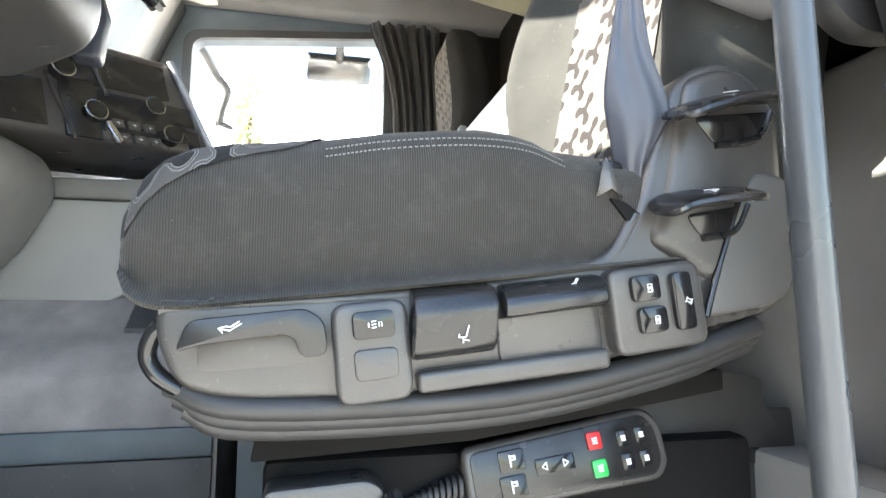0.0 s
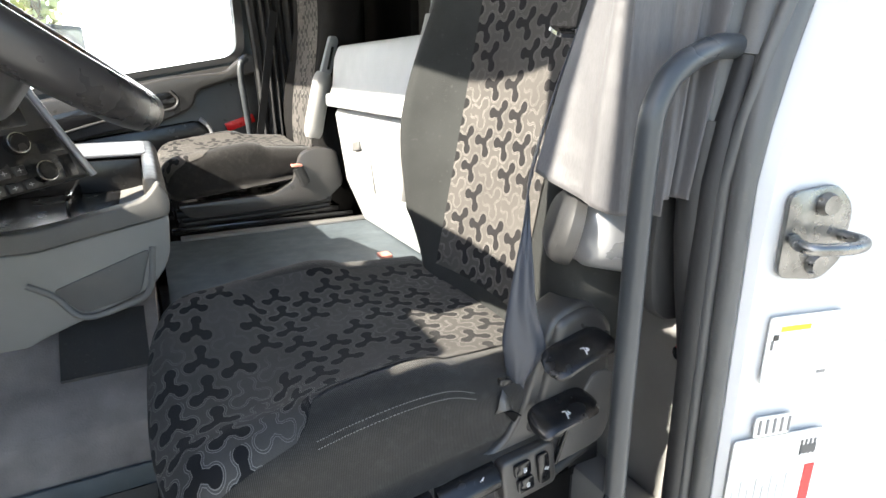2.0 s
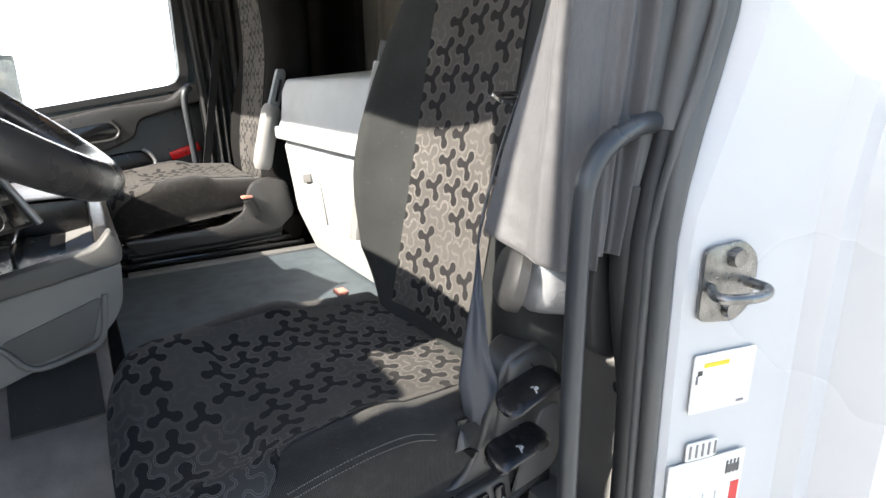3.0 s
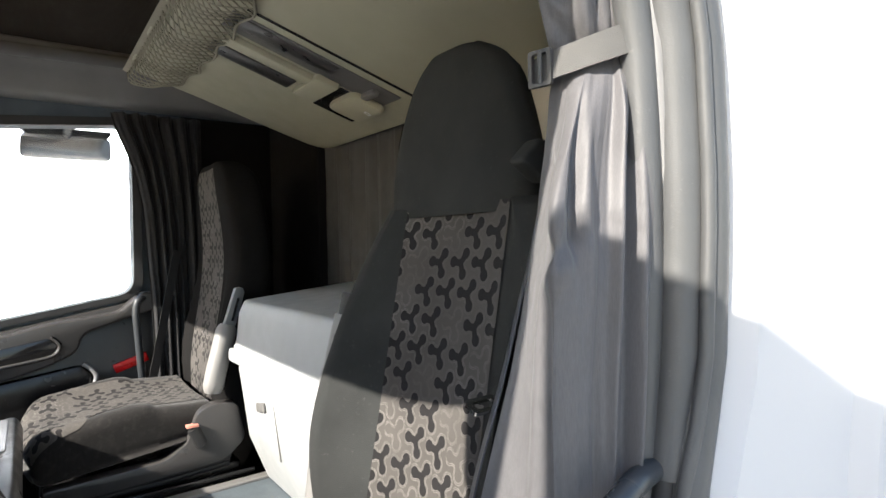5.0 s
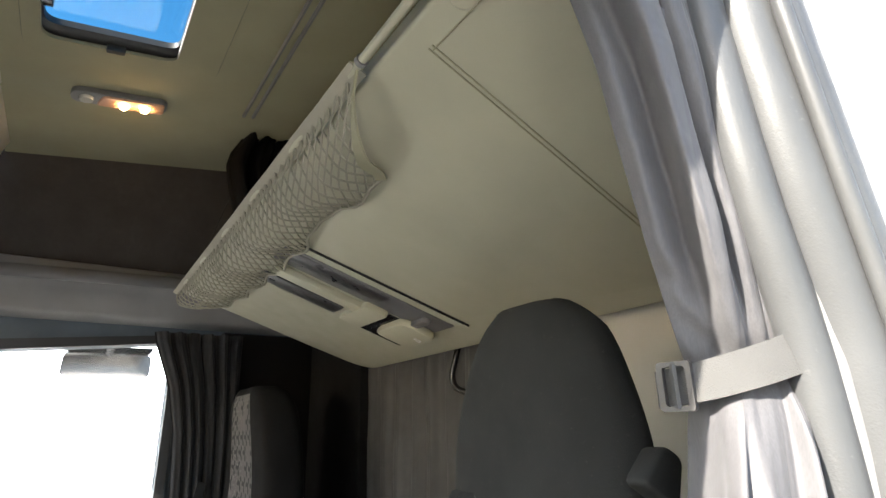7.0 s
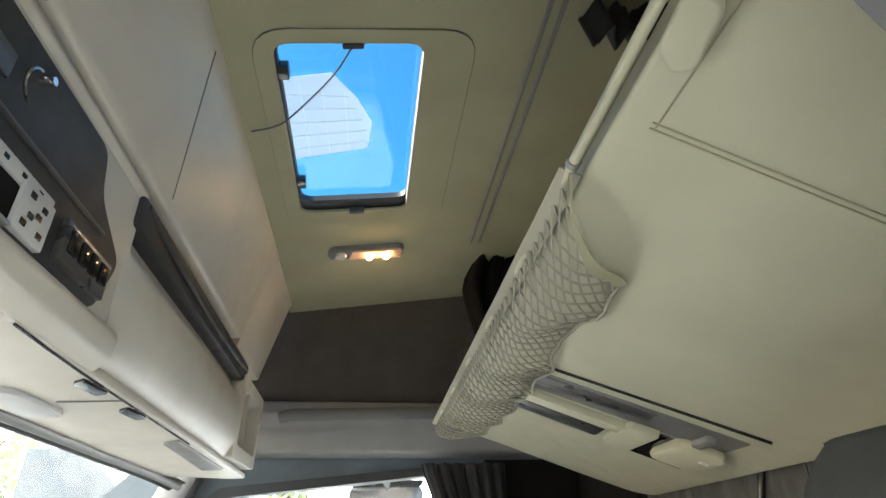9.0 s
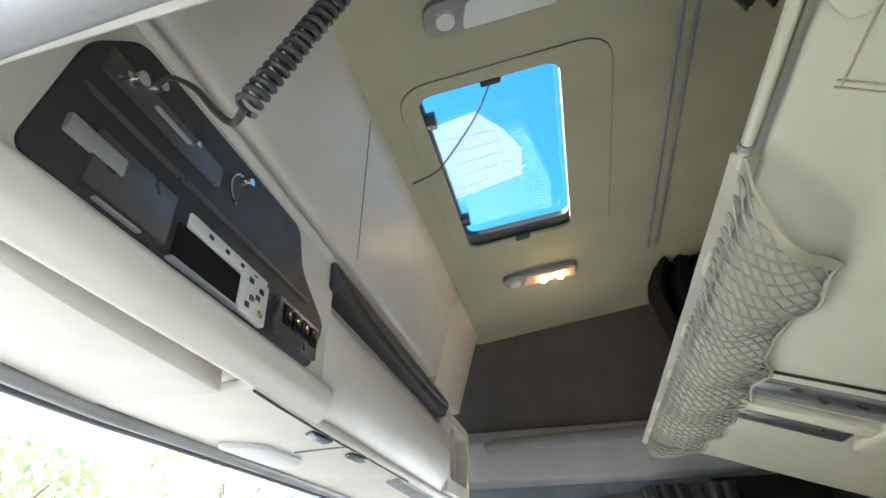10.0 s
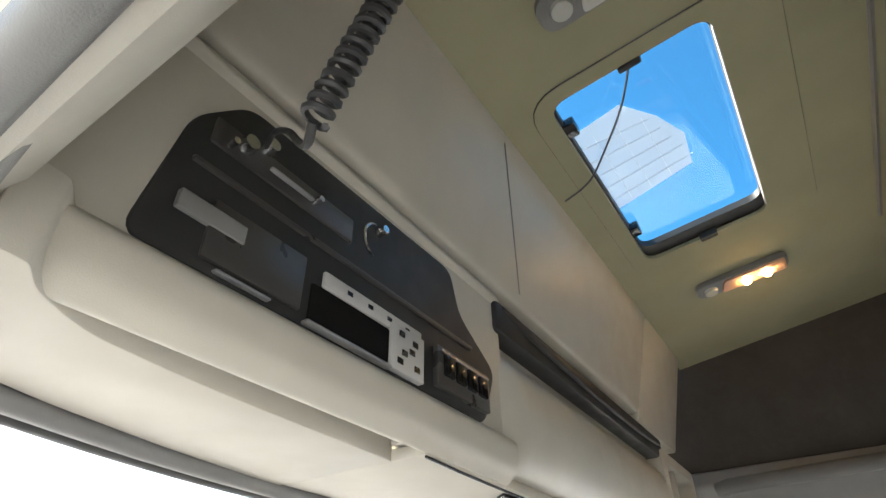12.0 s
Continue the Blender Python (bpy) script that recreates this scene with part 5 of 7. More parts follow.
# its two edges from the anchor up to the guide: it spreads and twists on the way
ea = catmull([(0.922, 0.180, 0.642), (0.912, 0.180, 0.673), (0.905, 0.178, 0.702), (0.900, 0.176, 0.730), (0.904, 0.176, 0.766), (0.914, 0.177, 0.820), (0.926, 0.180, 0.870), (0.938, 0.186, 0.914), (0.966, 0.189, 1.0), (1.008, 0.190, 1.10), (1.052, 0.192, 1.22), (1.088, 0.196, 1.31)], 6)
eb = catmull([(0.931, 0.172, 0.642), (0.929, 0.166, 0.673), (0.940, 0.158, 0.702), (0.945, 0.156, 0.722), (0.931, 0.158, 0.766), (0.927, 0.164, 0.820), (0.937, 0.186, 0.870), (0.948, 0.202, 0.914), (0.988, 0.216, 1.0), (1.034, 0.220, 1.10), (1.080, 0.224, 1.22), (1.112, 0.226, 1.31)], 6)
rows = []
for k, (a, b) in enumerate(zip(ea, eb)):
    sag = 0.006 * math.sin(min(1, k / 26) * math.pi)
    rows.append([a.lerp(b, i / 16) + Vector((0, -sag * math.sin(i / 16 * math.pi) + 0.0016 * math.sin(i * 0.85 + 0.12 * k) * (1 - k / 80), 0)) for i in range(17)])
web = under(part("webbing", loft(rows, cap=False, closed=False), "belt", sharp=180, label="blue-grey satin webbing"), beltt)
web.modifiers.new("thick", "SOLIDIFY").thickness = 0.0016
under(part("anchor", prism(round_poly([(0.885, 0.625), (0.905, 0.615), (0.922, 0.65), (0.912, 0.678), (0.895, 0.680)], 0.004), "y", 0.172, 0.186, 0.002), "black"), beltt)
g_out = round_poly([(1.048, 1.334), (1.082, 1.364), (1.107, 1.351), (1.092, 1.308)], 0.010)
under(part("guide", prism(g_out, "y", 0.200, 0.224, 0.007, 3), "backcloth", label="dark padded belt guide"), beltt)
cl = moved(frame_prism(round_poly([(-0.022, -0.012), (0.022, -0.012), (0.022, 0.012), (-0.022, 0.012)], 0.006), round_poly([(-0.014, -0.006), (0.014, -0.006), (0.014, 0.006), (-0.014, 0.006)], 0.003), "z", 0, 0.004), Matrix.Translation((1.013, 0.232, 1.060)) @ Matrix.Rotation(radians(25), 4, "X"))
under(part("tongue", cl, "chrome"), beltt)

# inner buckle of the driver's seat
bk = thing("belt_buckle", "black belt buckle with a pale red release button", "buckle", (0.98, 0.69, 0.6), "belt buckles")
under(part("stalk", tube([(0.99, 0.70, 0.60), (0.965, 0.695, 0.665)], 0.010, 8, flat=1.6), "black"), bk)
under(part("release_button", moved(box(-0.012, 0.012, -0.014, 0.014, 0, 0.008, 0.002), Matrix.Translation((0.962, 0.694, 0.668))), "orange"), bk)

# wired remote control hanging at the plinth
rc = thing("remote_control", "black wired remote with red and green buttons at the seat plinth", "remote", (0.87, 0.235, 0.44))
RM = side_m(0.884, 0.433, 0.232, 8) @ Matrix.Rotation(radians(-12), 4, "X")
bod = prism(round_poly([(-0.088, -0.026), (0.08, -0.03), (0.092, -0.018), (0.092, 0.016), (0.08, 0.030), (-0.088, 0.026)], 0.010, 4), "z", -0.012, 0.012, 0.005, 3)
under(part("body", moved(bod, RM), "plastic"), rc)
under(part("face", moved(prism(round_poly([(-0.082, -0.021), (0.076, -0.025), (0.084, -0.014), (0.084, 0.012), (0.076, 0.025), (-0.082, 0.021)], 0.008, 4), "z", 0.010, 0.0135, 0.001), RM), "black"), rc)


def rkey(x, y, w, h, mat, lines=()):
    key = under(part("key", moved(prism(round_poly([(x - w / 2, y - h / 2), (x + w / 2, y - h / 2), (x + w / 2, y + h / 2), (x - w / 2, y + h / 2)], 0.002, 3), "z", 0.012, 0.0155, 0.0008), RM), mat), rc)
    if lines:
        s_ = min(w, h) * 0.5
        part("symbol", strokes([((x + a[0] * s_, y + a[1] * s_), (x + b[0] * s_, y + b[1] * s_)) for a, b in lines], 0.0012, 0.0003, RM @ Matrix.Translation((0, 0, 0.0156))), "white", smooth=False).parent = key


TRI = [((-0.3, 0), (0.3, 0.4)), ((0.3, 0.4), (0.3, -0.4)), ((0.3, -0.4), (-0.3, 0))]
TRIR = [((0.3, 0), (-0.3, 0.4)), ((-0.3, 0.4), (-0.3, -0.4)), ((-0.3, -0.4), (0.3, 0))]
FLAG = [((-0.2, -0.5), (-0.2, 0.5)), ((-0.1, 0.4), (0.3, 0.4)), ((0.3, 0.4), (0.3, 0.1)), ((-0.1, 0.1), (0.3, 0.1))]
DOTS = [((-0.3, -0.3), (0.3, -0.3)), ((-0.3, 0.0), (0.3, 0.0)), ((-0.3, 0.3), (0.3, 0.3))]
rkey(-0.048, 0.0095, 0.022, 0.017, "gloss", FLAG)
rkey(-0.050, -0.010, 0.022, 0.017, "gloss", FLAG)
rkey(-0.012, 0.0, 0.034, 0.013, "gloss")
under(part("symbol", strokes([((-0.022 + a[0] * 0.007, a[1] * 0.007), (-0.022 + b[0] * 0.007, b[1] * 0.007)) for a, b in TRI], 0.0008, 0.0003, RM @ Matrix.Translation((0, 0, 0.0157))), "white", smooth=False), rc)
under(part("symbol", strokes([((-0.003 + a[0] * 0.007, a[1] * 0.007), (-0.003 + b[0] * 0.007, b[1] * 0.007)) for a, b in TRIR], 0.0008, 0.0003, RM @ Matrix.Translation((0, 0, 0.0157))), "white", smooth=False), rc)
rkey(0.026, 0.0115, 0.013, 0.014, "red", DOTS)
rkey(0.026, -0.0105, 0.013, 0.014, "green", DOTS)
for kx in (0.052, 0.069):
    for ky in (0.009, -0.010):
        rkey(kx, ky, 0.011, 0.013, "gloss", DOTS)
for k in range(8):
    q = side_m(0.884, 0.433, 0.232, 8) @ Vector((-0.092 - 0.005 * k, -0.003 - 0.0006 * k, 0))
    b = bmesh.new()
    bmesh.ops.create_cone(b, cap_ends=True, segments=14, radius1=0.0115 - 0.0007 * k, radius2=0.0115 - 0.0007 * k, depth=0.0032, matrix=Matrix.Translation(q) @ Matrix.Rotation(radians(90), 4, "Y"))
    under(part("strain_ring", b, "rubber"), rc)
cp = catmull([(0.772, 0.232, 0.413), (0.748, 0.235, 0.405), (0.724, 0.23, 0.398), (0.706, 0.225, 0.403), (0.696, 0.23, 0.376), (0.68, 0.25, 0.26)], 8)
under(part("lead", tube(cp, 0.004, 8), "rubber"), rc)
hb = thing("remote_holder", "grey plastic holder box on the seat plinth", "holder", (0.68, 0.22, 0.42))
under(part("body", prism(round_poly([(0.640, 0.33), (0.730, 0.33), (0.731, 0.427), (0.718, 0.435), (0.643, 0.431)], 0.008), "y", 0.205, 0.24, 0.004), "plastic"), hb)
cpts = [(0.718 + 0.022 * t, 0.203 + 0.010 * math.cos(9 * t * math.pi), 0.395 + 0.02 * math.sin(1.5 * t) + 0.010 * math.sin(9 * t * math.pi)) for t in (k / 40 for k in range(41))]
under(part("coil", tube(cpts, 0.0035, 6), "rubber"), hb)

# passenger seat
PC = 1.715
ps = thing("passenger_seat", "dark passenger seat with patterned cloth and a raised armrest", "seat", (0.85, PC, 0.5))
soft_parts(ps, PC, 0.04, 0.115, -0.03, 0.0022, "shadedcloth", short=0.045, backless=True)


def tall_ring(z, c, per=4):
    """Across the passenger's backrest, up to its rounded top."""
    top = max(0.0, (z - 1.40) / 0.125)
    s = math.sqrt(max(0.02, 1 - top ** 3))
    w = (0.235 - 0.05 * max(0.0, (z - 1.15) / 0.3) ** 1.5) * (0.55 + 0.45 * s)
    xf = float(np.interp(z, (0.70, 0.78, 0.85, 0.92, 1.0, 1.08, 1.16, 1.24, 1.32, 1.40, 1.52), (1.072, 1.066, 1.066, 1.073, 1.087, 1.102, 1.113, 1.117, 1.113, 1.105, 1.095))) + 0.020 * (1 - s)
    side = 0.022 * math.exp(-((z - 0.92) / 0.2) ** 2)
    th = 0.135 * (0.35 + 0.65 * s)
    half = [(xf - 0.002, 0.35 * w), (xf - 0.004, 0.62 * w), (xf - side, 0.84 * w), (xf - 0.6 * side + 0.012, 0.97 * w), (xf + 0.05, w), (xf + 0.8 * th, 0.95 * w), (xf + th, 0.6 * w)]
    pts = [(xf, 0.0)] + half + [(xf + th, 0)] + [(a, -b) for a, b in reversed(half)]
    return catmull([(a, c + b, z) for a, b in pts], per, True)


zs = [0.70 + 0.025 * k for k in range(29)] + [1.415, 1.43, 1.45, 1.47, 1.488, 1.502, 1.512, 1.519, 1.523]
tall = [tall_ring(z, PC) for z in zs]
# the black colour holds the shade on the backrest's sides
under(part("backrest", loft(tall), "blackcloth", sharp=80, label="tall cloth backrest, coloured black for the shade on its sides"), ps)
under(part("backrest_panel", patch(tall[1:-3], -7, 7, -0.0022), "motif", sharp=80), ps)
under(part("side_panel", prism(round_poly([(0.62, 0.655), (0.90, 0.665), (0.96, 0.70), (0.985, 0.78), (1.04, 0.80), (1.10, 0.79), (1.12, 0.68), (1.06, 0.63), (0.66, 0.61)], 0.02), "y", PC - 0.275, PC - 0.23, 0.01), "plastic"), ps)
for k in range(3):
    under(part("bellows_fold", tube([(0.62 + 0.01 * k, PC - 0.25 + 0.01 * k, 0.625 - 0.016 * k), (0.9, PC - 0.25 + 0.01 * k, 0.63 - 0.016 * k), (1.08, PC - 0.25 + 0.01 * k, 0.64 - 0.016 * k)], 0.012, 8), "rubber"), ps)
under(part("plinth", box(0.62, 1.12, PC - 0.22, PC + 0.22, 0.4, 0.60, 0.01), "black"), ps)
under(part("slide_rail", box(0.60, 1.15, PC - 0.262, PC - 0.235, 0.565, 0.585, 0.004), "gloss"), ps)
ar = catmull([(1.030, 1.448, 0.828), (1.044, 1.45, 0.89), (1.062, 1.452, 0.955), (1.080, 1.455, 1.02)], 6)
under(part("armrest", tube(ar, [0.020, 0.025] + [0.0275] * 15 + [0.025, 0.020], 14, flat=1.25), "consolegrey", label="raised pale grey armrest"), ps)
under(part("arm_clip", prism(round_poly([(1.064, 1.005), (1.096, 1.000), (1.130, 1.112), (1.124, 1.126), (1.104, 1.126)], 0.006), "y", 1.446, 1.470, 0.004), "rail", label="steel blue armrest bracket"), ps)
under(part("arm_slot", prism(round_poly([(1.088, 1.030), (1.095, 1.030), (1.114, 1.095), (1.107, 1.097)], 0.003), "y", 1.4445, 1.447), "gloss"), ps)
pb = thing("belt_buckle", "black belt buckle with a pale worn button", "buckle", (0.99, 1.44, 0.7), "belt buckles")
under(part("stalk", tube([(0.998, 1.442, 0.690), (0.975, 1.44, 0.742)], 0.013, 8, flat=1.7), "rubber"), pb)
under(part("release_button", moved(box(-0.016, 0.016, -0.012, 0.012, 0, 0.008, 0.002), Matrix.Translation((0.972, 1.44, 0.744))), "orange"), pb)
pbelt = thing("seat_belt", "black webbing seat belt beside the passenger's backrest", "belt", (1.0, 2.0, 0.7))
under(part("webbing", ribbon([(0.952, 1.935, 0.77), (0.985, 1.95, 0.92), (1.02, 1.965, 1.08), (1.055, 1.98, 1.24)], 0.030, 0.002, (1, 0.3, 0)), "rubber"), pbelt)
under(part("anchor", box(0.93, 0.985, 1.905, 1.955, 0.755, 0.785, 0.006), "black"), pbelt)
under(part("stalk", tube([(0.962, 1.93, 0.757), (0.99, 1.94, 0.66)], 0.010, 8), "black"), pbelt)

# ---- storage unit behind and between the seats ----
BOX_X = 0.016
bx = thing("storage_box", "pale grey storage unit with a hinged lid between the seats", "storage", (1.2, 1.05, 0.56))
front = prism([(1.085, 0.925), (1.075, 0.90), (1.10, 0.70), (1.155, 0.56), (1.5, 0.56), (1.5, 0.925)], "y", 0.62, 1.405, 0.012, 3)
under(part("body", front, "boxgrey"), bx)
lid = prism([(1.062, 0.925), (1.058, 0.965), (1.066, 0.985), (1.075, 1.06), (1.09, 1.095), (1.50, 1.135), (1.50, 0.925)], "y", 0.55, 1.388, 0.01, 3)
under(part("lid", lid, "boxgrey"), bx)
under(part("lid_lip", box(1.045, 1.075, 0.62, 1.392, 0.925, 0.962, 0.008), "boxgrey"), bx)
under(part("catch_slot", moved(box(-0.002, 0.004, -0.03, 0.03, -0.012, 0.012, 0.002), Matrix.Translation((1.079, 1.23, 0.822)) @ Matrix.Rotation(radians(-10), 4, "X")), "midgrey"), bx)
under(part("panel_joint", tube([(1.0785, 1.14, 0.905), (1.083, 1.14, 0.84), (1.098, 1.14, 0.70)], 0.002, 5), "midgrey"), bx)
under(part("panel_joint", tube([(1.0785, 1.06, 0.905), (1.079, 1.06, 0.88)], 0.002, 5), "midgrey"), bx)
bx.location.x += BOX_X

# engine tunnel
tun = prism(round_poly([(0.66, 0.2), (1.44, 0.2), (1.44, 0.545), (1.425, 0.56), (0.68, 0.56), (0.66, 0.545)], 0.008), "x", 0.57, 1.20)
tagged(part("engine_tunnel", tun, "tunnel"), "blue-grey carpeted engine tunnel between the seats", "floor", kind="structure")
edge = box(0.62, 1.2, 1.40, 1.44, 0.556, 0.568, 0.004)
tagged(part("tunnel_trim", edge, "grey"), "pale edge trim of the engine tunnel", "trim", kind="structure")

# ---- dashboard ----
dash = thing("dashboard", "dark grey dashboard with an angled switch panel", "dashboard", (0.1, 1.0, 0.9))
db = prism(round_poly([(-0.35, 0.5), (0.10, 0.5), (0.18, 0.62), (0.20, 0.86), (0.12, 0.95), (-0.35, 0.96)], 0.03), "y", 0.10, 2.08, 0.01)
under(part("body", db, "midgrey"), dash)
# angled centre stack facing the driver
A1, A2, A3, A4 = Vector((0.385, 0.90, 1.022)), Vector((0.474, 0.90, 0.840)), Vector((0.150, 0.60, 0.805)), Vector((0.072, 0.60, 0.985))
bm = bmesh.new()
off = (A1 - A2).cross(A3 - A2).normalized()
if off.y > 0:
    off = -off
fr = [bm.verts.new(p) for p in (A1, A2, A3, A4)]
bkv = [bm.verts.new(p + Vector((-0.02, 0.22, -0.02))) for p in (A1, A2, A3, A4)]
bm.faces.new(fr), bm.faces.new(bkv)
for k in range(4):
    bm.faces.new((fr[k], fr[(k + 1) % 4], bkv[(k + 1) % 4], bkv[k]))
bmesh.ops.recalc_face_normals(bm, faces=bm.faces)
bmesh.ops.bevel(bm, geom=bm.edges[:], offset=0.012, segments=3, profile=0.5, affect="EDGES")
stack = under(part("switch_panel", bm, "plastic"), dash)


def stack_m(u, v):
    """A frame on the stack's face: u from the driver's side to the middle, v upwards."""
    lo, hi = A3.lerp(A2, u), A4.lerp(A1, u)
    p = lo.lerp(hi, v)
    ex = (A2 - A3).normalized()
    ez = off
    ey = ez.cross(ex).normalized()
    m = Matrix((ex, ey, ez)).transposed().to_4x4()
    return Matrix.Translation(p) @ m


for u, v, w, h in ((0.74, 0.72, 0.17, 0.07), (0.78, 0.30, 0.17, 0.075), (0.30, 0.70, 0.10, 0.07), (0.30, 0.28, 0.10, 0.08), (0.54, 0.40, 0.055, 0.15)):
    under(part("switch_bank", moved(box(-w / 2, w / 2, -h / 2, h / 2, -0.004, 0.003, 0.002), stack_m(u, v)), "black"), dash)
for u, v in ((0.51, 0.59), (0.56, 0.24), (0.81, 0.40), (0.83, 0.13)):
    b = bmesh.new()
    bmesh.ops.create_cone(b, cap_ends=True, segments=20, radius1=0.017, radius2=0.014, depth=0.022, matrix=Matrix.Translation((0, 0, 0.012)))
    kn = under(part("knob", moved(b, stack_m(u, v)), "black"), dash)
    rg = tube([(0.0165 * math.cos(a), 0.0165 * math.sin(a), 0.018) for a in (2 * math.pi * k / 20 for k in range(21))], 0.0016, 5)
    part("knob_ring", moved(rg, stack_m(u, v)), "chrome").parent = kn
for i in range(3):
    for j in range(2):
        rk = under(part("rocker", moved(box(-0.010, 0.010, -0.008, 0.008, 0, 0.006, 0.002), stack_m(0.64 + 0.06 * i, 0.06 + 0.13 * j)), "plastic"), dash)
        part("symbol", strokes([((-0.004, 0), (0.004, 0)), ((0, -0.003), (0, 0.003))], 0.0008, 0.0003, stack_m(0.64 + 0.06 * i, 0.06 + 0.13 * j) @ Matrix.Translation((0, 0, 0.0062))), "white", smooth=False).parent = rk
for u, v0, v1 in ((0.46, -0.02, 0.52), (0.645, 0.45, 0.98)):
    pa_, pb_ = stack_m(u, v0) @ Vector((0, 0, 0.004)), stack_m(u, v1) @ Vector((0, 0, 0.004))
    under(part("divider", tube([pa_, pb_], 0.0035, 6), "plastic"), dash)
under(part("lever_switch", moved(box(-0.006, 0.006, -0.020, 0.020, 0, 0.014, 0.003), stack_m(0.60, 0.08) @ Matrix.Rotation(radians(25), 4, "Z")), "chrome", label="bright lever switch"), dash)
under(part("display", moved(box(-0.022, 0.022, -0.012, 0.012, 0, 0.004, 0.002), stack_m(0.93, 0.34)), "gloss"), dash)
under(part("slot", moved(box(-0.012, 0.012, -0.020, 0.020, 0, 0.004, 0.002), stack_m(0.94, 0.14)), "gloss"), dash)
for pa, pb_ in ((A1, A2),):
    under(part("edge_strip", tube([pa + off * 0.004 + Vector((0.002, 0.004, 0)), pb_ + off * 0.004 + Vector((0.002, 0.004, 0))], 0.006, 8), "silverplastic"), dash)
# centre console with an open tray
con = thing("centre_console", "grey centre console with a dark open tray", "console", (0.3, 1.1, 0.6))
body_line = [(0.0, 0.50), (0.26, 0.515), (0.36, 0.575), (0.545, 0.640), (0.582, 0.69), (0.590, 0.774), (0.38, 0.733), (0.0, 0.733)]
under(part("body", prism(round_poly(body_line, [0.01, 0.04, 0.03, 0.03, 0.03, 0.01, 0.01, 0.01]), "y", 0.80, 1.50, 0.012, 3), "consolegrey"), con)
near_wall = prism(round_poly([(0.0, 0.734), (0.38, 0.734), (0.592, 0.775), (0.595, 0.81), (0.580, 0.838), (0.556, 0.806), (0.38, 0.768), (0.0, 0.768)], [0, 0.02, 0.012, 0.015, 0.012, 0.03, 0.05, 0]), "y", 0.792, 0.832, 0.010, 3)
under(part("near_wall", near_wall, "midgrey"), con)
front_wall = prism(round_poly([(0.552, 0.74), (0.590, 0.775), (0.595, 0.81), (0.580, 0.838), (0.556, 0.838)], [0, 0.01, 0.015, 0.012, 0.008]), "y", 0.8325, 1.51, 0.006, 2)
under(part("front_wall", front_wall, "plastic"), con)
under(part("far_wall", box(0.0, 0.551, 1.48, 1.51, 0.72, 0.833, 0.006), "plastic"), con)
under(part("tray", box(0.0, 0.5515, 0.8325, 1.20, 0.7535, 0.757), "black"), con)
under(part("tray_liner", box(0.0, 0.551, 1.195, 1.205, 0.757, 0.828, 0.002), "black"), con)
for k in range(3):
    under(part("tray_divider", box(0.16 + 0.13 * k, 0.166 + 0.13 * k, 0.94, 1.194, 0.757, 0.79, 0.002), "black"), con)
under(part("tray_lid", prism(round_poly([(0.02, 1.206), (0.566, 1.206), (0.566, 1.485), (0.02, 1.485)], 0.02), "z", 0.833, 0.841, 0.003), "silverplastic", label="shiny grey lid"), con)
drw = prism(round_poly([(0.392, 0.662), (0.433, 0.613), (0.525, 0.634), (0.552, 0.718)], 0.014), "y", 0.797, 0.803, 0.002)
under(part("drawer_front", drw, "midgrey"), con)
under(part("drawer_lip", tube(catmull([(0.36, 0.799, 0.678), (0.396, 0.797, 0.652), (0.432, 0.796, 0.608), (0.50, 0.796, 0.618), (0.54, 0.796, 0.640), (0.556, 0.799, 0.72)], 6), 0.0055, 8), "grey"), con)
# lower hump with mat
hump = prism(round_poly([(0.64, 0.2), (0.64, 0.40), (0.652, 0.462), (0.70, 0.498), (0.744, 0.520), (0.80, 0.568), (0.86, 0.598), (1.43, 0.598), (1.43, 0.2)], 0.012, 3), "x", -0.1, 0.545)
tagged(part("floor_hump", hump, "carpet"), "grey carpeted floor hump under the console", "floor", kind="structure")
tagged(part("hump_mat", prism([(0.735, 0.5185), (0.744, 0.5225), (0.80, 0.571), (0.84, 0.591), (0.84, 0.596), (0.80, 0.576), (0.744, 0.5275), (0.735, 0.5235)], "x", 0.388, 0.524), "mat"), "dark rubber mat on the carpeted hump", "mat")
tagged(part("kick_strip", box(-0.05, 0.54, 0.630, 0.639, 0.352, 0.392, 0.003), "tunnel"), "blue-grey trim strip low on the floor hump", "trim", kind="structure")
tagged(part("kick_mat", box(-0.05, 0.54, 0.631, 0.6385, 0.202, 0.350, 0.002), "mat"), "black rubber kick mat on the floor hump", "mat")
under(part("knee_panel", prism(round_poly([(0.05, 0.50), (0.15, 0.57), (0.215, 0.64), (0.265, 0.74), (0.24, 0.80), (0.05, 0.86)], 0.03), "y", 0.58, 0.79, 0.015, 3), "grey"), dash)

# instrument binnacle and ignition stalk
bin_ = prism(round_poly([(-0.08, 0.90), (0.20, 0.90), (0.19, 1.00), (0.12, 1.17), (0.06, 1.20), (-0.05, 1.12)], 0.03), "y", 0.10, 0.68, 0.025, 3)
under(part("instrument_binnacle", bin_, "plastic"), dash)

# steering wheel
sw = thing("steering_wheel", "black steering wheel with a glossy worn rim", "steering wheel", (0.36, 0.41, 1.07))
SWM = Matrix.Translation((0.395, 0.41, 1.115)) @ Matrix.Rotation(radians(37), 4, "Y")
R = 0.225
rimp = [(R * math.cos(a), R * math.sin(a), 0) for a in (2 * math.pi * k / 64 for k in range(65))]
under(part("rim", moved(tube(rimp, 0.0215, 16), SWM), surface("rim_leather", (0.03, 0.028, 0.028), 0.28, grain_h=0.1)), sw)
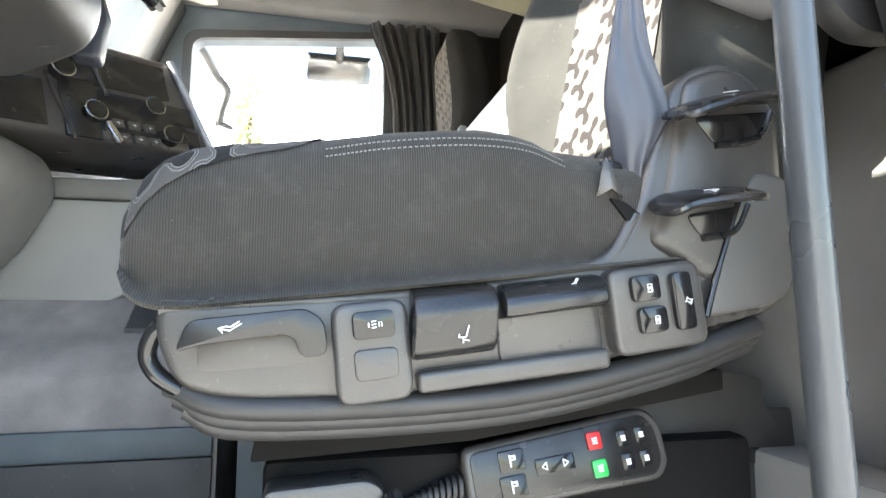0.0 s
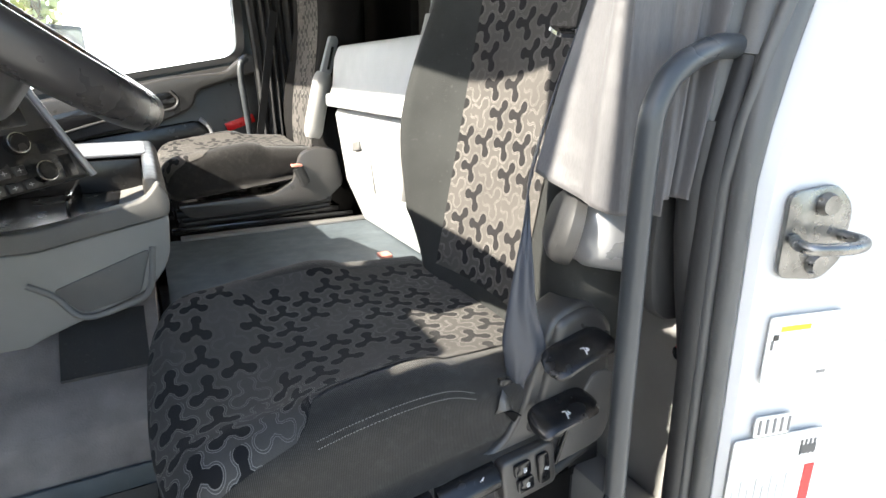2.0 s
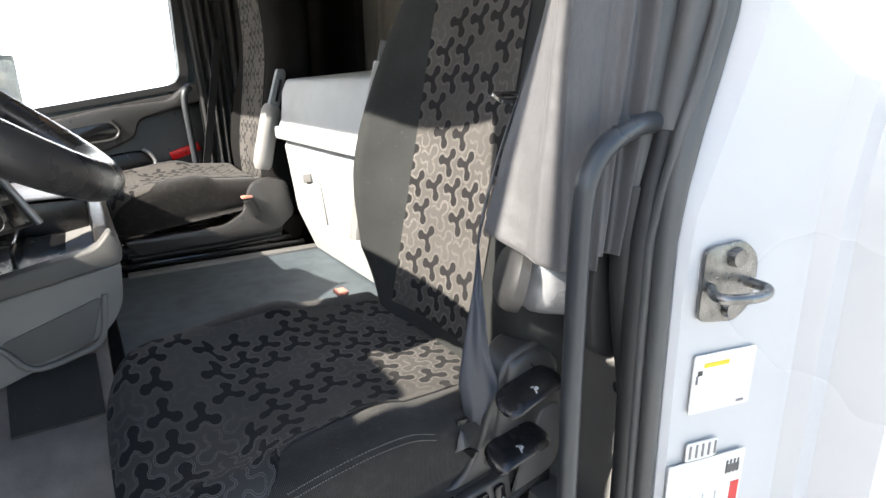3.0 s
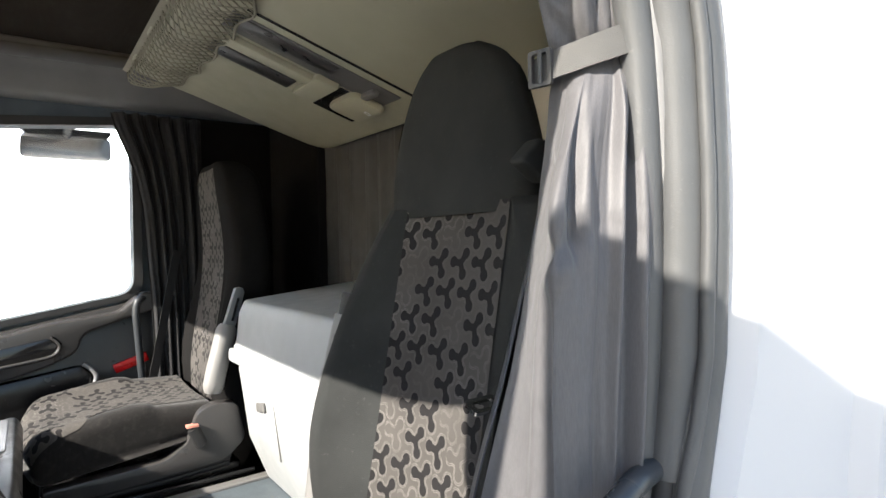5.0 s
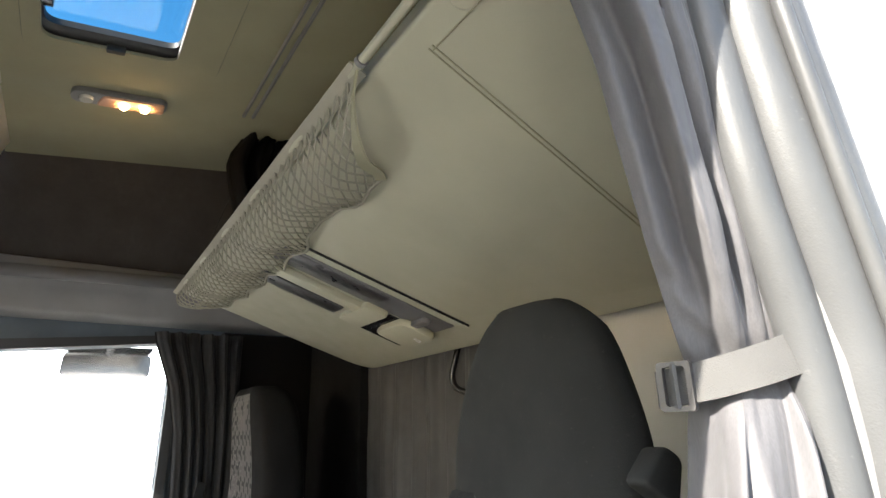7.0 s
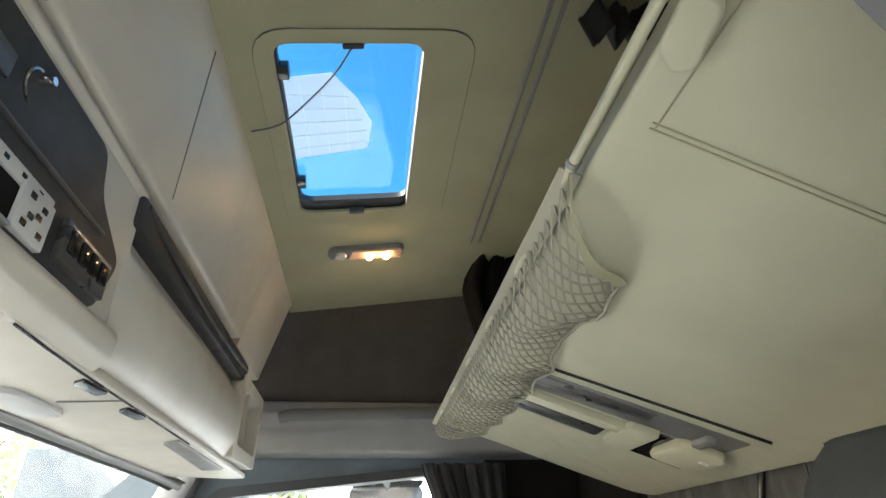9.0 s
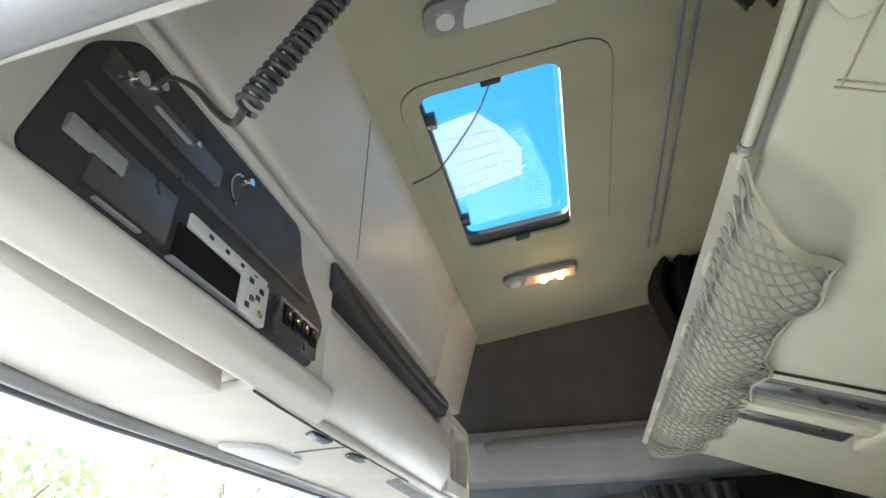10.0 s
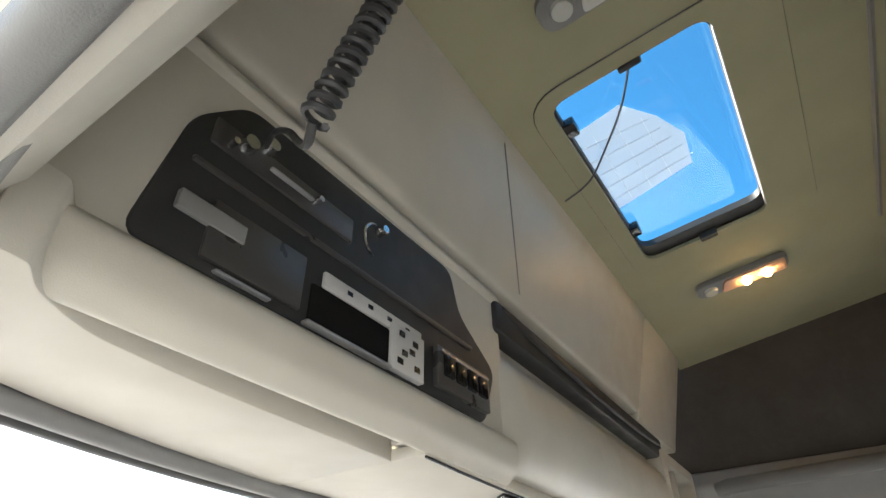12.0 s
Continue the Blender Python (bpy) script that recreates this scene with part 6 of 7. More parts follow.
b = prism(round_poly([(-0.11, -0.13), (0.07, -0.13), (0.13, -0.06), (0.13, 0.06), (0.07, 0.13), (-0.11, 0.13)], 0.04), "z", -0.09, -0.005, 0.018, 3)
under(part("hub", moved(b, SWM), "plastic"), sw)
for a in (80, -80, 180):
    c_, s_ = math.cos(radians(a)), math.sin(radians(a))
    under(part("spoke", moved(tube([(0.06 * c_, 0.06 * s_, -0.03), (0.15 * c_, 0.15 * s_, -0.02), (0.215 * c_, 0.215 * s_, -0.004)], [0.02, 0.016, 0.014], 8), SWM), "black"), sw)
under(part("column", moved(tube([(0, 0, -0.05), (-0.05, 0, -0.35)], 0.05, 12), SWM), "plastic"), sw)
shroud = prism(round_poly([(0.14, 0.87), (0.32, 0.815), (0.41, 0.865), (0.42, 0.93), (0.36, 1.07), (0.18, 1.08)], 0.03), "y", 0.31, 0.51, 0.028, 4)
under(part("column_shroud", shroud, "plastic"), sw)
# dark blue key fob hanging beside the column
lever = prism(round_poly([(-0.016, -0.052), (0.020, -0.058), (0.024, 0.012), (0.010, 0.055), (-0.008, 0.055), (-0.022, 0.005)], 0.010), "y", -0.016, 0.016, 0.007, 3)
under(part("key_fob", moved(lever, Matrix.Translation((0.368, 0.585, 0.935)) @ Matrix.Rotation(radians(-10), 4, "X")), "belt"), sw)
under(part("lever_arm", tube([(0.35, 0.49, 1.0), (0.366, 0.575, 0.982)], 0.012, 10), "black"), sw)
under(part("stalk", moved(tube([(0.0, 0.07, -0.08), (0.06, 0.2, -0.07), (0.08, 0.25, -0.06)], [0.008, 0.009, 0.012], 8), SWM), "black"), sw)

# ---- curtains ----
def curtain(name, label, mat, left, right, z0, z1, y0, amp, folds, nx=90, nz=60, seed=1):
    """Hanging cloth: left(z) and right(z) give its edges, folds run down it."""
    bm = bmesh.new()
    rows = []
    for j in range(nz + 1):
        z = z0 + (z1 - z0) * j / nz
        row = []
        for i in range(nx + 1):
            u = i / nx
            ph = 2 * math.pi * (folds * u + 0.10 * noise.noise((u * 3 + seed, z * 2.2, seed))) + 0.9
            y = y0 + amp * math.sin(ph) + 0.4 * amp * math.sin(2.3 * ph + 3 * z) + 0.007 * noise.noise((u * 4, z * 5, seed + 5))
            row.append(bm.verts.new((left(z) + (right(z) - left(z)) * u + 0.2 * amp * math.cos(ph), y, z)))
        rows.append(row)
    for j in range(nz):
        for i in range(nx):
            bm.faces.new((rows[j][i], rows[j][i + 1], rows[j + 1][i + 1], rows[j + 1][i]))
    ob = part(name, bm, mat, sharp=180)
    ob.modifiers.new("thick", "SOLIDIFY").thickness = 0.0025
    return tagged(ob, label, "curtain")


def spline(pairs):
    zs, xs = zip(*pairs)
    return lambda z: float(np.interp(z, zs, xs))


def hump(v, at, width):
    return math.exp(-((v - at) / width) ** 2)


def tied_folds(u, dz, seed):
    """Creases of a curtain gathered by a strap: u across it from the free edge, dz above the strap."""
    d = -0.006 * hump(dz, 0, 0.020)
    if dz > 0:
        rise = min(1.0, dz / 0.10)
        # one broad roll hangs from the rail into the strap, with a hollow on its free side
        roll = 0.50 - 0.55 * dz
        d += 0.020 * rise * hump(u, roll, 0.085) - 0.012 * rise * hump(u, roll - 0.17, 0.08) - 0.010 * rise * hump(u, roll + 0.14, 0.035)
        d += 0.008 * rise * hump(u, 0.12, 0.09)
        # slack wrinkles pressed together over the strap
        d += 0.0045 * hump(u, 0.22, 0.20) * math.sin(dz / 0.0065 + 7 * u + 3 * noise.noise((u * 6, dz * 18, seed))) * math.exp(-dz / 0.075) * min(1, dz / 0.012)
        d += 0.006 * noise.noise((u * 7 + 6 * dz, dz * 14 - 5 * u, seed + 2)) * math.exp(-dz / 0.16)
    else:
        h = -dz
        # a deep pocket opens below the strap and closes in a slanting crease
        line = 0.50 + 0.75 * (h - 0.05)
        deep = hump(h, 0.125, 0.075)
        d += 0.013 * deep * hump(u, line - 0.10, 0.08) - 0.020 * deep * hump(u, line + 0.015, 0.035) + 0.008 * deep * hump(u, line + 0.09, 0.03)
        d -= 0.012 * hump(h, 0.185 - 0.10 * (u - 0.45), 0.012) * hump(u, 0.52, 0.14)
        d += 0.009 * hump(h, 0.205 - 0.10 * (u - 0.45), 0.016) * hump(u, 0.50, 0.14)
        d -= 0.009 * hump(h, 0.085 + 0.12 * u, 0.014) * hump(u, 0.26, 0.16)
        d += 0.006 * hump(h, 0.065 + 0.12 * u, 0.020) * hump(u, 0.26, 0.16)
        for at, lean, wide in ((0.30, 0.35, 0.010), (0.37, -0.25, 0.008), (0.42, 0.30, 0.012)):
            d += 0.0015 * hump(h, at + lean * (u - 0.3), wide) * hump(u, 0.22, 0.15)
        d += 0.004 * noise.noise((u * 6 + 4 * h, h * 12 + 4 * u, seed + 2)) * math.exp(-h / 0.2)
        d += 0.010 * hump(u, 0.36, 0.05) * min(1, max(0, h - 0.15) / 0.1)
        d = -0.006 * hump(dz, 0, 0.020) + 0.5 * (d + 0.006 * hump(dz, 0, 0.020))
    return d


def drape(name, label, mat, plan, z0, z1, amp, folds, seed, tie_z=None, nx=110, nz=80):
    """Cloth hung along a plan line that changes with height: plan(u, z) gives x, y; folds stand across it."""
    bm = bmesh.new()
    rows = []
    for j in range(nz + 1):
        row = []
        for i in range(nx + 1):
            u = i / nx
            z = z0(u) + (z1 - z0(u)) * j / nz
            x, y = plan(u, z)
            xa, ya = plan(min(1, u + 0.02), z)
            xb, yb = plan(max(0, u - 0.02), z)
            nrm = Vector((ya - yb, -(xa - xb), 0)).normalized()
            if nrm.y > 0 and abs(nrm.y) > abs(nrm.x):
                nrm = -nrm
            wob = noise.noise((u * 2.5 + seed, z * 1.8, seed))
            d = amp(u) * math.sin(2 * math.pi * folds(u) + 1.6 * wob)
            d += 0.30 * amp(u) * math.sin(5.1 * math.pi * folds(u) + 4 * z)
            d += 0.006 * noise.noise((u * 4, z * 5, seed + 5))
            if tie_z:
                dz = z - tie_z
                d *= 1 - 0.75 * math.exp(-(dz / 0.04) ** 2)
                d += tied_folds(u, dz, seed)
            row.append(bm.verts.new((x + nrm.x * d, y + nrm.y * d, z)))
        rows.append(row)
    for j in range(nz):
        for i in range(nx):
            bm.faces.new((rows[j][i], rows[j][i + 1], rows[j + 1][i + 1], rows[j + 1][i]))
    ob = part(name, bm, mat, sharp=180)
    ob.modifiers.new("thick", "SOLIDIFY").thickness = 0.0025
    return tagged(ob, label, "curtain")


ZS = (0.88, 0.91, 1.0, 1.11, 1.27, 1.36, 1.42, 1.50, 1.65, 1.80)
EDGE_X = (0.912, 0.918, 0.945, 0.982, 1.026, 1.026, 1.012, 0.986, 0.950, 0.888)
EDGE_Y = (0.160, 0.160, 0.160, 0.158, 0.154, 0.138, 0.122, 0.120, 0.118, 0.116)
MID_X = (0.958, 0.956, 0.952, 0.948, 0.956, 0.998, 1.028, 1.008, 0.975, 0.935)
MID_Y = (0.074, 0.074, 0.074, 0.072, 0.070, 0.080, 0.089, 0.080, 0.064, 0.056)
END_X = (1.016, 1.018, 1.030, 1.044, 1.060, 1.062, 1.058, 1.044, 1.030, 1.012)
END_Y = (0.050, 0.050, 0.050, 0.050, 0.050, 0.055, 0.060, 0.058, 0.055, 0.055)


def tied_plan(u, z):
    """From the free edge over the seat's shoulder to the door pillar."""
    e, m, r = [Vector((float(np.interp(z, ZS, a)), float(np.interp(z, ZS, b)))) for a, b in ((EDGE_X, EDGE_Y), (MID_X, MID_Y), (END_X, END_Y))]
    t = u
    bow = (1 - t) ** 2 * e + 2 * t * (1 - t) * (1.7 * m - 0.35 * (e + r)) + t * t * r
    bend = e.lerp(m, t / 0.5) if t < 0.5 else m.lerp(r, (t - 0.5) / 0.5)
    p = bow.lerp(bend, 0.75)
    return p.x, p.y


drape("curtain", "grey cloth curtain strapped back to the door pillar", "curtain", tied_plan, lambda u: 0.922 - 0.032 * min(1, u / 0.45) + (0.016 if u > 0.78 else 0.0), 1.79,
      lambda u: 0.0008 if u < 0.72 else 0.0008 + 0.0085 * min(1, (u - 0.72) / 0.12), lambda u: 1.3 * u / 0.5 if u < 0.5 else 1.3 + 3.2 * (u - 0.5) / 0.5, 1, 1.415, 190, 170)
drape("curtain", "taupe curtain hanging on the rear wall below the bunk", "rearcurtain", lambda u, z: (1.50 - 0.012 * u, 0.98 + 0.66 * u), lambda u: 0.93, 1.66,
      lambda u: 0.008, lambda u: 7 * u, 6, None, 120, 20)
tie = thing("curtain_tie", "grey webbing strap with a grey buckle round the curtain", "strap", (1.02, 0.08, 1.42))
tp = catmull([(1.004, 0.142, 1.404), (1.002, 0.118, 1.406), (1.008, 0.098, 1.409), (1.024, 0.074, 1.416), (1.044, 0.058, 1.424), (1.062, 0.050, 1.431), (1.082, 0.052, 1.436)], 6)
under(part("webbing", ribbon(tp, 0.027, 0.002, (0.1, 0, 1)), "strap"), tie)
bkl = frame_prism(round_poly([(-0.015, -0.021), (0.015, -0.021), (0.015, 0.021), (-0.015, 0.021)], 0.004), round_poly([(-0.010, -0.0165), (0.010, -0.0165), (0.010, 0.0165), (-0.010, 0.0165)], 0.003), "z", 0, 0.006)
BM_ = Matrix.Translation((1.000, 0.122, 1.405)) @ Matrix.Rotation(radians(-78), 4, "Z") @ Matrix.Rotation(radians(90), 4, "X") @ Matrix.Scale(0.82, 4)
under(part("buckle", moved(bkl, BM_), "plastic"), tie)
under(part("buckle_bar", moved(tube([(0, -0.019, 0.005), (0, 0.019, 0.005)], 0.003, 6), BM_), "strap"), tie)

fl_ = spline([(0.72, 0.985), (1.1, 0.975), (1.40, 0.955), (1.55, 0.925), (1.72, 0.862)])
fr_ = spline([(0.72, 1.16), (1.72, 1.16)])
curtain("curtain", "dark grey curtain gathered behind the passenger window", "farcurtain", fl_, fr_, 0.74, 1.735, 2.03, 0.016, 6, 70, 30, 4)
curtain("curtain", "black curtain bunched at the end of the upper bunk", "blackcloth", spline([(1.85, 1.03), (2.05, 1.0), (2.15, 0.972), (2.22, 0.958), (2.27, 0.968), (2.33, 1.0)]), spline([(1.85, 1.20), (2.33, 1.20)]), 1.80, 2.335, 1.60, 0.030, 4, 50, 24, 9)
# same grey curtain further along its track; the darker cloth stands for shade
curtain("curtain", "far part of the grey curtain on the ceiling track, coloured dark for shade", "farcurtain", spline([(2.20, 1.06), (2.33, 1.025)]), spline([(2.10, 1.25), (2.33, 1.25)]), 2.255, 2.335, 0.60, 0.022, 5, 60, 16, 12)
# near-black panels added for the shade in the rear corner behind the passenger's seat
tagged(part("side_shade_panel", box(1.10, 1.449, 2.085, 2.137, 0.2, 1.755, 0.004), "blackcloth"), "added near-black panel for the shade behind the passenger window", "panel", kind="structure")
tagged(part("corner_shade_panel", box(1.45, REAR - 0.004, 1.62, 2.13, 0.2, 1.78), "blackcloth"), "added near-black panel for the shade in the corner behind the passenger seat", "panel", kind="structure")

# lower bunk base behind the driver's seat
lb = thing("lower_bunk", "beige lower bunk base behind the driver's seat", "bunk", (1.35, 0.34, 0.2))
under(part("base_panel", box(1.163, REAR - 0.004, 0.10, 0.612, 0.2, 0.80, 0.012, 3), "grey"), lb)
under(part("base_ledge", box(1.10, 1.162, 0.105, 0.612, 0.2, 0.425, 0.006), "grey"), lb)
under(part("mattress", box(1.20, REAR - 0.004, 0.10, 0.545, 0.802, 0.93, 0.04, 4), "blackcloth"), lb)

# ---- upper bunk, tipped up ----
bunk = thing("upper_bunk", "beige upper bunk tipped up against the rear wall", "bunk", (1.4, 1.0, 1.6))
BX0, BZ0, BX1, BZ1 = 0.915, 1.834, 1.470, 1.580
bd = Vector((BX1 - BX0, 0, BZ1 - BZ0)).normalized()
bn = Vector((bd.z, 0, -bd.x))  # out of the underside


def bunk_p(s, y, d=0.0):
    """A place on the underside: s metres from the front edge, d out of it."""
    return Vector((BX0, y, BZ0)) + bd * s + bn * d


def bunk_slab(outline, d0, d1, bevel=0.0, seg=2):
    b = prism(outline, "z", d0, d1, bevel, seg)
    for v in b.verts:
        v.co = bunk_p(v.co.x, v.co.y, v.co.z)
    return b


L = math.hypot(BX1 - BX0, BZ1 - BZ0)
slab = round_poly([(-0.005, 0.09), (L, 0.09), (L, 1.60), (0.42, 1.68), (0.15, 1.78), (-0.005, 1.86)], [0.02, 0.01, 0.08, 0.05, 0.05, 0.04], 5)
under(part("mattress_base", bunk_slab(slab, -0.10, 0.0, 0.012, 3), "bunk"), bunk)
for y in (0.345, 0.353):
    under(part("seam", tube([bunk_p(0.03, y, 0.001), bunk_p(L - 0.02, y, 0.001)], 0.0012, 5), "liner"), bunk)
under(part("seam", tube([bunk_p(0.035, 0.09, 0.001), bunk_p(0.035, 0.35, 0.001)], 0.0012, 5), "liner"), bunk)
under(part("long_joint", tube([bunk_p(0.12, 1.03, 0.001), bunk_p(0.53, 0.918, 0.001)], 0.004, 5), "black"), bunk)


def skew(s):
    return 1.062 - 0.27 * (s - 0.12)


def rec(s0, s1, a, b, d0, d1, mat, name, bev=0.003, r=0.006):
    o = round_poly([(s0, skew(s0) + a), (s1, skew(s1) + a), (s1, skew(s1) + b), (s0, skew(s0) + b)], r, 3)
    return under(part(name, bunk_slab(o, d0, d1, bev), mat), bunk)


rec(0.10, 0.52, 0.008, 0.11, -0.004, 0.003, "midgrey", "handle_plate")
rec(0.11, 0.36, 0.015, 0.075, 0.0, 0.006, "plastic", "handle_slot")
rec(0.12, 0.36, 0.125, 0.17, 0.0, 0.018, "bunk", "handle_bar", 0.006)
rec(0.11, 0.33, 0.215, 0.285, -0.004, 0.004, "plastic", "handle_slot")
rec(0.34, 0.40, 0.10, 0.26, 0.0, 0.020, "bunk", "handle_end", 0.008)
rec(0.41, 0.53, 0.12, 0.30, -0.004, 0.004, "black", "latch_well")
rec(0.43, 0.53, 0.09, 0.24, 0.0, 0.024, "bunk", "latch", 0.010, 0.03)
rec(0.455, 0.475, 0.03, 0.11, 0.0, 0.016, "grey", "catch", 0.004)
under(part("latch_mark", strokes([((-0.008, -0.005), (0.008, -0.005)), ((0.008, -0.005), (0.008, 0.005)), ((0.008, 0.005), (-0.008, 0.005)), ((-0.008, 0.005), (-0.008, -0.005))], 0.003, 0.0006,
      Matrix.Translation(bunk_p(0.505, skew(0.5) + 0.14, 0.0245)) @ Matrix((Vector(bd), Vector((0, 1, 0)), bn)).transposed().to_4x4()), "white", smooth=False), bunk)
# front bar and its bracket
under(part("front_bar", tube([bunk_p(-0.022, 0.10, 0.0), bunk_p(-0.022, 1.85, 0.0)], 0.0065, 10), "bunk"), bunk)
under(part("bar_cap", tube([bunk_p(-0.022, 0.44, 0.0), bunk_p(-0.022, 0.448, 0.0)], 0.009, 10), "grey"), bunk)
bo = round_poly([(-0.010, 0.195), (0.026, 0.20), (0.034, 0.262), (0.016, 0.275), (-0.006, 0.255)], 0.010)
under(part("bracket", bunk_slab(bo, 0.0, 0.018, 0.006, 3), "bunk"), bunk)
under(part("rear_strap", tube(catmull([(1.50, 1.112, 1.60), (1.492, 1.118, 1.56), (1.490, 1.130, 1.52), (1.494, 1.118, 1.488), (1.51, 1.075, 1.47)], 5), 0.008, 8), "black"), bunk)

tagged(part("cord", tube(catmull([(1.03, 1.70, 2.20), (1.007, 1.79, 2.155), (0.972, 1.80, 2.03), (0.931, 1.80, 1.855)], 6), 0.0022, 6), "rubber"), "thin black cord from the curtain to the bunk bar", "cord")

# net along the front edge
depth = spline([(0.45, 0.145), (0.63, 0.145), (0.68, 0.133), (0.76, 0.15), (0.87, 0.12), (0.99, 0.15), (1.2, 0.155), (1.45, 0.152), (1.6, 0.152), (1.80, 0.12), (1.85, 0.07)])


def net_p(k, t):
    """A place in the sagging net: k along it from its slanted end, t from the bar (0) to its lower hem (1)."""
    ya = 0.45 + 0.18 * t ** 0.85
    y = ya + (1.845 - ya) * k
    d = depth(y) * (1 + 0.05 * math.sin(38 * y))
    bulge = 0.036 * math.sin(math.pi * t ** 0.8) + 0.005 * math.sin(25 * y + 3 * t)
    return bunk_p(-0.02 + d * t, y + 0.006 * math.sin(9 * t + 4 * y), 0.008 + bulge)


net = thing("storage_net", "beige knotted storage net sagging from the bunk bar", "net", (0.93, 1.1, 1.83))
rowsn = 10
cols = 44
nb_ = bmesh.new()


def cord(a, b, r=0.0021):
    d = (b - a)
    if d.length < 1e-5:
        return
    d.normalize()
    u = d.orthogonal().normalized()
    w = d.cross(u)
    r0 = [nb_.verts.new(a + r * (math.cos(k * 2.0944) * u + math.sin(k * 2.0944) * w)) for k in range(3)]
    r1 = [nb_.verts.new(b + r * (math.cos(k * 2.0944) * u + math.sin(k * 2.0944) * w)) for k in range(3)]
    for k in range(3):
        nb_.faces.new((r0[k], r0[(k + 1) % 3], r1[(k + 1) % 3], r1[k]))


V = {(i, j): net_p(min(1, (i + (0.5 if j % 2 else 0)) / cols), j / rowsn) for i in range(cols + 1) for j in range(rowsn + 1)}
for i in range(cols + 1):
    for j in range(rowsn):
        for di in ((0, -1) if j % 2 == 0 else (0, 1)):
            if 0 <= i + di <= cols:
                cord(V[i, j], V[i + di, j + 1])
under(part("mesh", nb_, "net", sharp=180), net)
hem = [net_p(k / 60, 1.0) for k in range(61)]
under(part("lower_hem", tube(hem, 0.004, 6), "net"), net)
hem = [net_p(k / 60, 0.0) for k in range(61)]
under(part("upper_hem", ribbon(hem, 0.028, 0.003, tuple(bd)), "net"), net)
tipp = [net_p(0, t) + bn * 0.003 for t in (k / 10 for k in range(11))]
under(part("end_binding", ribbon(tipp, 0.018, 0.003, (0.3, 1, 0)), "liner"), net)

# ---- near grab handle ----
gh = tube(catmull([(1.052, 0.044, 1.040), (1.012, 0.038, 1.038), (0.972, 0.035, 1.024), (0.948, 0.034, 1.000), (0.940, 0.034, 0.955), (0.941, 0.034, 0.80), (0.946, 0.034, 0.60), (0.951, 0.034, 0.48), (0.956, 0.035, 0.41), (0.982, 0.042, 0.385), (1.06, 0.06, 0.38)], 6), 0.0108, 14)
ngh = thing("grab_handle", "dark blue-grey tubular grab handle beside the driver's door", "handle", (1.0, 0.04, 0.4), "grab handles")
under(part("tube", gh, "handle"), ngh)
for fz, fy in ((1.040, 0.046), (0.38, 0.060)):
    under(part("foot", moved(prism(round_poly([(-0.018, -0.016), (0.018, -0.016), (0.018, 0.016), (-0.018, 0.016)], 0.012), "x", -0.008, 0.012, 0.004), Matrix.Translation((1.056 if fz > 1 else 1.062, fy, fz))), "plastic"), ngh)

# ---- outside ----
g = box(-80, 80, -80, 80, -1.45, -1.35)
tagged(part("ground", g, "asphalt"), "pale concrete yard round the truck", "ground", kind="structure")
# added sheet that glows white in place of the bright outdoors
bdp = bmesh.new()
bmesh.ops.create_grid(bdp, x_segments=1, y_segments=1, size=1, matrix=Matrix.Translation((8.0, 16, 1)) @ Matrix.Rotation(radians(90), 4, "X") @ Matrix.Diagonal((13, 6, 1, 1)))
tagged(part("backdrop", bdp, "backdropglow", smooth=False), "added glowing white sheet for the bright distance outside the passenger window", "backdrop", kind="structure")


def tree(x, y, z0, h, spread, n, seed, leaf="leaf"):
    rnd = random.Random(seed)
    t = thing("tree", "leafy green tree beyond the yard", "tree", (x, y, z0), "trees")
    tb = [tube(catmull([(x, y, z0), (x + 0.1, y, z0 + h * 0.3), (x - 0.1, y + 0.1, z0 + h * 0.6), (x, y, z0 + h * 0.9)], 4), [0.22 - 0.014 * k for k in range(13)], 8)]
    for k in range(7):
        a = rnd.uniform(0, 6.28)
        zz = z0 + h * rnd.uniform(0.3, 0.7)
        tb.append(tube([(x, y, zz), (x + spread * 0.35 * math.cos(a), y + spread * 0.35 * math.sin(a), zz + h * 0.12), (x + spread * 0.7 * math.cos(a), y + spread * 0.7 * math.sin(a), zz + h * 0.2)], [0.08, 0.05, 0.02], 6))
    under(part("trunk", merge(*tb), "bark"), t)
    vs, fs = [], []
    for k in range(n):
        while True:
            p = Vector((rnd.uniform(-1, 1), rnd.uniform(-1, 1), rnd.uniform(-1, 1)))
            if 0.25 < p.length < 1 and noise.noise(p * 2.3 + Vector((seed, 0, 0))) > -0.12:
                break
        c_ = Vector((x + spread * p.x, y + spread * p.y, z0 + h * 0.65 + h * 0.42 * p.z))
        u = Vector((rnd.gauss(0, 1), rnd.gauss(0, 1), rnd.gauss(0, 1))).normalized()
        w = u.orthogonal().normalized()
        s = rnd.uniform(0.06, 0.13)
        b0 = len(vs)
        vs += [c_ + u * s, c_ + w * s * 0.55, c_ - u * s, c_ - w * s * 0.55]
        fs.append((b0, b0 + 1, b0 + 2, b0 + 3))
    me = bpy.data.meshes.new("crown")
    me.from_pydata(vs, [], fs)
    me.materials.append(M[leaf])
    under(new("crown", me), t)


tree(-0.75, 11.5, -1.35, 6.3, 0.36, 700, 1, "hazedleaf")
tree(-9.5, 20.0, -1.35, 6.5, 2.8, 2600, 6, "hazedleaf")
tree(-9.0, 27.0, -1.35, 7.0, 3.0, 5000, 7)
tree(-9.0, 8.0, -1.35, 4.9, 2.6, 3600, 2, "hazedleaf")
tree(-8.5, 14.0, -1.35, 6.2, 2.8, 2600, 4, "hazedleaf")

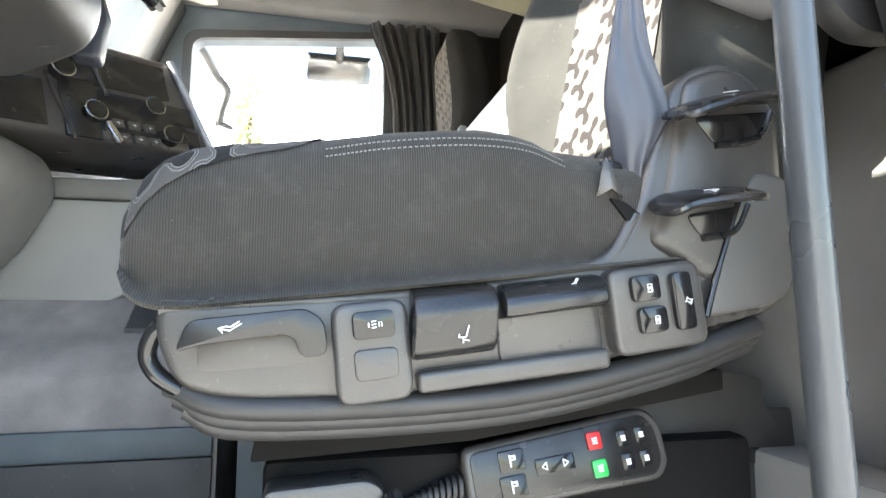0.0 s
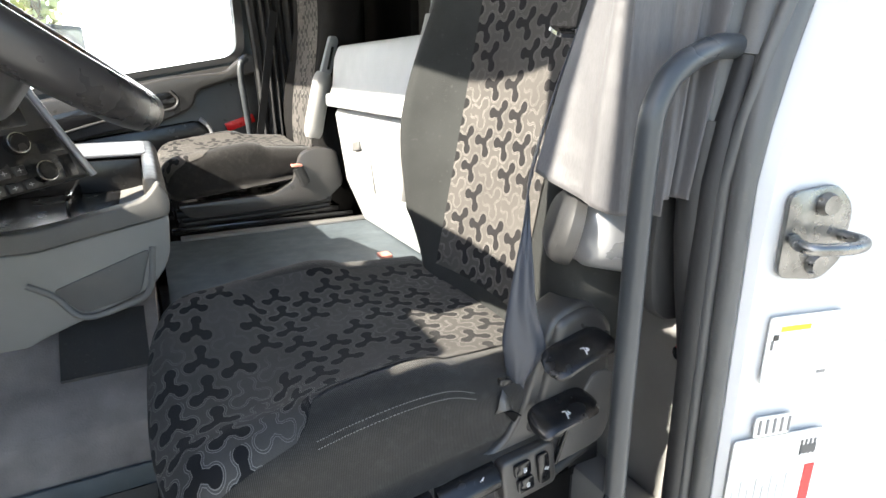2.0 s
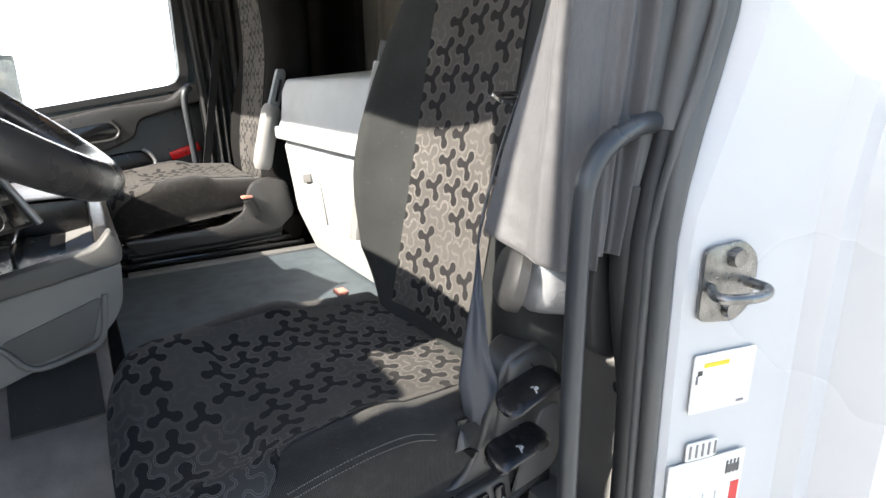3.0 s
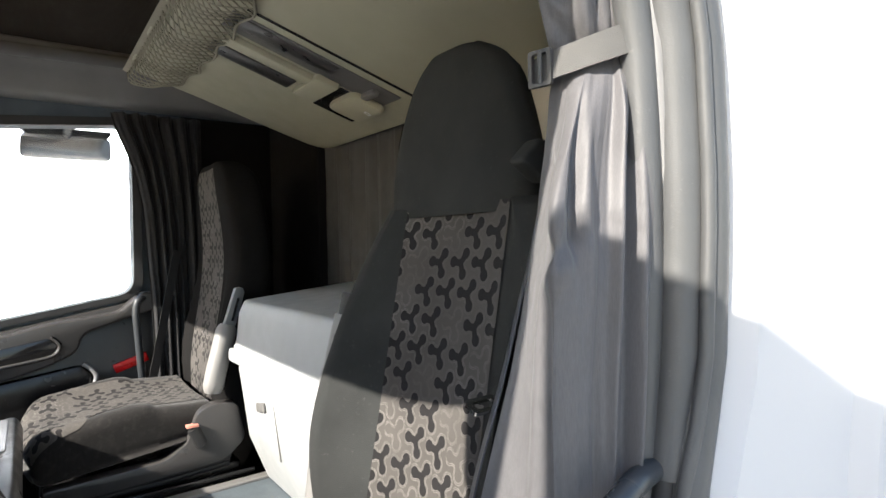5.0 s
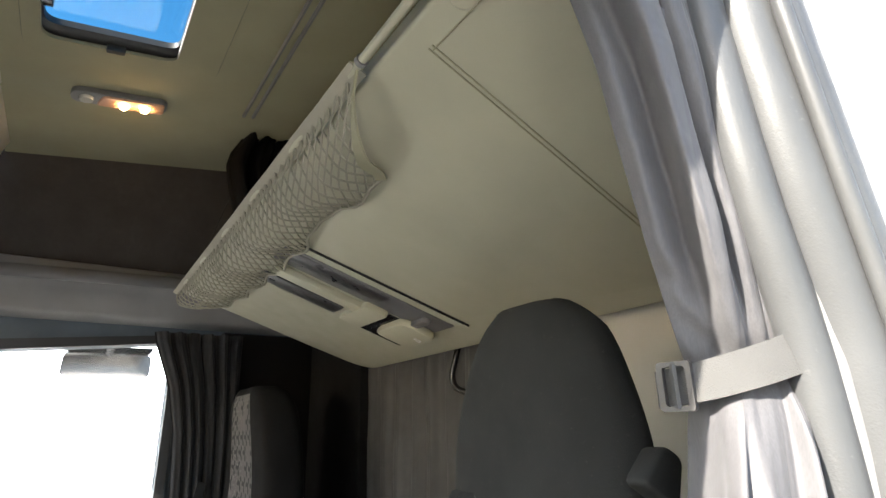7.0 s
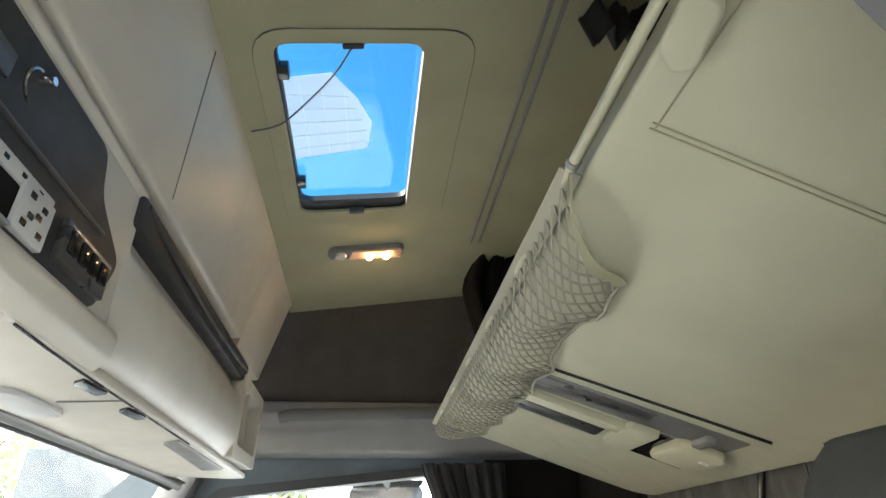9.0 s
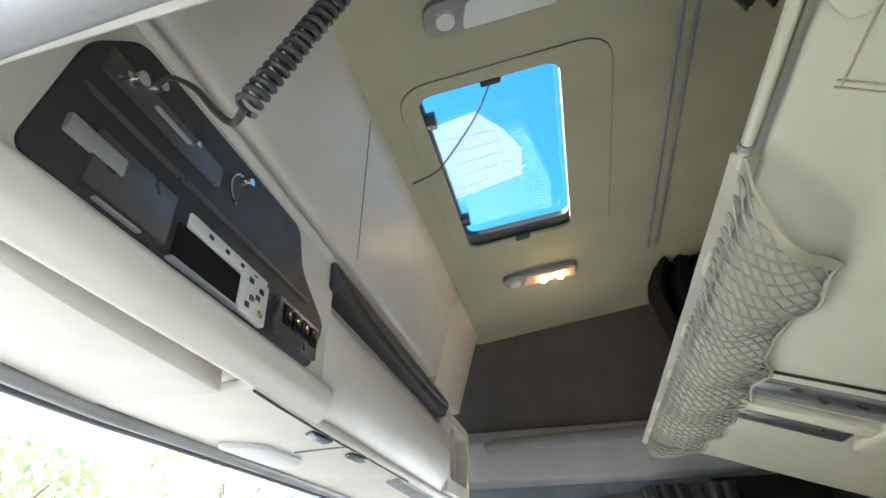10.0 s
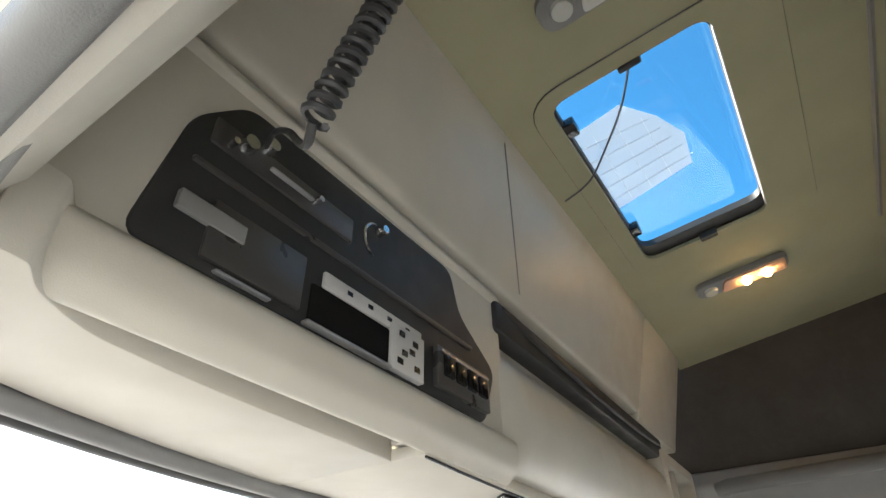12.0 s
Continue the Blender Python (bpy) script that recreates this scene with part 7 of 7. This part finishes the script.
# mirrors outside
lm = thing("door_mirror", "grey angled mirror outside the passenger window", "mirror", (0.32, 2.30, 1.0))
mo = round_poly([(0.262, 2.21), (0.275, 2.200), (0.418, 2.330), (0.405, 2.40), (0.34, 2.42), (0.255, 2.32)], 0.02, 4)
under(part("housing", prism(mo, "z", 0.980, 1.19, 0.02, 3), "rail"), lm)
gl = moved(prism(round_poly([(-0.075, -0.085), (0.075, -0.085), (0.075, 0.085), (-0.075, 0.085)], 0.02), "z", 0, 0.003), Matrix.Translation((0.352, 2.267, 1.088)) @ Matrix.Rotation(radians(42.3), 4, "Z") @ Matrix.Rotation(radians(90), 4, "X"))
under(part("glass", gl, "chrome"), lm)
under(part("arm", tube([(0.30, 2.30, 1.0), (0.29, 2.19, 0.96)], 0.016, 8), "black"), lm)
mir = thing("door_mirror", "black mirror arm and housing outside the passenger window", "mirror", (0.1, 2.5, 1.3))
under(part("arm", tube(catmull([(0.08, 2.19, 1.70), (0.16, 2.30, 1.66), (0.20, 2.42, 1.60), (0.245, 2.45, 1.54), (0.22, 2.48, 1.46), (0.205, 2.50, 1.39)], 6), 0.018, 8), "midgrey"), mir)
under(part("arm_foot", tube(catmull([(0.19, 2.5, 1.40), (0.21, 2.5, 1.40), (0.27, 2.5, 1.375)], 5), [0.02] * 5 + [0.014] * 5 + [0.006], 8), "midgrey"), mir)
km = thing("kerb_mirror", "black kerb mirror above the passenger window", "mirror", (0.75, 2.3, 1.7))
under(part("arm", tube([(0.75, 2.19, 1.74), (0.75, 2.36, 1.70)], 0.022, 8), "black"), km)
kb = prism(round_poly([(0.60, 1.715), (0.90, 1.715), (0.885, 1.690), (0.62, 1.687)], 0.010), "y", 2.33, 2.50, 0.008, 3)
under(part("housing", kb, "black"), km)
under(part("glass", moved(prism(round_poly([(-0.15, -0.05), (0.15, -0.05), (0.145, 0.05), (-0.145, 0.05)], 0.025), "y", -0.004, 0.004, 0.002), Matrix.Translation((0.75, 2.38, 1.650)) @ Matrix.Rotation(radians(35), 4, "X")), "chrome"), km)
# the driver's door, swung open to the front
od = thing("door_2", "open white driver's door with dark lining, window wound down", "door", (0.07, -0.45, 0.15), kind="structure")
under(part("door_panel", box(0.02, 0.075, -0.95, -0.012, 0.15, 1.12, 0.012, 2), "paint"), od)
under(part("door_lining", box(0.0755, 0.10, -0.93, -0.03, 0.20, 1.10, 0.010, 2), "midgrey"), od)
nm_ = thing("door_mirror", "black mirror housing outside the open driver's door", "mirror", (0.12, -0.25, 1.3))
under(part("housing", box(-0.13, -0.03, -0.42, -0.112, 1.0, 1.93, 0.03, 3), "black"), nm_)
under(part("glass", box(-0.0295, -0.027, -0.40, -0.132, 1.05, 1.89, 0.001), "chrome"), nm_)
under(part("arm", tube([(-0.06, -0.30, 1.06), (0.03, -0.30, 1.15)], 0.02, 8), "black"), nm_)
